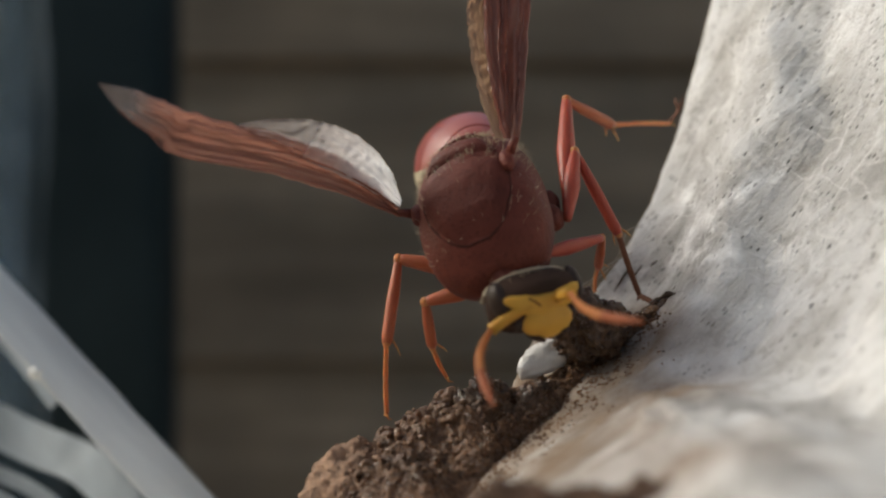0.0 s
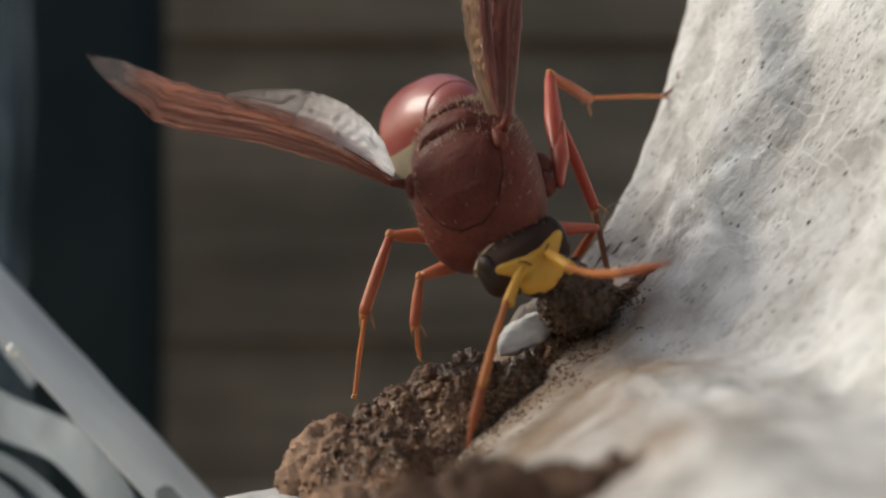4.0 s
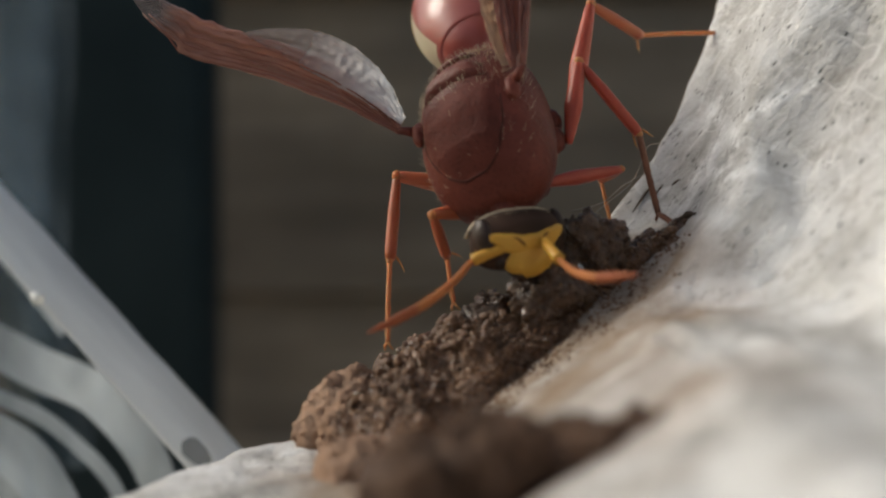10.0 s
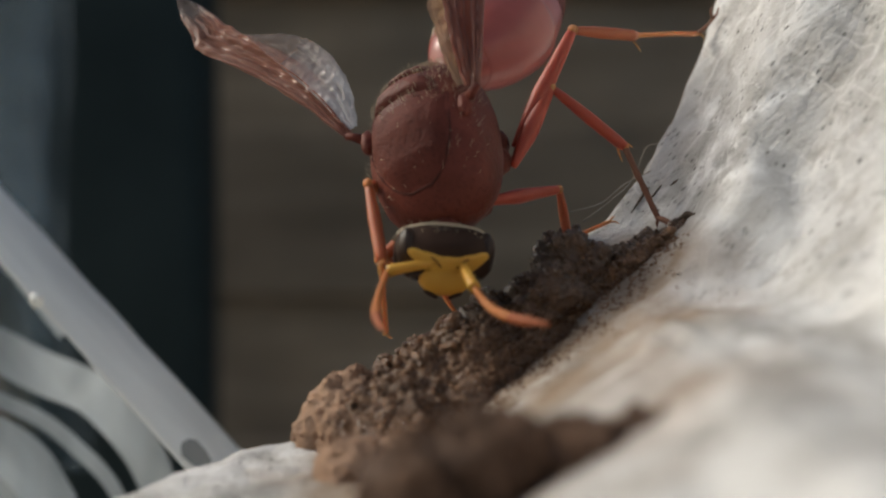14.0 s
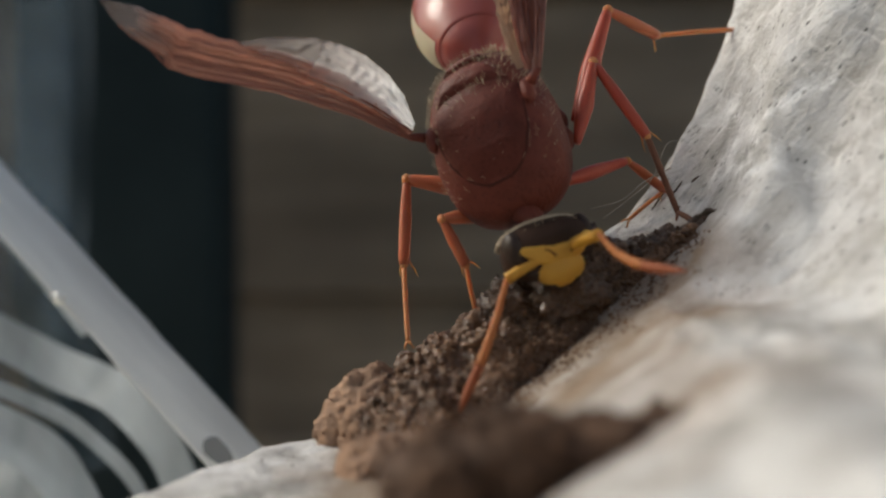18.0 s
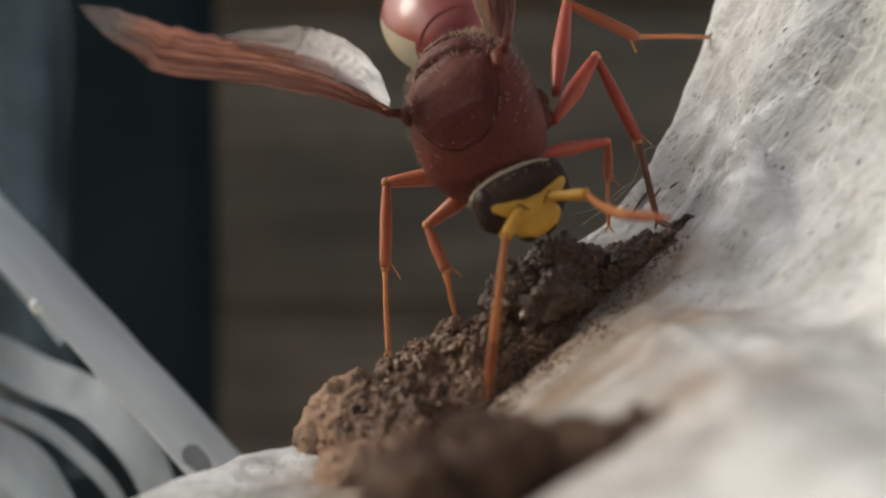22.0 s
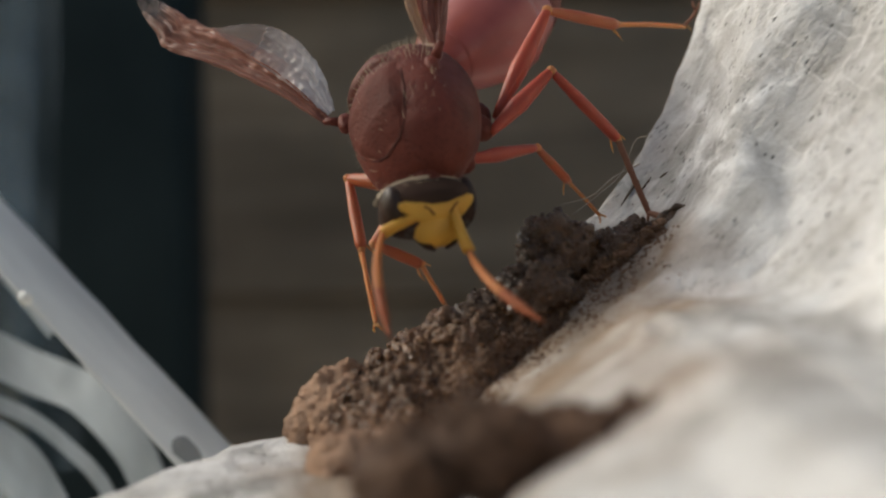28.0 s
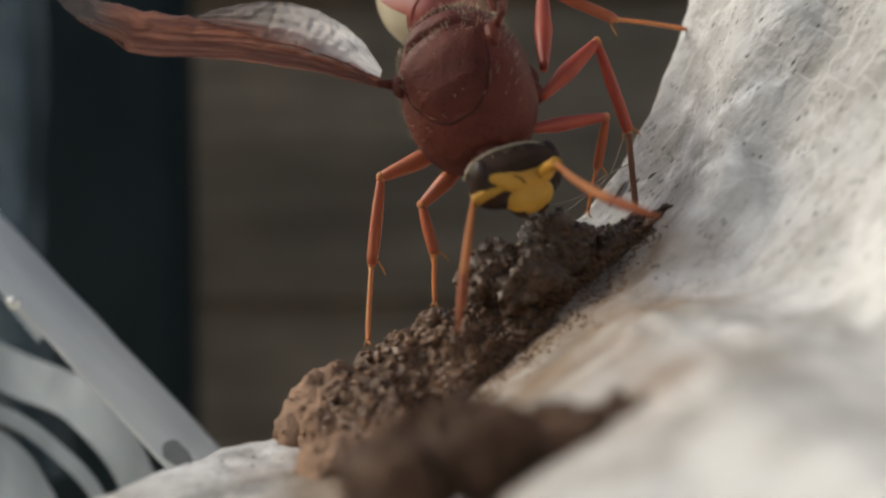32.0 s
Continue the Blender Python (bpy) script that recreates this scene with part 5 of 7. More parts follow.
    walk(ABDOMEN, [
        (0, limb((-4.3, 0, -0.7), (-8.07, -1.8, -2.63))),
        (1, limb((-4.3, 0, -0.7), (-7.67, -1.81, -3.26))),
        (2, limb((-4.3, 0, -0.7), (-7.22, -2.8, -2.89))),
        (3, limb((-4.3, 0, -0.7), (-6.78, -3.28, -2.76))),
        (5.5, limb((-4.3, 0, -0.7), (-7.73, -2.48, -2.5))),
        (6, limb((-4.3, 0, -0.7), (-8.2, -2.05, -2.03))),
        (7, limb((-4.3, 0, -0.7), (-8.63, -1.34, -1.48))),
        (8, limb((-4.3, 0, -0.7), (-8.46, -1.26, -2.21))),
        (9, limb((-4.3, 0, -0.7), (-8.85, -0.57, -1.1))),
        (10, limb((-4.3, 0, -0.7), (-8.75, -0.97, -1.33))),
        (11, limb((-4.3, 0, -0.7), (-8.7, -1.28, -1.07))),
        (12, limb((-4.3, 0, -0.7), (-8.86, -0.34, -1.23))),
        (13, limb((-4.3, 0, -0.7), (-8.85, 0.66, -0.46))),
        (14, limb((-4.3, 0, -0.7), (-8.04, 2.01, -2.48))),
        (16.5, limb((-4.3, 0, -0.7), (-8.88, 0.36, -0.43))),
        (17, limb((-4.3, 0, -0.7), (-8.73, -1.22, -0.57))),
        (18, limb((-4.3, 0, -0.7), (-8.72, -0.47, -1.87))),
        (19, limb((-4.3, 0, -0.7), (-8.65, -0.68, -2.03))),
        (20, limb((-4.3, 0, -0.7), (-8.82, -0.75, -1.11))),
        (21, limb((-4.3, 0, -0.7), (-8.44, -0.73, -2.56))),
        (22, limb((-4.3, 0, -0.7), (-8.71, -1.24, -1.07))),
        (23, limb((-4.3, 0, -0.7), (-8.33, -2.21, -0.88))),
        (24, limb((-4.3, 0, -0.7), (-8.4, -0.9, -2.58))),
        (25, limb((-4.3, 0, -0.7), (-8.78, -0.85, -1.3))),
        (28, limb((-4.3, 0, -0.7), (-7.82, 2.54, -2.22))),
        (28.5, limb((-4.3, 0, -0.7), (-7.52, 2.66, -2.63))),
        (29, limb((-4.3, 0, -0.7), (-7.45, 2.2, -3.23))),
        (30, limb((-4.3, 0, -0.7), (-8.24, 2.11, -1.77))),
        (31, limb((-4.3, 0, -0.7), (-8.8, -0.48, -1.5))),
        (32, limb((-4.3, 0, -0.7), (-8.71, -1.11, -1.41)))])
    walk(WING_R, [
        (0, limb((0.35, -2.95, 1.8), (2.21, -8.13, 15.32), (0.82, 0.57, 0.11))),
        (1, limb((0.35, -2.95, 1.8), (1.17, -7.44, 15.67), (0.8, 0.59, 0.14))),
        (2, limb((0.35, -2.95, 1.8), (0.17, -8.51, 15.3), (0.78, 0.57, 0.25))),
        (3, limb((0.35, -2.95, 1.8), (-0.64, -8.54, 15.25), (0.72, 0.62, 0.31))),
        (5.5, limb((0.35, -2.95, 1.8), (-0.99, -10.07, 12.67), (0.7, 0.45, 0.48))),
        (6, limb((0.35, -2.95, 1.8), (-3.19, -12.87, 11.92), (0.7, 0.38, 0.61))),
        (7, limb((0.35, -2.95, 1.8), (-3.94, -10.5, 11.53), (0.71, 0.51, 0.39))),
        (8, limb((0.35, -2.95, 1.8), (-5.44, -11, 10.25), (0.68, 0.55, 0.4))),
        (9, limb((0.35, -2.95, 1.8), (-5.42, -10.91, 10.36), (0.72, 0.47, 0.42))),
        (10, limb((0.35, -2.95, 1.8), (-5.97, -10.91, 9.96), (0.7, 0.49, 0.42))),
        (11, limb((0.35, -2.95, 1.8), (-7.05, -11.46, 8.32), (0.68, 0.51, 0.44))),
        (12, limb((0.35, -2.95, 1.8), (-7.25, -11.78, 7.62), (0.71, 0.52, 0.38))),
        (13, limb((0.35, -2.95, 1.8), (-7.57, -10.64, 8.75), (0.73, 0.54, 0.29))),
        (14, limb((0.35, -2.95, 1.8), (-9.85, -10.51, 4.92), (0.7, 0.45, 0.46))),
        (16.5, limb((0.35, -2.95, 1.8), (-7.49, -11.68, 7.45), (0.76, 0.42, 0.4))),
        (17, limb((0.35, -2.95, 1.8), (-3.07, -10.02, 12.23), (0.73, 0.49, 0.37))),
        (18, limb((0.35, -2.95, 1.8), (-2.39, -9.5, 12.78), (0.7, 0.4, 0.52))),
        (19, limb((0.35, -2.95, 1.8), (-0.36, -9.66, 14.75), (0.78, 0.53, 0.32))),
        (20, limb((0.35, -2.95, 1.8), (-2.22, -9.63, 14.53), (0.79, 0.46, 0.4))),
        (21, limb((0.35, -2.95, 1.8), (0.27, -8.89, 15.14), (0.78, 0.57, 0.26))),
        (22, limb((0.35, -2.95, 1.8), (2.85, -8.6, 15.03), (0.79, 0.6, 0.11))),
        (23, limb((0.35, -2.95, 1.8), (-0.52, -9.8, 14.67), (0.8, 0.5, 0.32))),
        (24, limb((0.35, -2.95, 1.8), (0.56, -8.54, 15.28), (0.77, 0.6, 0.24))),
        (25, limb((0.35, -2.95, 1.8), (-5.22, -11.84, 9.5), (0.72, 0.5, 0.38))),
        (28, limb((0.35, -2.95, 1.8), (-9.02, -9.26, 8.42), (0.83, 0.41, 0.23))),
        (28.5, limb((0.35, -2.95, 1.8), (-8.8, -9.58, 8.4), (0.81, 0.42, 0.27))),
        (29, limb((0.35, -2.95, 1.8), (-9.44, -8.97, 8.09), (0.77, 0.47, 0.32))),
        (30, limb((0.35, -2.95, 1.8), (-7.58, -11.17, 10.89), (0.66, 0.17, 0.73))),
        (31, limb((0.35, -2.95, 1.8), (-4.88, -12.11, 11.89), (0.69, 0.32, 0.65))),
        (32, limb((0.35, -2.95, 1.8), (-2.37, -12.82, 12.21), (0.78, 0.34, 0.52)))])
    walk(HIND_R, [
        (0, limb((0.01, -2.85, 1.85), (1.9, -7.8, 15.46), (0.94, 0.35, -0.0))),
        (1, limb((0.01, -2.85, 1.83), (0.85, -7.1, 15.77), (0.92, 0.38, 0.06))),
        (2, limb((0.01, -2.86, 1.84), (-0.17, -8.19, 15.43), (0.92, 0.36, 0.15))),
        (3, limb((0.01, -2.88, 1.83), (-1.01, -8.25, 15.37), (0.88, 0.42, 0.23))),
        (5.5, limb((0.01, -2.85, 1.8), (-1.37, -9.85, 12.91), (0.91, 0.41, 0.12))),
        (6, limb((0.01, -2.87, 1.82), (-3.54, -12.58, 12.13), (0.88, 0.16, 0.45))),
        (7, limb((0.01, -2.86, 1.83), (-4.31, -10.3, 11.8), (0.88, 0.47, 0))),
        (8, limb((0.01, -2.87, 1.82), (-5.83, -10.81, 10.51), (0.86, 0.51, 0.02))),
        (9, limb((0.01, -2.86, 1.83), (-5.78, -10.72, 10.65), (0.89, 0.46, 0.03))),
        (10, limb((0.01, -2.86, 1.82), (-6.34, -10.72, 10.23), (0.88, 0.47, 0.04))),
        (11, limb((0.01, -2.87, 1.82), (-7.43, -11.28, 8.59), (0.87, 0.49, 0.06))),
        (12, limb((0.01, -2.87, 1.84), (-7.61, -11.61, 7.93), (0.85, 0.53, -0.02))),
        (13, limb((0.01, -2.87, 1.86), (-7.9, -10.47, 9.09), (0.84, 0.53, -0.12))),
        (14, limb((0.01, -2.86, 1.82), (-10.22, -10.35, 5.22), (0.88, 0.48, 0.08))),
        (16.5, limb((0.01, -2.85, 1.84), (-7.83, -11.5, 7.77), (0.9, 0.43, 0))),
        (17, limb((0.01, -2.86, 1.83), (-3.42, -9.81, 12.51), (0.89, 0.46, -0.02))),
        (18, limb((0.01, -2.84, 1.8), (-2.77, -9.29, 13.03), (0.91, 0.39, 0.16))),
        (19, limb((0.01, -2.84, 1.81), (-0.69, -9.33, 14.87), (0.92, 0.34, 0.22))),
        (20, limb((0.01, -2.84, 1.82), (-2.54, -9.32, 14.65), (0.91, 0.26, 0.31))),
        (21, limb((0.02, -2.84, 1.8), (-0.07, -8.56, 15.23), (0.92, 0.36, 0.16))),
        (22, limb((0.01, -2.84, 1.83), (2.51, -8.25, 15.16), (0.93, 0.38, -0.02))),
        (23, limb((0.01, -2.84, 1.82), (-0.85, -9.45, 14.81), (0.94, 0.28, 0.2))),
        (24, limb((0.02, -2.84, 1.8), (0.22, -8.21, 15.38), (0.91, 0.39, 0.14))),
        (25, limb((0.01, -2.86, 1.83), (-5.57, -11.65, 9.79), (0.88, 0.48, -0.02))),
        (28, limb((0.01, -2.84, 1.86), (-9.3, -9.01, 8.75), (0.92, 0.36, -0.18))),
        (28.5, limb((0.01, -2.84, 1.86), (-9.09, -9.35, 8.73), (0.91, 0.38, -0.14))),
        (29, limb((0.01, -2.85, 1.84), (-9.78, -8.74, 8.38), (0.91, 0.42, -0.07))),
        (30, limb((0.01, -2.84, 1.85), (-7.83, -10.86, 11.2), (0.8, -0.1, 0.59))),
        (31, limb((0.01, -2.86, 1.83), (-5.21, -11.82, 12.11), (0.85, 0.1, 0.52))),
        (32, limb((0.01, -2.84, 1.83), (-2.69, -12.51, 12.43), (0.93, 0.13, 0.35)))])
    walk(WING_L, [
        (0, limb((0.35, 2.95, 1.8), (-7.49, 5.16, 3.4), (0.66, 0.71, 0.28))),
        (1, limb((0.35, 2.95, 1.8), (-7.63, 5.11, 2.69), (0.62, 0.72, 0.35))),
        (2, limb((0.35, 2.95, 1.8), (-7.65, 5.01, 2.77), (0.61, 0.76, 0.27))),
        (3, limb((0.35, 2.95, 1.8), (-7.91, 4.22, 2.23), (0.52, 0.81, 0.29))),
        (5.5, limb((0.35, 2.95, 1.8), (-7.69, 5.09, 1.87), (0.57, 0.7, 0.46))),
        (6, limb((0.35, 2.95, 1.8), (-7.8, 4.47, 2.74), (0.55, 0.76, 0.37))),
        (7, limb((0.35, 2.95, 1.8), (-7.85, 4.28, 2.73), (0.56, 0.75, 0.38))),
        (8, limb((0.35, 2.95, 1.8), (-7.97, 3.78, 2.48), (0.52, 0.78, 0.38))),
        (9, limb((0.35, 2.95, 1.8), (-7.82, 4.3, 2.93), (0.57, 0.72, 0.42))),
        (10, limb((0.35, 2.95, 1.8), (-7.86, 4.3, 2.58), (0.56, 0.73, 0.42))),
        (11, limb((0.35, 2.95, 1.8), (-7.91, 4.09, 2.51), (0.53, 0.74, 0.43))),
        (12, limb((0.35, 2.95, 1.8), (-7.82, 3.73, 3.48), (0.54, 0.76, 0.39))),
        (13, limb((0.35, 2.95, 1.8), (-7.68, 3.67, 4.07), (0.57, 0.77, 0.31))),
        (14, limb((0.35, 2.95, 1.8), (-7.92, 3.77, 2.88), (0.55, 0.69, 0.49))),
        (16.5, limb((0.35, 2.95, 1.8), (-7.71, 4.38, 3.4), (0.62, 0.67, 0.43))),
        (17, limb((0.35, 2.95, 1.8), (-7.79, 4.45, 2.9), (0.59, 0.74, 0.36))),
        (18, limb((0.35, 2.95, 1.8), (-7.68, 5.13, 2.01), (0.57, 0.65, 0.52))),
        (19, limb((0.35, 2.95, 1.8), (-7.61, 5.21, 2.55), (0.59, 0.65, 0.49))),
        (20, limb((0.35, 2.95, 1.8), (-7.55, 5.4, 2.45), (0.62, 0.65, 0.45))),
        (21, limb((0.35, 2.95, 1.8), (-7.51, 5.61, 1.96), (0.58, 0.63, 0.54))),
        (22, limb((0.35, 2.95, 1.8), (-7.42, 5.47, 3.2), (0.65, 0.68, 0.38))),
        (23, limb((0.35, 2.95, 1.8), (-7.48, 5.58, 2.55), (0.64, 0.69, 0.37))),
        (24, limb((0.35, 2.95, 1.8), (-7.59, 5.41, 1.9), (0.56, 0.65, 0.52))),
        (25, limb((0.35, 2.95, 1.8), (-7.68, 4.59, 3.31), (0.57, 0.74, 0.38))),
        (28, limb((0.35, 2.95, 1.8), (-7.19, 5.24, 4.36), (0.71, 0.67, 0.24))),
        (28.5, limb((0.35, 2.95, 1.8), (-7.35, 4.99, 4.14), (0.69, 0.68, 0.28))),
        (29, limb((0.35, 2.95, 1.8), (-7.67, 4.64, 3.3), (0.63, 0.72, 0.31))),
        (30, limb((0.35, 2.95, 1.8), (-7.36, 5.28, 3.78), (0.69, 0.67, 0.29))),
        (31, limb((0.35, 2.95, 1.8), (-7.64, 4.99, 2.85), (0.59, 0.72, 0.39))),
        (32, limb((0.35, 2.95, 1.8), (-7.42, 5.46, 3.24), (0.63, 0.67, 0.41)))])
    walk(HIND_L, [
        (0, limb((0.01, 2.85, 1.85), (-7.5, 4.44, 3.94), (0.59, 0.79, 0.15))),
        (1, limb((0.01, 2.85, 1.83), (-7.68, 4.39, 3.23), (0.56, 0.8, 0.2))),
        (2, limb((0.01, 2.84, 1.84), (-7.67, 4.33, 3.36), (0.54, 0.83, 0.12))),
        (3, limb((0.01, 2.82, 1.83), (-7.9, 3.55, 2.83), (0.46, 0.88, 0.14))),
        (5.5, limb((0.01, 2.85, 1.8), (-7.82, 4.35, 2.36), (0.53, 0.79, 0.32))),
        (6, limb((0.01, 2.83, 1.82), (-7.82, 3.75, 3.28), (0.49, 0.84, 0.22))),
        (7, limb((0.01, 2.84, 1.83), (-7.86, 3.55, 3.25), (0.5, 0.83, 0.24))),
        (8, limb((0.01, 2.83, 1.82), (-7.97, 3.06, 3.02), (0.46, 0.86, 0.23))),
        (9, limb((0.01, 2.84, 1.83), (-7.84, 3.53, 3.4), (0.51, 0.81, 0.28))),
        (10, limb((0.01, 2.84, 1.82), (-7.89, 3.55, 3.07), (0.5, 0.82, 0.28))),
        (11, limb((0.01, 2.83, 1.82), (-7.93, 3.33, 3), (0.47, 0.83, 0.29))),
        (12, limb((0.01, 2.83, 1.84), (-7.76, 2.97, 3.95), (0.47, 0.85, 0.26))),
        (13, limb((0.01, 2.83, 1.86), (-7.57, 2.92, 4.56), (0.49, 0.85, 0.19))),
        (14, limb((0.01, 2.84, 1.82), (-7.93, 2.96, 3.29), (0.49, 0.79, 0.36))),
        (16.5, limb((0.01, 2.85, 1.84), (-7.73, 3.59, 3.83), (0.56, 0.77, 0.3))),
        (17, limb((0.01, 2.84, 1.83), (-7.81, 3.71, 3.42), (0.53, 0.82, 0.22))),
        (18, limb((0.01, 2.86, 1.8), (-7.82, 4.36, 2.45), (0.54, 0.75, 0.38))),
        (19, limb((0.01, 2.86, 1.81), (-7.73, 4.43, 2.99), (0.55, 0.75, 0.35))),
        (20, limb((0.01, 2.86, 1.82), (-7.68, 4.65, 2.92), (0.58, 0.75, 0.31))),
        (21, limb((0.02, 2.86, 1.8), (-7.68, 4.83, 2.38), (0.55, 0.73, 0.4))),
        (22, limb((0.01, 2.86, 1.83), (-7.49, 4.73, 3.7), (0.59, 0.77, 0.24))),
        (23, limb((0.01, 2.86, 1.82), (-7.58, 4.86, 3.08), (0.59, 0.78, 0.23))),
        (24, limb((0.02, 2.86, 1.8), (-7.74, 4.64, 2.34), (0.53, 0.76, 0.38))),
        (25, limb((0.01, 2.84, 1.83), (-7.67, 3.85, 3.81), (0.51, 0.83, 0.24))),
        (28, limb((0.01, 2.86, 1.86), (-7.19, 4.51, 4.89), (0.64, 0.76, 0.11))),
        (28.5, limb((0.01, 2.86, 1.86), (-7.36, 4.25, 4.66), (0.62, 0.77, 0.15))),
        (29, limb((0.01, 2.85, 1.84), (-7.7, 3.92, 3.85), (0.57, 0.8, 0.17))),
        (30, limb((0.01, 2.86, 1.85), (-7.39, 4.56, 4.31), (0.63, 0.76, 0.16))),
        (31, limb((0.01, 2.84, 1.83), (-7.69, 4.25, 3.36), (0.54, 0.81, 0.25))),
        (32, limb((0.01, 2.86, 1.83), (-7.49, 4.7, 3.71), (0.58, 0.77, 0.28)))])
    rows = [
        (0, (6.43, 0.97, -1.43), (6.94, -0.83, -1.11), (12.93, -0.24, 0.38)),
        (0.5, (6.56, 1.35, -1.72), (7.04, -0.45, -1.34), (12.97, -0.62, 0.47)),
        (1, (6.51, 0.63, -1.34), (6.87, -1.15, -0.77), (12.81, -1.66, 0.93)),
        (1.5, (6.42, 0.62, -1.3), (6.92, -1.14, -0.8), (12.83, -0.06, 0.73)),
        (2, (6.57, 0.93, -1.64), (7.02, -0.81, -1.02), (12.3, -3.88, 0.02)),
        (2.5, (6.29, 0.64, -1.19), (7.06, -1.05, -0.82), (12.83, -0.41, 1.34)),
        (3, (6.41, 1.13, -1.46), (6.78, -0.52, -0.58), (12.2, 0.92, 2.06)),
        (3.5, (5.57, 1.4, -0.71), (7.33, 0.75, -0.38), (13.47, -0.11, -0.24)),
        (5.5, (6.46, 1.17, -1.12), (7.09, -0.61, -0.93), (11.47, -4.88, -1.93)),
        (6, (6.35, 1.29, -1.33), (7.26, -0.38, -1.18), (12.95, 0.31, 1.19)),
        (6.5, (6.95, 1.33, -1.97), (7.64, -0.4, -1.56), (13.28, 1.61, 0.04)),
        (7, (6.8, 0.79, -1.47), (7.29, -0.93, -0.84), (12.53, 0.04, 2.33)),
        (7.5, (6.66, 1.05, -1.44), (7.26, -0.65, -0.84), (12.61, -0.67, 2.3)),
        (8, (6.68, 0.47, -1.19), (7.08, -1.16, -0.3), (10.44, -2.77, 4.66)),
        (8.5, (5.73, 1.05, -0.45), (6.59, -0.64, -0.27), (12.22, -2.19, 1.83)),
        (9, (6.62, 0.7, -1.19), (7.29, -1.05, -0.85), (12.84, -1.38, 1.89)),
        (9.5, (6.41, 0.51, -0.85), (7.15, -1.22, -0.61), (11.68, -0.76, 3.6)),
        (10, (6.51, 0.56, -1.06), (6.94, -1.19, -0.45), (11.45, -3.84, 2.88)),
        (10.5, (6.44, -0.07, -0.57), (7.06, -1.8, -0.07), (12.77, -0.09, 1.61)),
        (11, (6.65, 0.83, -1.2), (7.26, -0.9, -0.69), (12.39, -2.22, 2.53)),
        (11.5, (6.36, 0.35, -0.83), (7.08, -1.36, -0.43), (11.85, -1.08, 3.52)),
        (12, (6.51, 0.77, -1.24), (7.24, -0.92, -0.76), (12.95, 0.27, 1.35)),
        (12.5, (6.02, 1.12, -0.94), (6.69, -0.57, -0.39), (12.05, 0.6, 2.5)),
        (13, (6.71, 0.15, -1.36), (7.13, -1.42, -0.38), (12.84, -1.51, 2.05)),
        (13.5, (6.3, 0.34, -0.86), (6.91, -1.38, -0.34), (12.39, -0.54, 2.44)),
        (14, (6.53, -0.3, -0.81), (6.84, -2.03, -0.08), (12.25, -0.6, 2.6)),
        (14.5, (5.99, 0.23, -0.37), (6.71, -1.51, -0.14), (12.37, -0.97, 2.32)),
        (16.5, (6.57, 0.33, -1.14), (6.82, -1.44, -0.51), (12.87, -1.54, 0.85)),
        (17, (6.65, 0.88, -1.43), (7.36, -0.85, -1.1), (13.3, -0.29, 0.59)),
        (17.5, (6.83, 1.07, -1.55), (7.58, -0.67, -1.41), (13.03, -3.24, 0.06)),
        (18, (6.85, 0.53, -1.12), (7.3, -1.29, -0.81), (12.61, -4.47, -0.44)),
        (18.5, (6.93, 0.88, -1.43), (7.62, -0.89, -1.35), (10.43, -6.37, -0.66)),
        (19, (6.44, 0.55, -1.12), (7.69, -0.71, -1.81), (13.05, -3.74, -1.08)),
        (19.5, (6.74, 0.85, -1.35), (7.38, -0.94, -1.28), (12.9, -1.01, 1.54)),
        (20, (6.73, 0.5, -1.1), (7.1, -1.32, -0.7), (12.78, -1.31, 1.79)),
        (20.5, (7.04, 0.11, -1.4), (7.33, -1.72, -0.99), (11.99, -3.33, 2.76)),
        (21, (6.65, 0.24, -0.95), (7.18, -1.58, -0.8), (12.71, -1.25, 1.97)),
        (21.5, (6.92, 0.85, -1.47), (7.6, -0.92, -1.43), (13.11, -1.1, 1.41)),
        (22, (6.41, 0.72, -1.34), (8.11, 0.07, -0.79), (12.66, -3.17, -3.49)),
        (22.5, (7.03, 0.77, -1.86), (7.68, -1.01, -1.71), (13.61, -0.67, 0.07)),
        (23, (6.64, 0.61, -1.39), (7.48, -1.09, -1.49), (12.95, -3.94, -0.81)),
        (23.5, (6.22, 0.48, -0.75), (7.11, -1.19, -0.9), (12.54, -4.18, -0.87)),
        (24, (6.59, 0.65, -1.06), (7.3, -1.12, -1), (12.25, -0.95, 2.74)),
        (24.5, (6.55, 0.62, -1.09), (7.54, -0.99, -1.28), (13.23, -0.88, 1.18)),
        (25, (6.24, 1.32, -1.26), (7.13, -0.36, -1.22), (12.94, 0.33, 0.83)),
        (25.5, (6.72, 0.62, -1.47), (7.46, -1.11, -1.19), (13.37, -0.09, 0.39)),
        (27.5, (7.24, 0.28, -2.58), (7.87, -1.49, -2.3), (14.03, -0.81, -2.23)),
        (28, (6.55, -0.01, -1.25), (7.05, -1.76, -0.72), (13.22, -1.67, -1.23)),
        (28.5, (6.76, 0.08, -1.53), (7.52, -1.66, -1.44), (13.56, -0.3, -1.15)),
        (29, (6.64, 0.09, -1.16), (7.42, -1.61, -0.86), (13.31, 0.22, -0.19)),
        (29.5, (6.57, 0.59, -1.45), (7.3, -1.16, -1.26), (13.28, 0.39, -0.69)),
        (30, (6.51, 0.25, -1.34), (7.41, -1.39, -1.66), (13.36, 0.05, -0.64)),
        (30.5, (6.94, 0.35, -1.72), (7.6, -1.41, -1.48), (13.54, -0.06, -0.32)),
        (31, (6.49, 0.85, -1.26), (7.05, -0.92, -0.84), (12.85, -0.46, 1.28)),
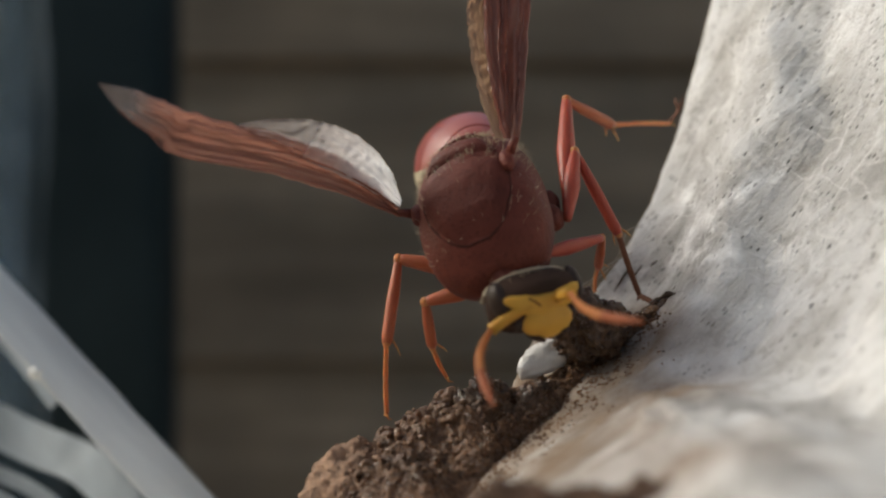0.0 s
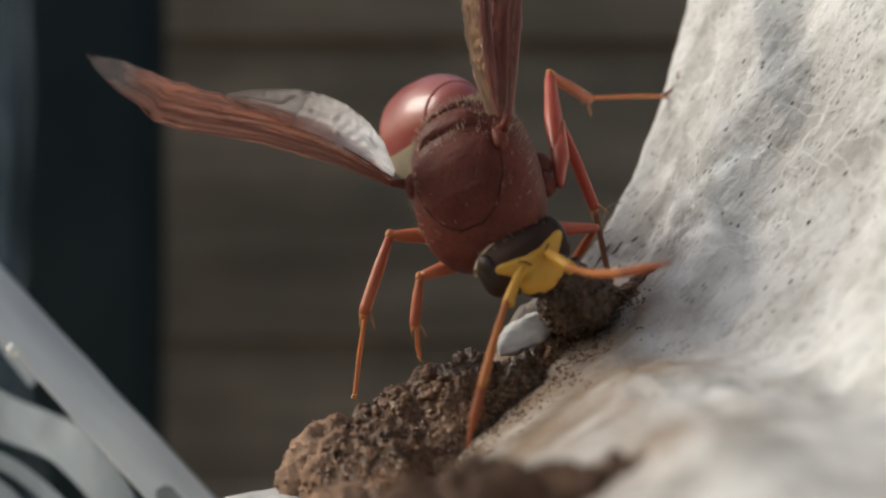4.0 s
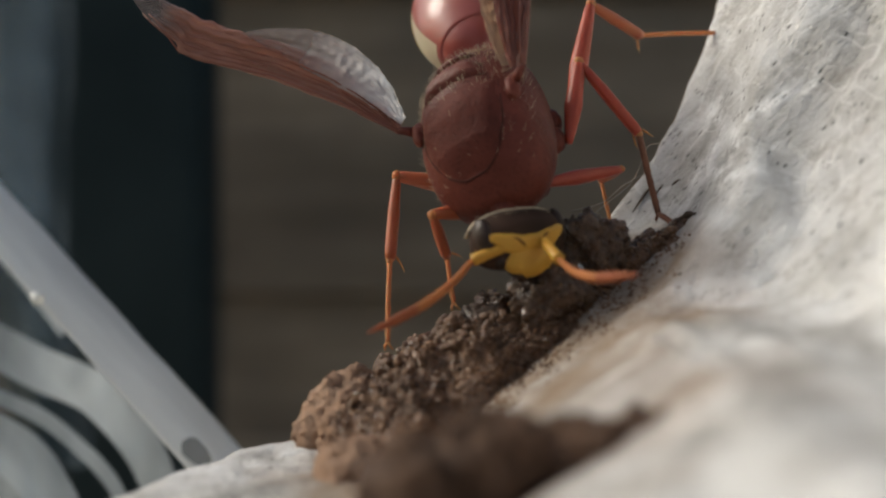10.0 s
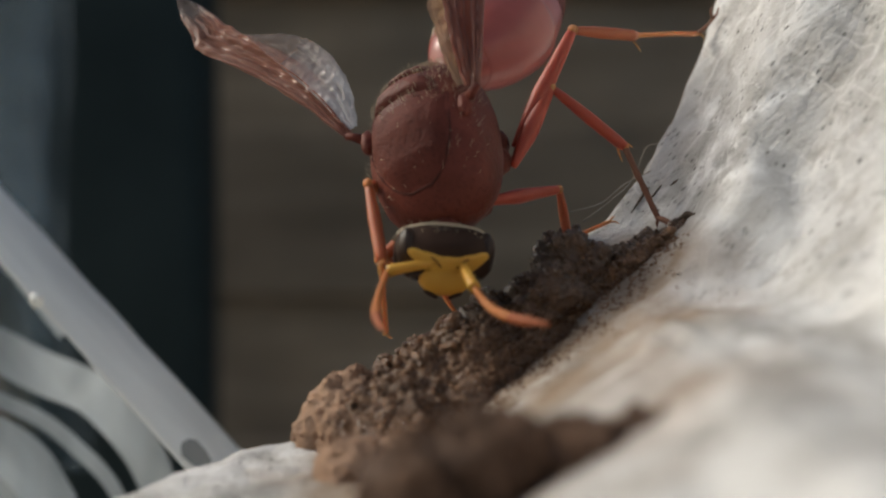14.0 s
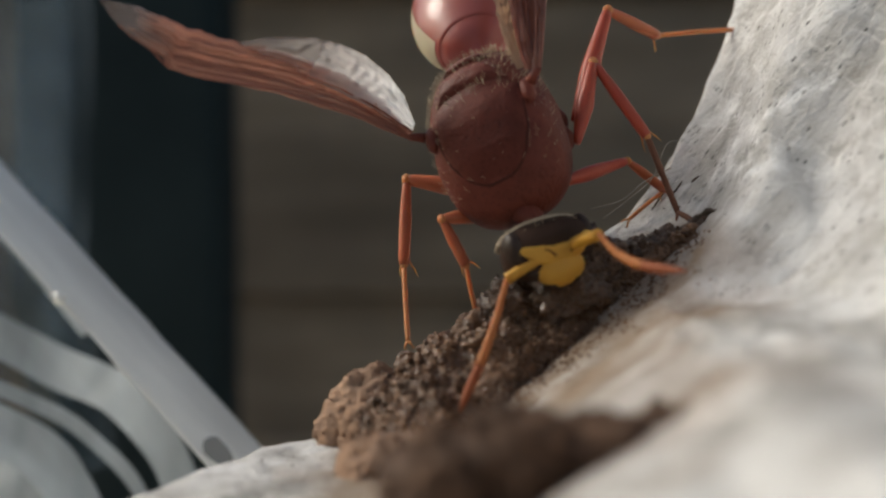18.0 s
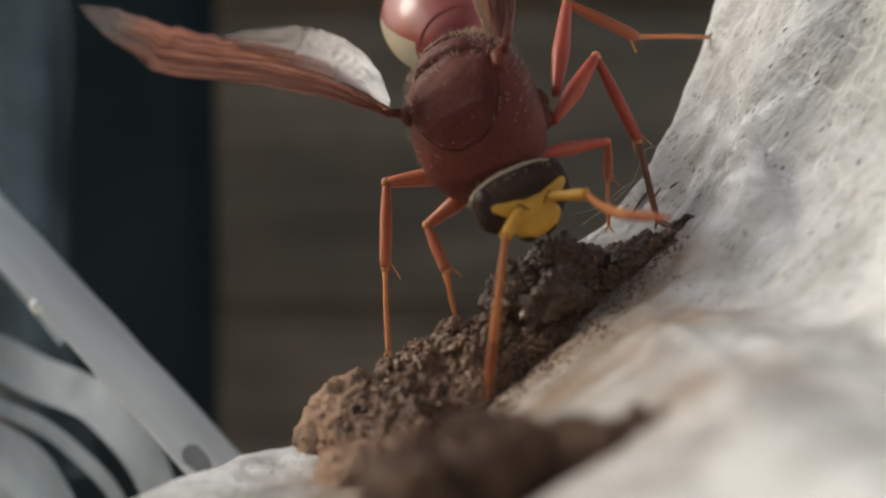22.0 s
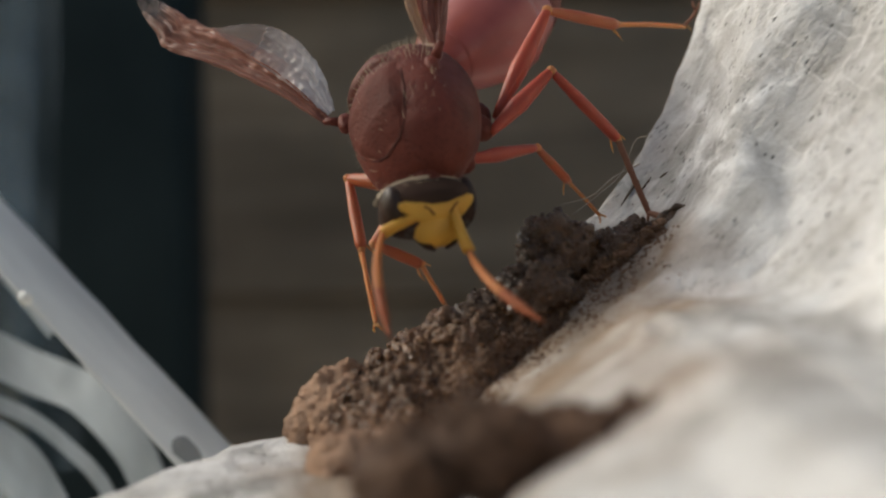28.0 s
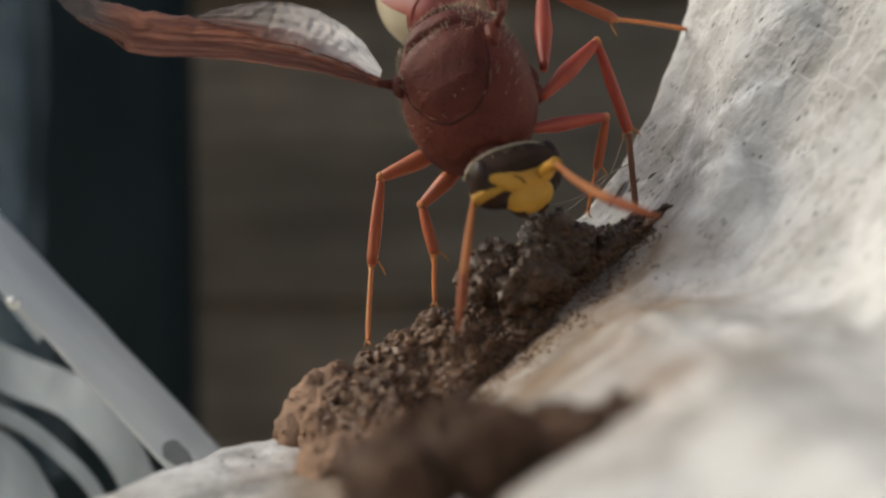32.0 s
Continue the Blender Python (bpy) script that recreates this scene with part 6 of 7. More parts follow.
        (31.5, (7.03, 0.92, -1.89), (7.71, -0.85, -1.72), (13.52, -0.68, 0.44)),
        (32, (6.54, 0.94, -1.29), (6.88, -0.88, -0.89), (12.87, -2.49, -1.05))]
    walk(ANT_R[0], [(t, limb(a, b)) for t, a, b, c in rows])
    walk(ANT_R[1], [(t, limb(b, c, (1, 0, 0.4))) for t, a, b, c in rows])
    rows = [
        (0, (6.04, 1.79, -2.06), (7.41, 2.72, -1.15), (12.68, 5.67, 0.25)),
        (0.5, (6.16, 2.21, -2.27), (7.35, 3.44, -1.47), (12.36, 6.17, 0.96)),
        (1, (6.1, 1.58, -1.71), (6.92, 3.27, -1.43), (12.32, 5.76, 0.31)),
        (1.5, (6.03, 1.57, -1.7), (7.12, 2.96, -1.02), (12.34, 6.05, 0.3)),
        (2, (6.12, 1.85, -2.06), (6.5, 3.65, -1.62), (11.7, 6.65, -0.04)),
        (2.5, (5.98, 1.6, -1.64), (7.42, 2.76, -1.23), (12.16, 6.51, 0.15)),
        (3, (5.98, 1.94, -2.07), (6.6, 3.58, -1.35), (11.38, 7.32, -0.08)),
        (3.5, (5, 2.2, -1.2), (6.75, 2.87, -0.88), (10.37, 7.55, 0.94)),
        (5.5, (6.01, 2.08, -1.56), (5.46, 3.9, -1.55), (8.98, 8.79, -0.11)),
        (6, (5.78, 2.03, -1.91), (7.45, 2.85, -1.51), (11.62, 7.41, -1.02)),
        (6.5, (6.36, 2.02, -2.59), (8.18, 2.08, -2.03), (12.45, 6.33, -0.58)),
        (7, (6.23, 1.43, -2.17), (7.46, 0.04, -2.59), (12.77, 2.27, -0.29)),
        (7.5, (6.14, 1.55, -2.27), (7.79, 1.99, -1.42), (11.5, 6.87, -0.49)),
        (8, (6.3, 1.09, -2.02), (8.19, 0.97, -1.86), (12.04, 5.55, -0.22)),
        (8.5, (5.25, 1.63, -1.25), (6.99, 0.91, -1.55), (9.85, 6.41, -1.29)),
        (9, (6.17, 1.4, -1.9), (7.8, 2.3, -1.49), (12.23, 6.03, 0.71)),
        (9.5, (5.91, 1.11, -1.63), (7.37, 1.94, -0.74), (11.29, 6.61, 0.37)),
        (10, (6.12, 1.27, -1.81), (7.83, 2.03, -1.47), (12.12, 5.88, 0.81)),
        (10.5, (6.14, 0.69, -1.3), (7.76, 0.67, -0.31), (11.86, 5.22, 0.69)),
        (11, (6.38, 1.53, -2), (8.05, 2.29, -1.51), (12.16, 6.21, 0.98)),
        (11.5, (5.99, 1.01, -1.63), (7.83, 0.63, -1.33), (11.34, 5.72, -0.85)),
        (12, (5.99, 1.29, -2.06), (7.87, 1.59, -2.1), (12.48, 5.54, -0.85)),
        (12.5, (5.48, 1.7, -1.71), (7.37, 1.57, -1.54), (11.45, 6.15, -0.66)),
        (13, (6.29, 0.73, -2.2), (8.02, 1.32, -1.68), (12.6, 5.5, -1.81)),
        (13.5, (5.96, 1.11, -1.56), (7.73, 1.02, -0.87), (9.71, 6.1, -3.8)),
        (14, (6.45, 0.56, -1.49), (8.19, 1.21, -1.14), (12.8, 4.88, 0.82)),
        (14.5, (5.59, 1.05, -1), (7.43, 1.53, -1.01), (12.01, 5.62, -0.16)),
        (16.5, (6.25, 1.17, -1.78), (7.94, 1.92, -1.35), (12.93, 5.55, -0.75)),
        (17, (6.19, 1.74, -1.93), (7.31, 3.27, -2.11), (11.68, 7.06, 0.11)),
        (17.5, (6.39, 1.89, -2.14), (7.55, 3.11, -1.25), (11.89, 6.87, 1.08)),
        (18, (6.5, 1.34, -1.78), (7.3, 2.76, -0.8), (12.21, 5.82, 1.43)),
        (18.5, (6.57, 1.81, -1.9), (7.49, 3.27, -1.1), (11.78, 6.9, 1.51)),
        (19, (6.22, 1.56, -1.47), (6.85, 3.09, -2.41), (10.31, 8.16, -1.56)),
        (19.5, (6.4, 1.75, -1.88), (7.86, 2.66, -1.06), (12.58, 6.1, 1.01)),
        (20, (6.45, 1.3, -1.8), (8.11, 1.65, -0.96), (12.89, 4.97, 1.2)),
        (20.5, (6.87, 1.12, -1.82), (7.88, 1.94, -0.43), (12.15, 6.19, 1.04)),
        (21, (6.39, 1.26, -1.28), (7.75, 2.35, -0.53), (12.59, 5.55, 1.65)),
        (21.5, (6.53, 1.71, -2.03), (8.02, 2.25, -0.98), (12.63, 5.78, 1.19)),
        (22, (6, 1.63, -1.8), (6.96, 3.26, -1.9), (12.07, 6.42, -0.34)),
        (22.5, (6.57, 1.58, -2.44), (8.3, 1.82, -1.7), (12.98, 5.64, -0.3)),
        (23, (6.38, 1.61, -1.77), (6.53, 3.37, -2.47), (11.71, 6.2, -0.56)),
        (23.5, (5.89, 1.44, -1.16), (7.55, 2.26, -0.77), (11.29, 7.02, 0.57)),
        (24, (6.27, 1.54, -1.62), (7.97, 1.96, -0.89), (12.3, 5.76, 1.4)),
        (24.5, (6.13, 1.33, -1.81), (7.98, 1.26, -1.38), (12.12, 5.66, 0.03)),
        (25, (5.61, 1.93, -1.93), (7.13, 3.08, -1.97), (11.97, 6.43, -0.04)),
        (25.5, (6.2, 1.23, -2.22), (7.94, 1.82, -1.77), (12.92, 5.45, -1.08)),
        (27.5, (6.79, 0.98, -3.3), (8.58, 1.61, -3.33), (14.23, 4.06, -2.63)),
        (28, (6.07, 0.69, -1.95), (7.59, 0.6, -3.08), (13.28, 2.96, -3.76)),
        (28.5, (6.3, 0.76, -2.26), (8.07, 1.4, -1.96), (13.76, 3.84, -1.82)),
        (29, (6.3, 0.78, -1.94), (8.01, 1.6, -1.98), (13.73, 3.97, -2.41)),
        (29.5, (6.15, 1.27, -2.21), (7.88, 1.9, -1.76), (13.28, 4.9, -1.22)),
        (30, (6.17, 1.19, -1.8), (7.51, 2.11, -2.78), (12.76, 5.34, -2.19)),
        (30.5, (6.45, 1.11, -2.35), (8.11, 1.9, -1.9), (13.35, 5.12, -1.09)),
        (31, (6.01, 1.61, -1.88), (7.16, 2.93, -1.13), (12.11, 6.39, 0.29)),
        (31.5, (6.58, 1.7, -2.51), (8.28, 1.66, -1.67), (13.01, 5.6, -0.97)),
        (32, (6.09, 1.74, -1.91), (7.28, 2.76, -0.84), (12.65, 5.87, -0.67))]
    walk(ANT_L[0], [(t, limb(a, b)) for t, a, b, c in rows])
    walk(ANT_L[1], [(t, limb(b, c, (1, 0, 0.4))) for t, a, b, c in rows])
    rows = [
        (0, (0.43, -4.39, -0.1), (3.34, -6.23, -1.61), (3.88, -8.32, -4.37)),
        (1, (0.49, -4.26, 0.07), (3.42, -6.27, -1.19), (4.24, -8.17, -4.02)),
        (2, (0.97, -4.37, 0.05), (3.86, -6.57, -0.94), (4.77, -8.83, -3.46)),
        (3, (1.22, -4.42, 0), (4.42, -6.29, -0.63), (5.88, -8.46, -2.96)),
        (5.5, (1.01, -4.78, -0.51), (4.1, -6.91, -0.85), (6.79, -8.6, -2.33)),
        (6, (1.9, -4.85, -0.78), (5.23, -6.21, -1.88), (8.2, -7.35, -3.36)),
        (7, (0.82, -4.38, 0.02), (3.97, -5.9, -1.39), (7.22, -6.62, -2.47)),
        (8, (0.98, -4.36, 0.05), (4.36, -5.6, -1.05), (7.63, -6.31, -2.11)),
        (9, (0.15, -4.51, -0.39), (3.41, -5.56, -1.96), (6.77, -6.2, -2.7)),
        (10, (0.75, -4.38, 0), (4.15, -5.57, -1.12), (7.26, -6.6, -2.37)),
        (11, (0.45, -4.67, -0.48), (3.9, -5.56, -1.7), (7.27, -6.08, -2.5)),
        (12, (-0.36, -4.74, -1.37), (3.09, -5.07, -2.84), (6.51, -5.06, -3.61)),
        (13, (-0.62, -4.32, -0.77), (2.64, -4.59, -2.64), (5.95, -4.52, -3.77)),
        (14, (2.54, -2.51, 0.81), (6.19, -2.3, -0.12), (7, -3.78, -3.18)),
        (16.5, (-0.34, -4.82, -1.64), (3.02, -5.11, -3.31), (6.43, -5.34, -4.09)),
        (17, (0.67, -4.32, 0.05), (4, -5.55, -1.23), (7.12, -6.4, -2.58)),
        (18, (0.11, -4.57, -0.51), (3.3, -6.05, -1.84), (6.7, -6.72, -2.37)),
        (19, (0.23, -4.91, -1.11), (3.69, -5.8, -2.3), (6.89, -6.68, -3.43)),
        (20, (0.43, -4.44, -0.15), (3.9, -5.75, -0.83), (6.54, -7.28, -2.56)),
        (21, (0.54, -4.97, -1.04), (3.92, -6.24, -2.1), (7.2, -7.14, -2.92)),
        (22, (1.16, -4.86, -0.63), (4.25, -6.3, -2.23), (7.12, -7.52, -3.83)),
        (23, (1.01, -4.65, -0.3), (3.64, -7.15, -1.29), (6.79, -8.37, -2.21)),
        (24, (0.73, -5.02, -1.09), (3.95, -6.53, -2.31), (7.34, -7.35, -2.65)),
        (25, (0.72, -5.1, -1.34), (4, -5.87, -3.03), (7.35, -6.34, -3.96)),
        (28, (-0.82, -4.46, -1.45), (2.57, -4.81, -3.04), (5.52, -5.35, -4.85)),
        (28.5, (-0.69, -4.57, -1.46), (2.62, -4.69, -3.26), (5.83, -4.92, -4.65)),
        (29, (-0.68, -4.53, -1.34), (2.61, -4.73, -3.15), (6.02, -4.4, -3.9)),
        (30, (-0.44, -4.7, -1.4), (2.64, -5.46, -3.44), (5.96, -5.78, -4.5)),
        (31, (0.79, -5.07, -1.22), (4.05, -6.24, -2.69), (7.42, -6.79, -3.47)),
        (32, (1.84, -5.09, -1.4), (4.48, -7.02, -3.26), (7.72, -8.03, -4.11))]
    walk(MID_R[0], [(t, limb((1.2, -1.9, -2.2), a)) for t, a, b, c in rows])
    walk(MID_R[1], [(t, limb(a, b)) for t, a, b, c in rows])
    walk(MID_R[2], [(t, limb(b, c)) for t, a, b, c in rows])
    rows = [
        (0, (3.03, -3.74, -1), (3.51, -4.72, -2.83), (3.35, -5.3, -4.67)),
        (1, (3, -3.63, -0.75), (3.84, -4.52, -2.5), (3.71, -5.1, -4.34)),
        (2, (3.34, -3.62, -0.76), (4.2, -4.96, -2.17), (4.13, -5.77, -3.93)),
        (3, (3.62, -3.53, -0.71), (5.25, -4.42, -1.78), (4.99, -5.37, -3.44)),
        (5.5, (3.53, -3.73, -1.16), (5.37, -4.73, -1.58), (6.29, -5.6, -3.04)),
        (6, (4.31, -3.55, -1.78), (6.22, -3.73, -2.71), (7.37, -4.43, -4.1)),
        (7, (4.09, -2.71, 0.04), (4.81, -3.24, -1.9), (6.28, -3.66, -3.08)),
        (8, (4.08, -2.41, 0.24), (4.64, -3.17, -1.67), (6.28, -3.39, -2.67)),
        (9, (4.34, -2.17, 0.22), (4.48, -2.81, -1.81), (5.94, -3.2, -3.02)),
        (10, (4.11, -2.6, 0.11), (4.68, -3.2, -1.85), (6.27, -3.6, -2.87)),
        (11, (4.28, -2.1, 0.29), (5.01, -2.67, -1.64), (6.37, -3.1, -2.94)),
        (12, (4.33, -3.45, -1.27), (4.94, -2.24, -2.91), (6.29, -2.16, -4.29)),
        (13, (4.24, -3.5, -1.27), (4.24, -1.97, -2.76), (5.23, -1.63, -4.38)),
        (14, (4.75, -3.17, -1.35), (4.98, -1.59, -2.77), (6.35, -1.05, -4.02)),
        (16.5, (4.31, -3.53, -1.6), (5.18, -2.44, -3.21), (6.54, -2.38, -4.59)),
        (17, (4.16, -2.75, -0.03), (4.83, -3.19, -2.01), (6.3, -3.45, -3.24)),
        (18, (3.48, -3.19, -0.16), (5.11, -3.14, -1.53), (6.31, -3.71, -2.94)),
        (19, (4.3, -3.13, -0.55), (5.39, -3.27, -2.39), (6.52, -3.67, -3.9)),
        (20, (3.17, -3.52, -0.54), (4.94, -3.5, -1.72), (6.04, -4.21, -3.15)),
        (21, (3.77, -3.64, -1.08), (5.36, -3.58, -2.5), (6.94, -4.12, -3.48)),
        (22, (3.87, -3.73, -1.66), (5.66, -3.74, -2.83), (6.51, -4.48, -4.41)),
        (23, (3.42, -3.72, -1.06), (4.74, -4.87, -2.28), (6.46, -5.38, -3.01)),
        (24, (3.63, -3.78, -1.45), (5.24, -4.04, -2.83), (7.1, -4.36, -3.24)),
        (25, (2.73, -3.73, -2.79), (4.66, -3.31, -3.58), (6.39, -3.41, -4.45)),
        (28, (4.12, -3.59, -2.39), (4.61, -2.43, -4.12), (5.51, -2.47, -5.83)),
        (28.5, (4.33, -3.52, -2.2), (4.62, -2.09, -3.75), (5.61, -1.95, -5.41)),
        (29, (4.65, -3.32, -1.76), (4.63, -1.76, -3.22), (5.73, -1.44, -4.78)),
        (30, (4.15, -3.63, -1.98), (4.89, -2.71, -3.76), (5.98, -2.85, -5.35)),
        (31, (4.8, -2.91, -0.88), (5.27, -3.48, -2.88), (6.75, -3.82, -4.07)),
        (32, (4.06, -3.67, -2.04), (5.69, -4.05, -3.37), (7.01, -4.9, -4.49))]
    walk(FORE_R[0], [(t, limb((3.0, -1.2, -1.9), a)) for t, a, b, c in rows])
    walk(FORE_R[1], [(t, limb(a, b)) for t, a, b, c in rows])
    walk(FORE_R[2], [(t, limb(b, c)) for t, a, b, c in rows])
    rows = [
        (0, (-6.5, 4.25, -1.67), (-7.91, 5.03, -4.97), (-10.16, 6.64, -7.73)),
        (1, (-6.46, 4.31, -2.33), (-7.67, 5.27, -5.65), (-9.73, 6.74, -8.64)),
        (2, (-6.86, 3.13, -2.58), (-7.84, 3.81, -6.04), (-9.9, 5.24, -9.04)),
        (3, (-6.86, 2.68, -3.05), (-7.88, 3.06, -6.55), (-9.78, 4.29, -9.74)),
        (5.5, (-6.65, 3.43, -3.23), (-6.89, 4.54, -6.72), (-6.92, 7.44, -9.34)),
        (6, (-6.74, 3.18, -3.14), (-6.07, 4.92, -6.3), (-7.29, 6.91, -9.44)),
        (7, (-6.15, 4.88, -1.88), (-6.93, 5.62, -5.38), (-8.27, 8.01, -8.18)),
        (8, (-6.25, 4.7, -2.22), (-7.02, 5.33, -5.75), (-8.36, 7.54, -8.69)),
        (9, (-5.67, 5.41, -1.06), (-6.6, 6.56, -4.42), (-8.2, 8.69, -7.29)),
        (10, (-6.05, 5.03, -1.75), (-6.8, 5.9, -5.23), (-8.05, 8.36, -8)),
        (11, (-5.92, 5.2, -1.95), (-6.73, 6.1, -5.41), (-8.15, 8.34, -8.28)),
        (12, (-5.49, 5.62, -1.12), (-7.02, 6.67, -4.29), (-9.06, 8.57, -7.04)),
        (13, (-5.17, 5.77, -0.55), (-7.41, 7.11, -3.13), (-9.98, 8.71, -5.61)),
        (14, (-4.54, 6.41, -1.12), (-5.93, 8.52, -3.77), (-7.97, 10.47, -6.49)),
        (16.5, (-4.77, 6.11, -0.55), (-5.84, 7.84, -3.6), (-7.55, 9.99, -6.38)),
        (17, (-5.87, 5.26, -1.72), (-6.86, 6.22, -5.12), (-8.22, 8.56, -7.94)),
        (18, (-5.37, 5.8, -2.35), (-5.96, 7.02, -5.76), (-6.72, 9.86, -8.34)),
        (19, (-5.53, 5.61, -2.54), (-6.03, 6.96, -5.91), (-6.68, 9.75, -8.57)),
        (20, (-5.48, 5.72, -1.83), (-5.99, 6.93, -5.26), (-7.13, 9.5, -7.98)),
        (21, (-5.54, 5.39, -3.27), (-5.39, 7.01, -6.56), (-5.63, 10.04, -9.03)),
        (22, (-6.3, 4.6, -2.38), (-5.51, 6.43, -5.46), (-7.01, 8.61, -8.34)),
        (23, (-6.55, 4.07, -2.49), (-6.25, 5.48, -5.86), (-7, 8.11, -8.66)),
        (24, (-5.79, 5.22, -2.93), (-5.24, 6.49, -6.32), (-5.83, 9.22, -9.06)),
        (25, (-6.27, 4.69, -2.1), (-6.47, 6.19, -5.44), (-8.02, 8.16, -8.44)),
        (28, (-4.56, 6.45, -1.59), (-5.61, 8.44, -4.49), (-7.74, 10.35, -7.16)),
        (28.5, (-4.44, 6.53, -1.59), (-5.72, 8.64, -4.3), (-7.82, 10.62, -6.95)),
        (29, (-4.59, 6.41, -2.48), (-5.65, 8.38, -5.38), (-7.78, 10.24, -8.08)),
        (30, (-5.17, 6.01, -1.9), (-5.67, 8.03, -4.91), (-7.39, 10.07, -7.78)),
        (31, (-6.29, 4.62, -2.36), (-6.7, 6.11, -5.69), (-7.3, 8.46, -8.76)),
        (32, (-6.65, 3.8, -2.59), (-5.28, 6.03, -5.16), (-6.51, 8.15, -8.21))]
    walk(REAR_LEG[0], [(t, limb(from_hip((-0.3, 2.7, -2.6), a, 5.8), a)) for t, a, b, c in rows])
    walk(REAR_LEG[1], [(t, limb(a, b)) for t, a, b, c in rows])
    walk(REAR_LEG[2], [(t, limb(b, c)) for t, a, b, c in rows])
    rows = [
        (0, (-3.05, 3.85, -2.2), (-0.68, 3.64, -5.6), (-0.47, 2.69, -8.97)),
        (1, (-3.11, 3.7, -2.33), (-0.43, 3.57, -5.49), (0.14, 2.86, -8.88)),
        (2, (-3.29, 2.99, -2.68), (-0.7, 2.8, -5.91), (0.21, 1.64, -9.1)),
        (3, (-3.26, 2.86, -3), (-0.31, 2.63, -5.91), (0.77, 1.49, -9.05)),
        (5.5, (-2.84, 3.88, -3.26), (0.25, 3.3, -5.97), (3.45, 2.68, -7.26)),
        (6, (-2.63, 4.08, -3.55), (0.35, 3.95, -6.43), (3.26, 3.39, -8.31)),
        (7, (-3, 3.96, -1.98), (0.13, 4.9, -4.52), (2.4, 4.27, -7.13)),
        (8, (-3.19, 3.49, -2.37), (-0.28, 4.68, -5.07), (2.47, 4.23, -7.2)),
        (9, (-2.86, 4.15, -1.4), (0.21, 5.33, -3.93), (2.34, 4.94, -6.69)),
        (10, (-3, 3.96, -1.95), (0.1, 5.12, -4.44), (2.62, 4.46, -6.8)),
        (11, (-3, 3.95, -2.25), (0.35, 5.25, -4.31), (2.6, 4.84, -6.97)),
        (12, (-2.71, 4.46, -1.74), (0.13, 6.18, -4.23), (1.58, 5.78, -7.4)),
        (13, (-2.74, 4.36, -1.47), (0.11, 6.48, -3.62), (0.22, 6.18, -7.11)),
        (14, (-2.41, 4.87, -1.92), (-0.66, 6.86, -5.1), (2.33, 7.35, -6.88)),
        (16.5, (-1.13, 5.79, -1.02), (0.12, 6.46, -4.92), (2.71, 6.17, -7.27)),
        (17, (-2.87, 4.21, -2.11), (-0.4, 4.84, -5.38), (2.54, 4.55, -7.28)),
        (18, (-2.72, 4.45, -2.22), (0.87, 5.22, -4.14), (3.48, 4.94, -6.47)),
        (19, (-2.29, 4.95, -2.6), (1.08, 5.22, -5.01), (3.64, 4.95, -7.4)),
        (20, (-2.76, 4.4, -1.94), (0.25, 4.8, -4.76), (3.14, 4.42, -6.72)),
        (21, (-2.08, 5.03, -3.07), (1.16, 4.89, -5.65), (4.4, 4.67, -6.97)),
        (22, (-2.18, 4.98, -2.91), (0.77, 4.83, -5.82), (3.27, 3.94, -8.11)),
        (23, (-2.77, 4.25, -2.78), (0.51, 4.01, -5.31), (3.27, 2.9, -7.17)),
        (24, (-2.33, 4.69, -3.25), (1.27, 5.05, -5.28), (4.28, 4.29, -6.91)),
        (25, (-2.29, 4.89, -2.81), (-0.1, 5.21, -6.31), (2.7, 4.61, -8.33)),
        (28, (-1.59, 5.54, -2.79), (-0.37, 6.29, -6.68), (1.94, 5.89, -9.29)),
        (28.5, (-1.96, 5.26, -2.71), (-0.5, 6.55, -6.37), (2.01, 6.42, -8.81)),
        (29, (-2.02, 5.08, -3.12), (-0.47, 6.37, -6.73), (2.21, 6.62, -8.98)),
        (30, (-1.41, 5.65, -2.87), (0, 5.92, -6.76), (2.64, 5.51, -9.03)),
        (31, (-2.3, 4.81, -3.04), (0.38, 4.8, -6.2), (3.3, 4.31, -8.08)),
        (32, (-1.78, 5.24, -3.27), (0.96, 4.67, -6.32), (3.84, 3.54, -7.99))]
    walk(MID_L[0], [(t, limb(from_hip((0.6, 2.68, -2.6), a, 4.0), a)) for t, a, b, c in rows])
    walk(MID_L[1], [(t, limb(a, b)) for t, a, b, c in rows])
    walk(MID_L[2], [(t, limb(b, c)) for t, a, b, c in rows])
    # the end of this foot clings to one spot of the rock
    walk(MID_L_TIP, [(t, limb(c, planted[t])) for t, a, b, c in rows])
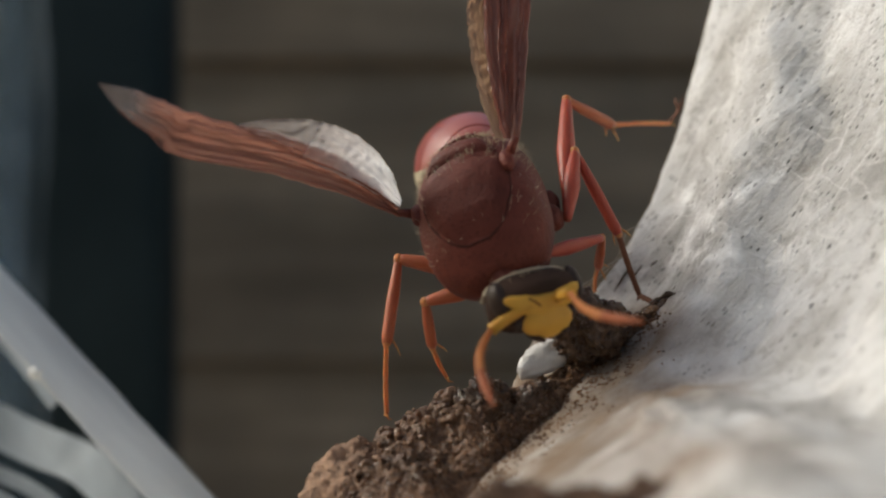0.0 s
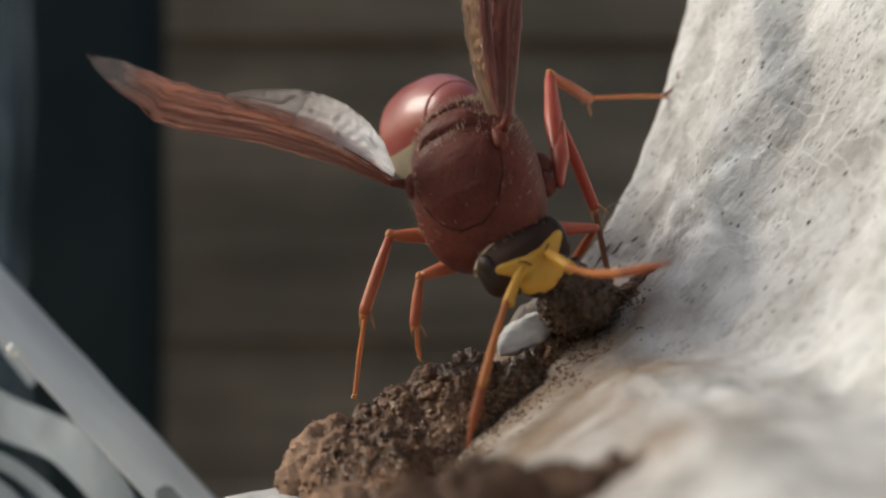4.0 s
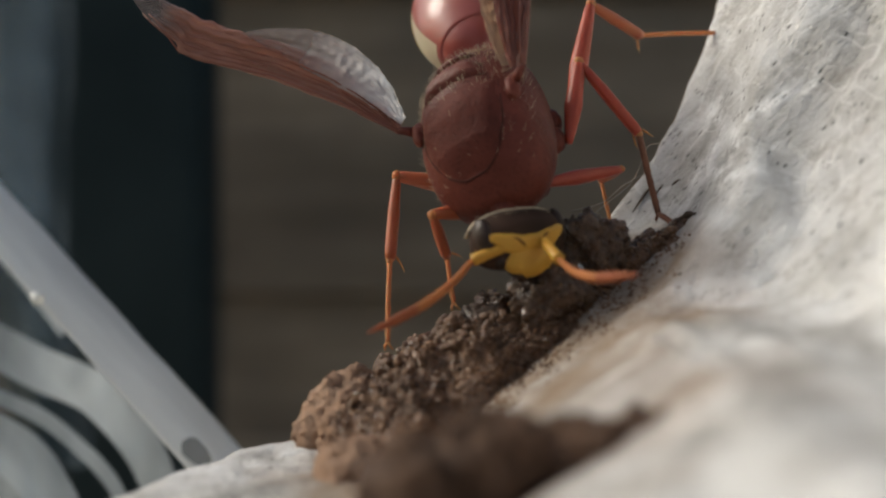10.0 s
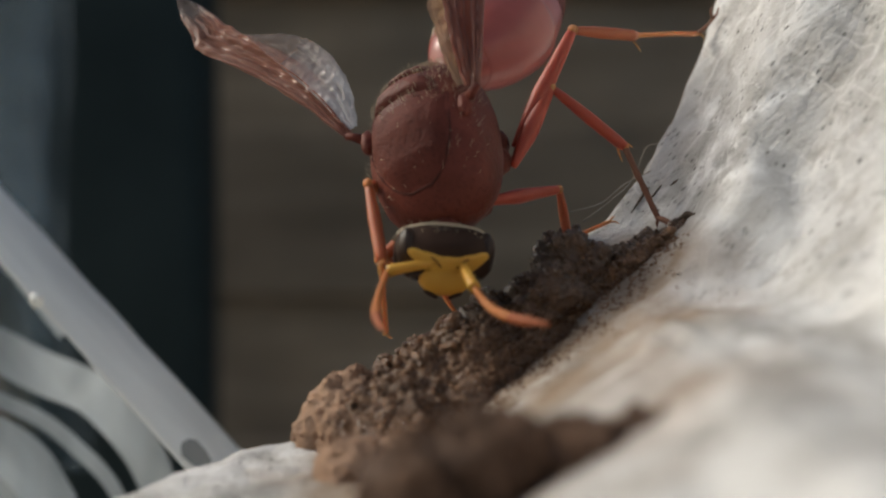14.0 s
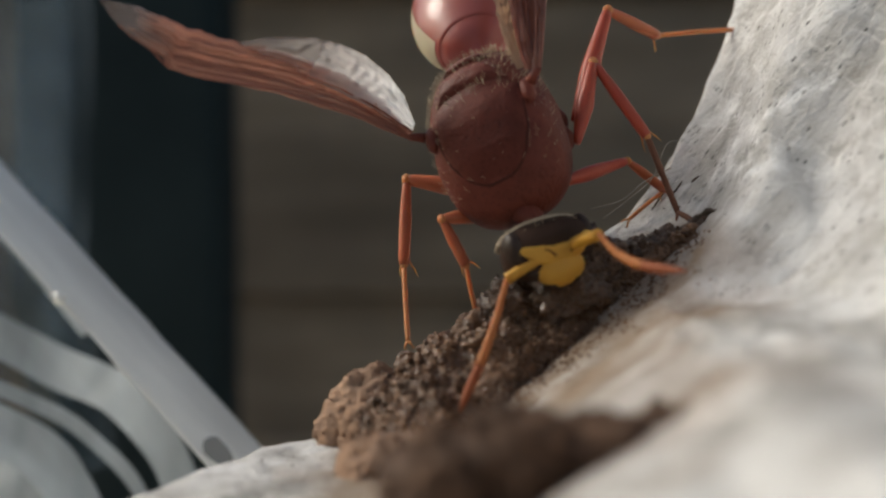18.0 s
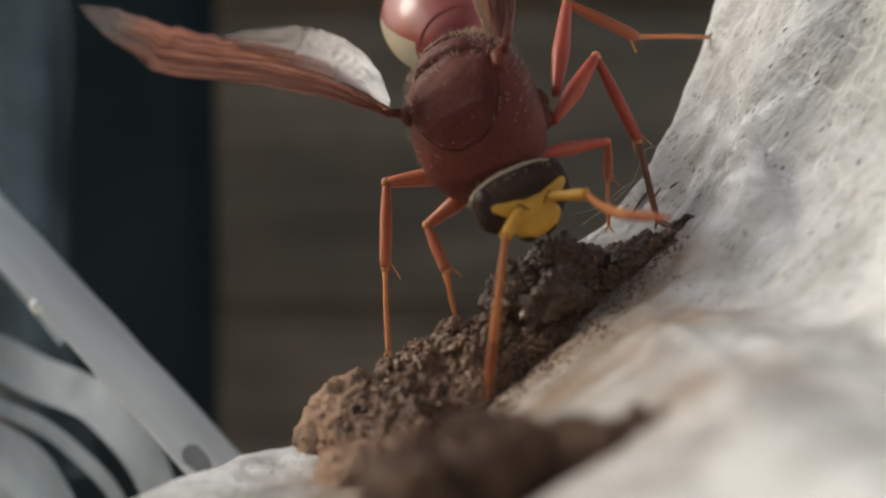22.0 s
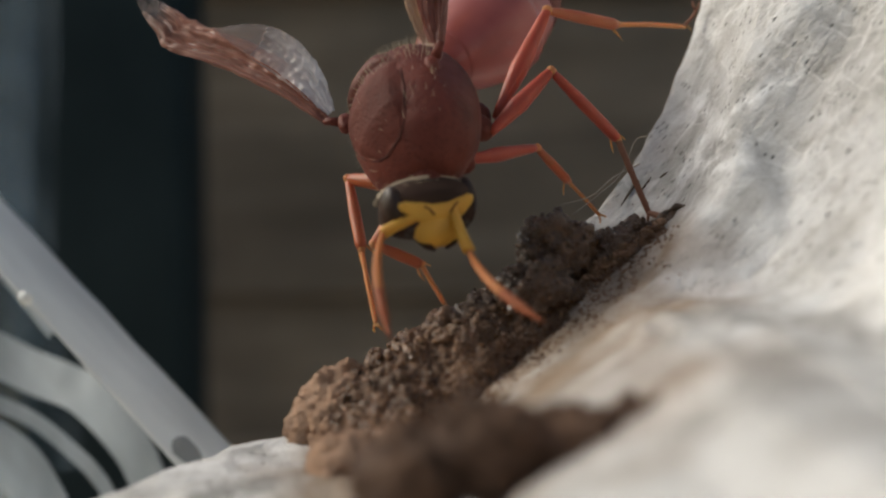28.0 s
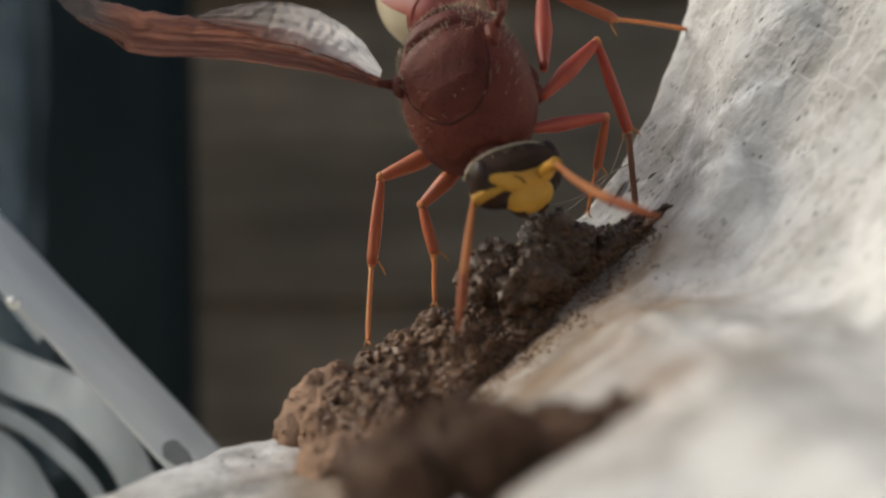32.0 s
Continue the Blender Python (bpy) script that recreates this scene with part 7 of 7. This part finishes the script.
    rows = [
        (0, (0.34, 3.23, -4.61), (-0.56, 2, -6.52), (-1.3, 0.97, -8.1)),
        (1, (0.57, 3.36, -4.73), (-0.16, 2.09, -6.69), (-0.78, 1.03, -8.29)),
        (2, (0.64, 2.83, -5.1), (-0.08, 1.27, -6.84), (-0.63, -0.05, -8.27)),
        (3, (0.86, 2.51, -5.39), (0.41, 0.83, -7.1), (-0.05, -0.55, -8.5)),
        (5.5, (1.66, 3.5, -5.3), (3, 1.49, -5.73), (2.24, 0.53, -7.34)),
        (6, (1.03, 3.8, -4.74), (1.55, 2.38, -6.65), (2.4, 1.27, -8.12)),
        (7, (1.26, 4.14, -4.56), (0.04, 3.1, -6.4), (1.54, 2, -7.19)),
        (8, (1.2, 3.35, -5.18), (-0.18, 2.65, -7.07), (1.71, 1.94, -7.19)),
        (9, (1.2, 4.66, -3.81), (0.13, 3.71, -5.79), (1.46, 2.69, -6.92)),
        (10, (1.29, 3.94, -4.78), (-0.09, 2.42, -6.11), (1.75, 2.21, -6.93)),
        (11, (0.97, 3.34, -5.05), (0.02, 3.57, -7.29), (1.77, 2.57, -7.14)),
        (12, (1.09, 3.85, -4.73), (-0.7, 3.12, -6.24), (0.79, 3.48, -7.55)),
        (13, (1, 4.02, -4.51), (-1.02, 3.04, -5.48), (-0.6, 3.88, -7.27)),
        (14, (0.94, 3.84, -4.64), (2.01, 3.26, -6.76), (1.36, 5.13, -7.13)),
        (16.5, (1.92, 4.63, -4.34), (0.21, 4.18, -6.04), (1.66, 3.99, -7.44)),
        (17, (0.99, 3.67, -4.82), (-0.36, 3.02, -6.75), (1.5, 2.34, -7.16)),
        (18, (1.14, 3.96, -4.67), (1.65, 4.68, -6.95), (2.38, 2.8, -6.79)),
        (19, (0.93, 4.02, -4.46), (0.77, 3.62, -6.87), (2.47, 2.82, -7.62)),
        (20, (1.48, 4.05, -4.78), (0.05, 2.62, -6.15), (1.92, 2.32, -6.85)),
        (21, (2.04, 4.15, -4.92), (1.44, 2.27, -6.36), (3.2, 2.58, -7.3)),
        (22, (1.06, 3.82, -4.74), (0.7, 2.73, -6.89), (2.07, 1.81, -8.06)),
        (23, (1.41, 3.6, -5.12), (0.65, 2.08, -6.87), (2.15, 0.75, -7.13)),
        (24, (2.29, 4.48, -4.65), (1.71, 3.38, -6.76), (3.22, 2.13, -7.24)),
        (25, (1.5, 4.44, -4.37), (1.21, 3.33, -6.53), (1.69, 2.38, -8.25)),
        (28, (0.41, 3.44, -4.53), (0.05, 3.52, -6.95), (0.63, 3.82, -8.86)),
        (28.5, (0.6, 3.39, -4.74), (-0.38, 3.5, -6.98), (0.71, 4.32, -8.48)),
        (29, (-0.01, 3.04, -4.37), (0.49, 3.8, -6.64), (0.9, 4.42, -8.52)),
        (30, (1.64, 4.36, -4.54), (0.78, 3.8, -6.76), (1.29, 3.43, -8.69)),
        (31, (1.81, 4.46, -4.5), (1.37, 3.25, -6.58), (2.21, 2.12, -8.03)),
        (32, (1.57, 4.35, -4.51), (2.12, 2.83, -6.35), (2.61, 1.56, -7.84))]
    walk(FORE_L[0], [(t, limb((3.0, 1.3, -1.9), a)) for t, a, b, c in rows])
    walk(FORE_L[1], [(t, limb(a, b)) for t, a, b, c in rows])
    walk(FORE_L[2], [(t, limb(b, c)) for t, a, b, c in rows])
    walk(PELLETS[0], [(0, pose(0.0065, 0.0518, -0.0001, 0, 0, 0)), (3, pose(0.0068, 0.0518, 0.0, 0, 1.1, 0)), (5.5, pose(0.007272, 0.050605, 0.000407, 0, -5.6, 0)), (6, pose(0.007498, 0.051874, 0.00008, 0, -2.2, 0)), (7, pose(0.006163, 0.052881, 0.000142, 0, 5.3, 0)), (10, pose(0.00623, 0.052928, -0.000096, 0, -4.4, 0)), (12, pose(0.005569, 0.052922, -0.000715, 0, -4.3, 0)), (14, pose(0.005446, 0.052878, -0.000782, 0, 7.9, 0)), (22, pose(0.005197, 0.05278, -0.000883, 0, -0.1, 0)), (25, pose(0.005409, 0.052798, -0.000855, 0, -1.1, 0)), (28, pose(0.005251, 0.052814, -0.000374, 0, 2.2, 0)), (32, pose(0.005701, 0.052714, -0.000345, 0, 4.4, 0))])
    walk(PELLETS[1], [(0, pose(0.0071, 0.0530, -0.0006, 0, 0, 0)), (3, pose(0.0072, 0.0530, -0.0006, 0, 1.1, 0)), (5.5, pose(0.0077, 0.0522, -0.0003, 0, -5.6, 0)), (6, pose(0.00855, 0.053353, -0.000277, 0, -2.2, 0)), (7, pose(0.007927, 0.053686, -0.000684, 0, 5.3, 0)), (12, pose(0.008036, 0.053719, -0.000729, 0, -4.3, 0)), (20, pose(0.007761, 0.05363, -0.000503, 0, 7.3, 0)), (25, pose(0.007878, 0.053585, -0.000652, 0, -1.1, 0)), (28, pose(0.007715, 0.053581, -0.0004, 0, 2.2, 0)), (32, pose(0.008173, 0.053462, -0.000264, 0, 4.4, 0))])
    walk(PELLETS[2], [(0, pose(0.0019, 0.0514, -0.0036, 0, 0, 0)), (3, pose(0.002, 0.0515, -0.0035, 0, 1.1, 0)), (5.5, pose(0.002385, 0.051821, -0.00348, 0, -5.6, 0)), (7, pose(0.001945, 0.052675, -0.003385, 0, 5.3, 0)), (12, pose(0.002024, 0.052424, -0.00326, 0, -4.3, 0)), (17, pose(0.001878, 0.052293, -0.002869, 0, -7.7, 0)), (21, pose(0.002784, 0.05207, -0.00206, 0, 6.7, 0)), (23, pose(0.003287, 0.052097, -0.00169, 0, -6.8, 0)), (25, pose(0.002776, 0.052116, -0.001978, 0, -1.1, 0)), (28, pose(0.00202, 0.052159, -0.003467, 0, 2.2, 0)), (30, pose(0.002223, 0.052178, -0.002329, 0, -7.9, 0)), (32, pose(0.002945, 0.052074, -0.001344, 0, 4.4, 0))])
    walk(PELLETS[3], [(0, pose(0.004, 0.0516, -0.0038, 0, 0, 0)), (3, pose(0.0041, 0.0516, -0.0038, 0, 1.1, 0)), (5.5, pose(0.004495, 0.051712, -0.003238, 0, -5.6, 0)), (6, pose(0.004409, 0.052412, -0.003216, 0, -2.2, 0)), (6.5, pose(0.004411, 0.052696, -0.002817, 0, 1.7, 0)), (7, pose(0.004553, 0.051837, -0.001709, 0, 5.3, 0)), (12, pose(0.004405, 0.051682, -0.002072, 0, -4.3, 0)), (20, pose(0.004475, 0.051563, -0.001964, 0, 7.3, 0)), (25, pose(0.004352, 0.05157, -0.001973, 0, -1.1, 0)), (28, pose(0.004306, 0.051588, -0.002078, 0, 2.2, 0)), (32, pose(0.004401, 0.051506, -0.001582, 0, 4.4, 0))])


motions()
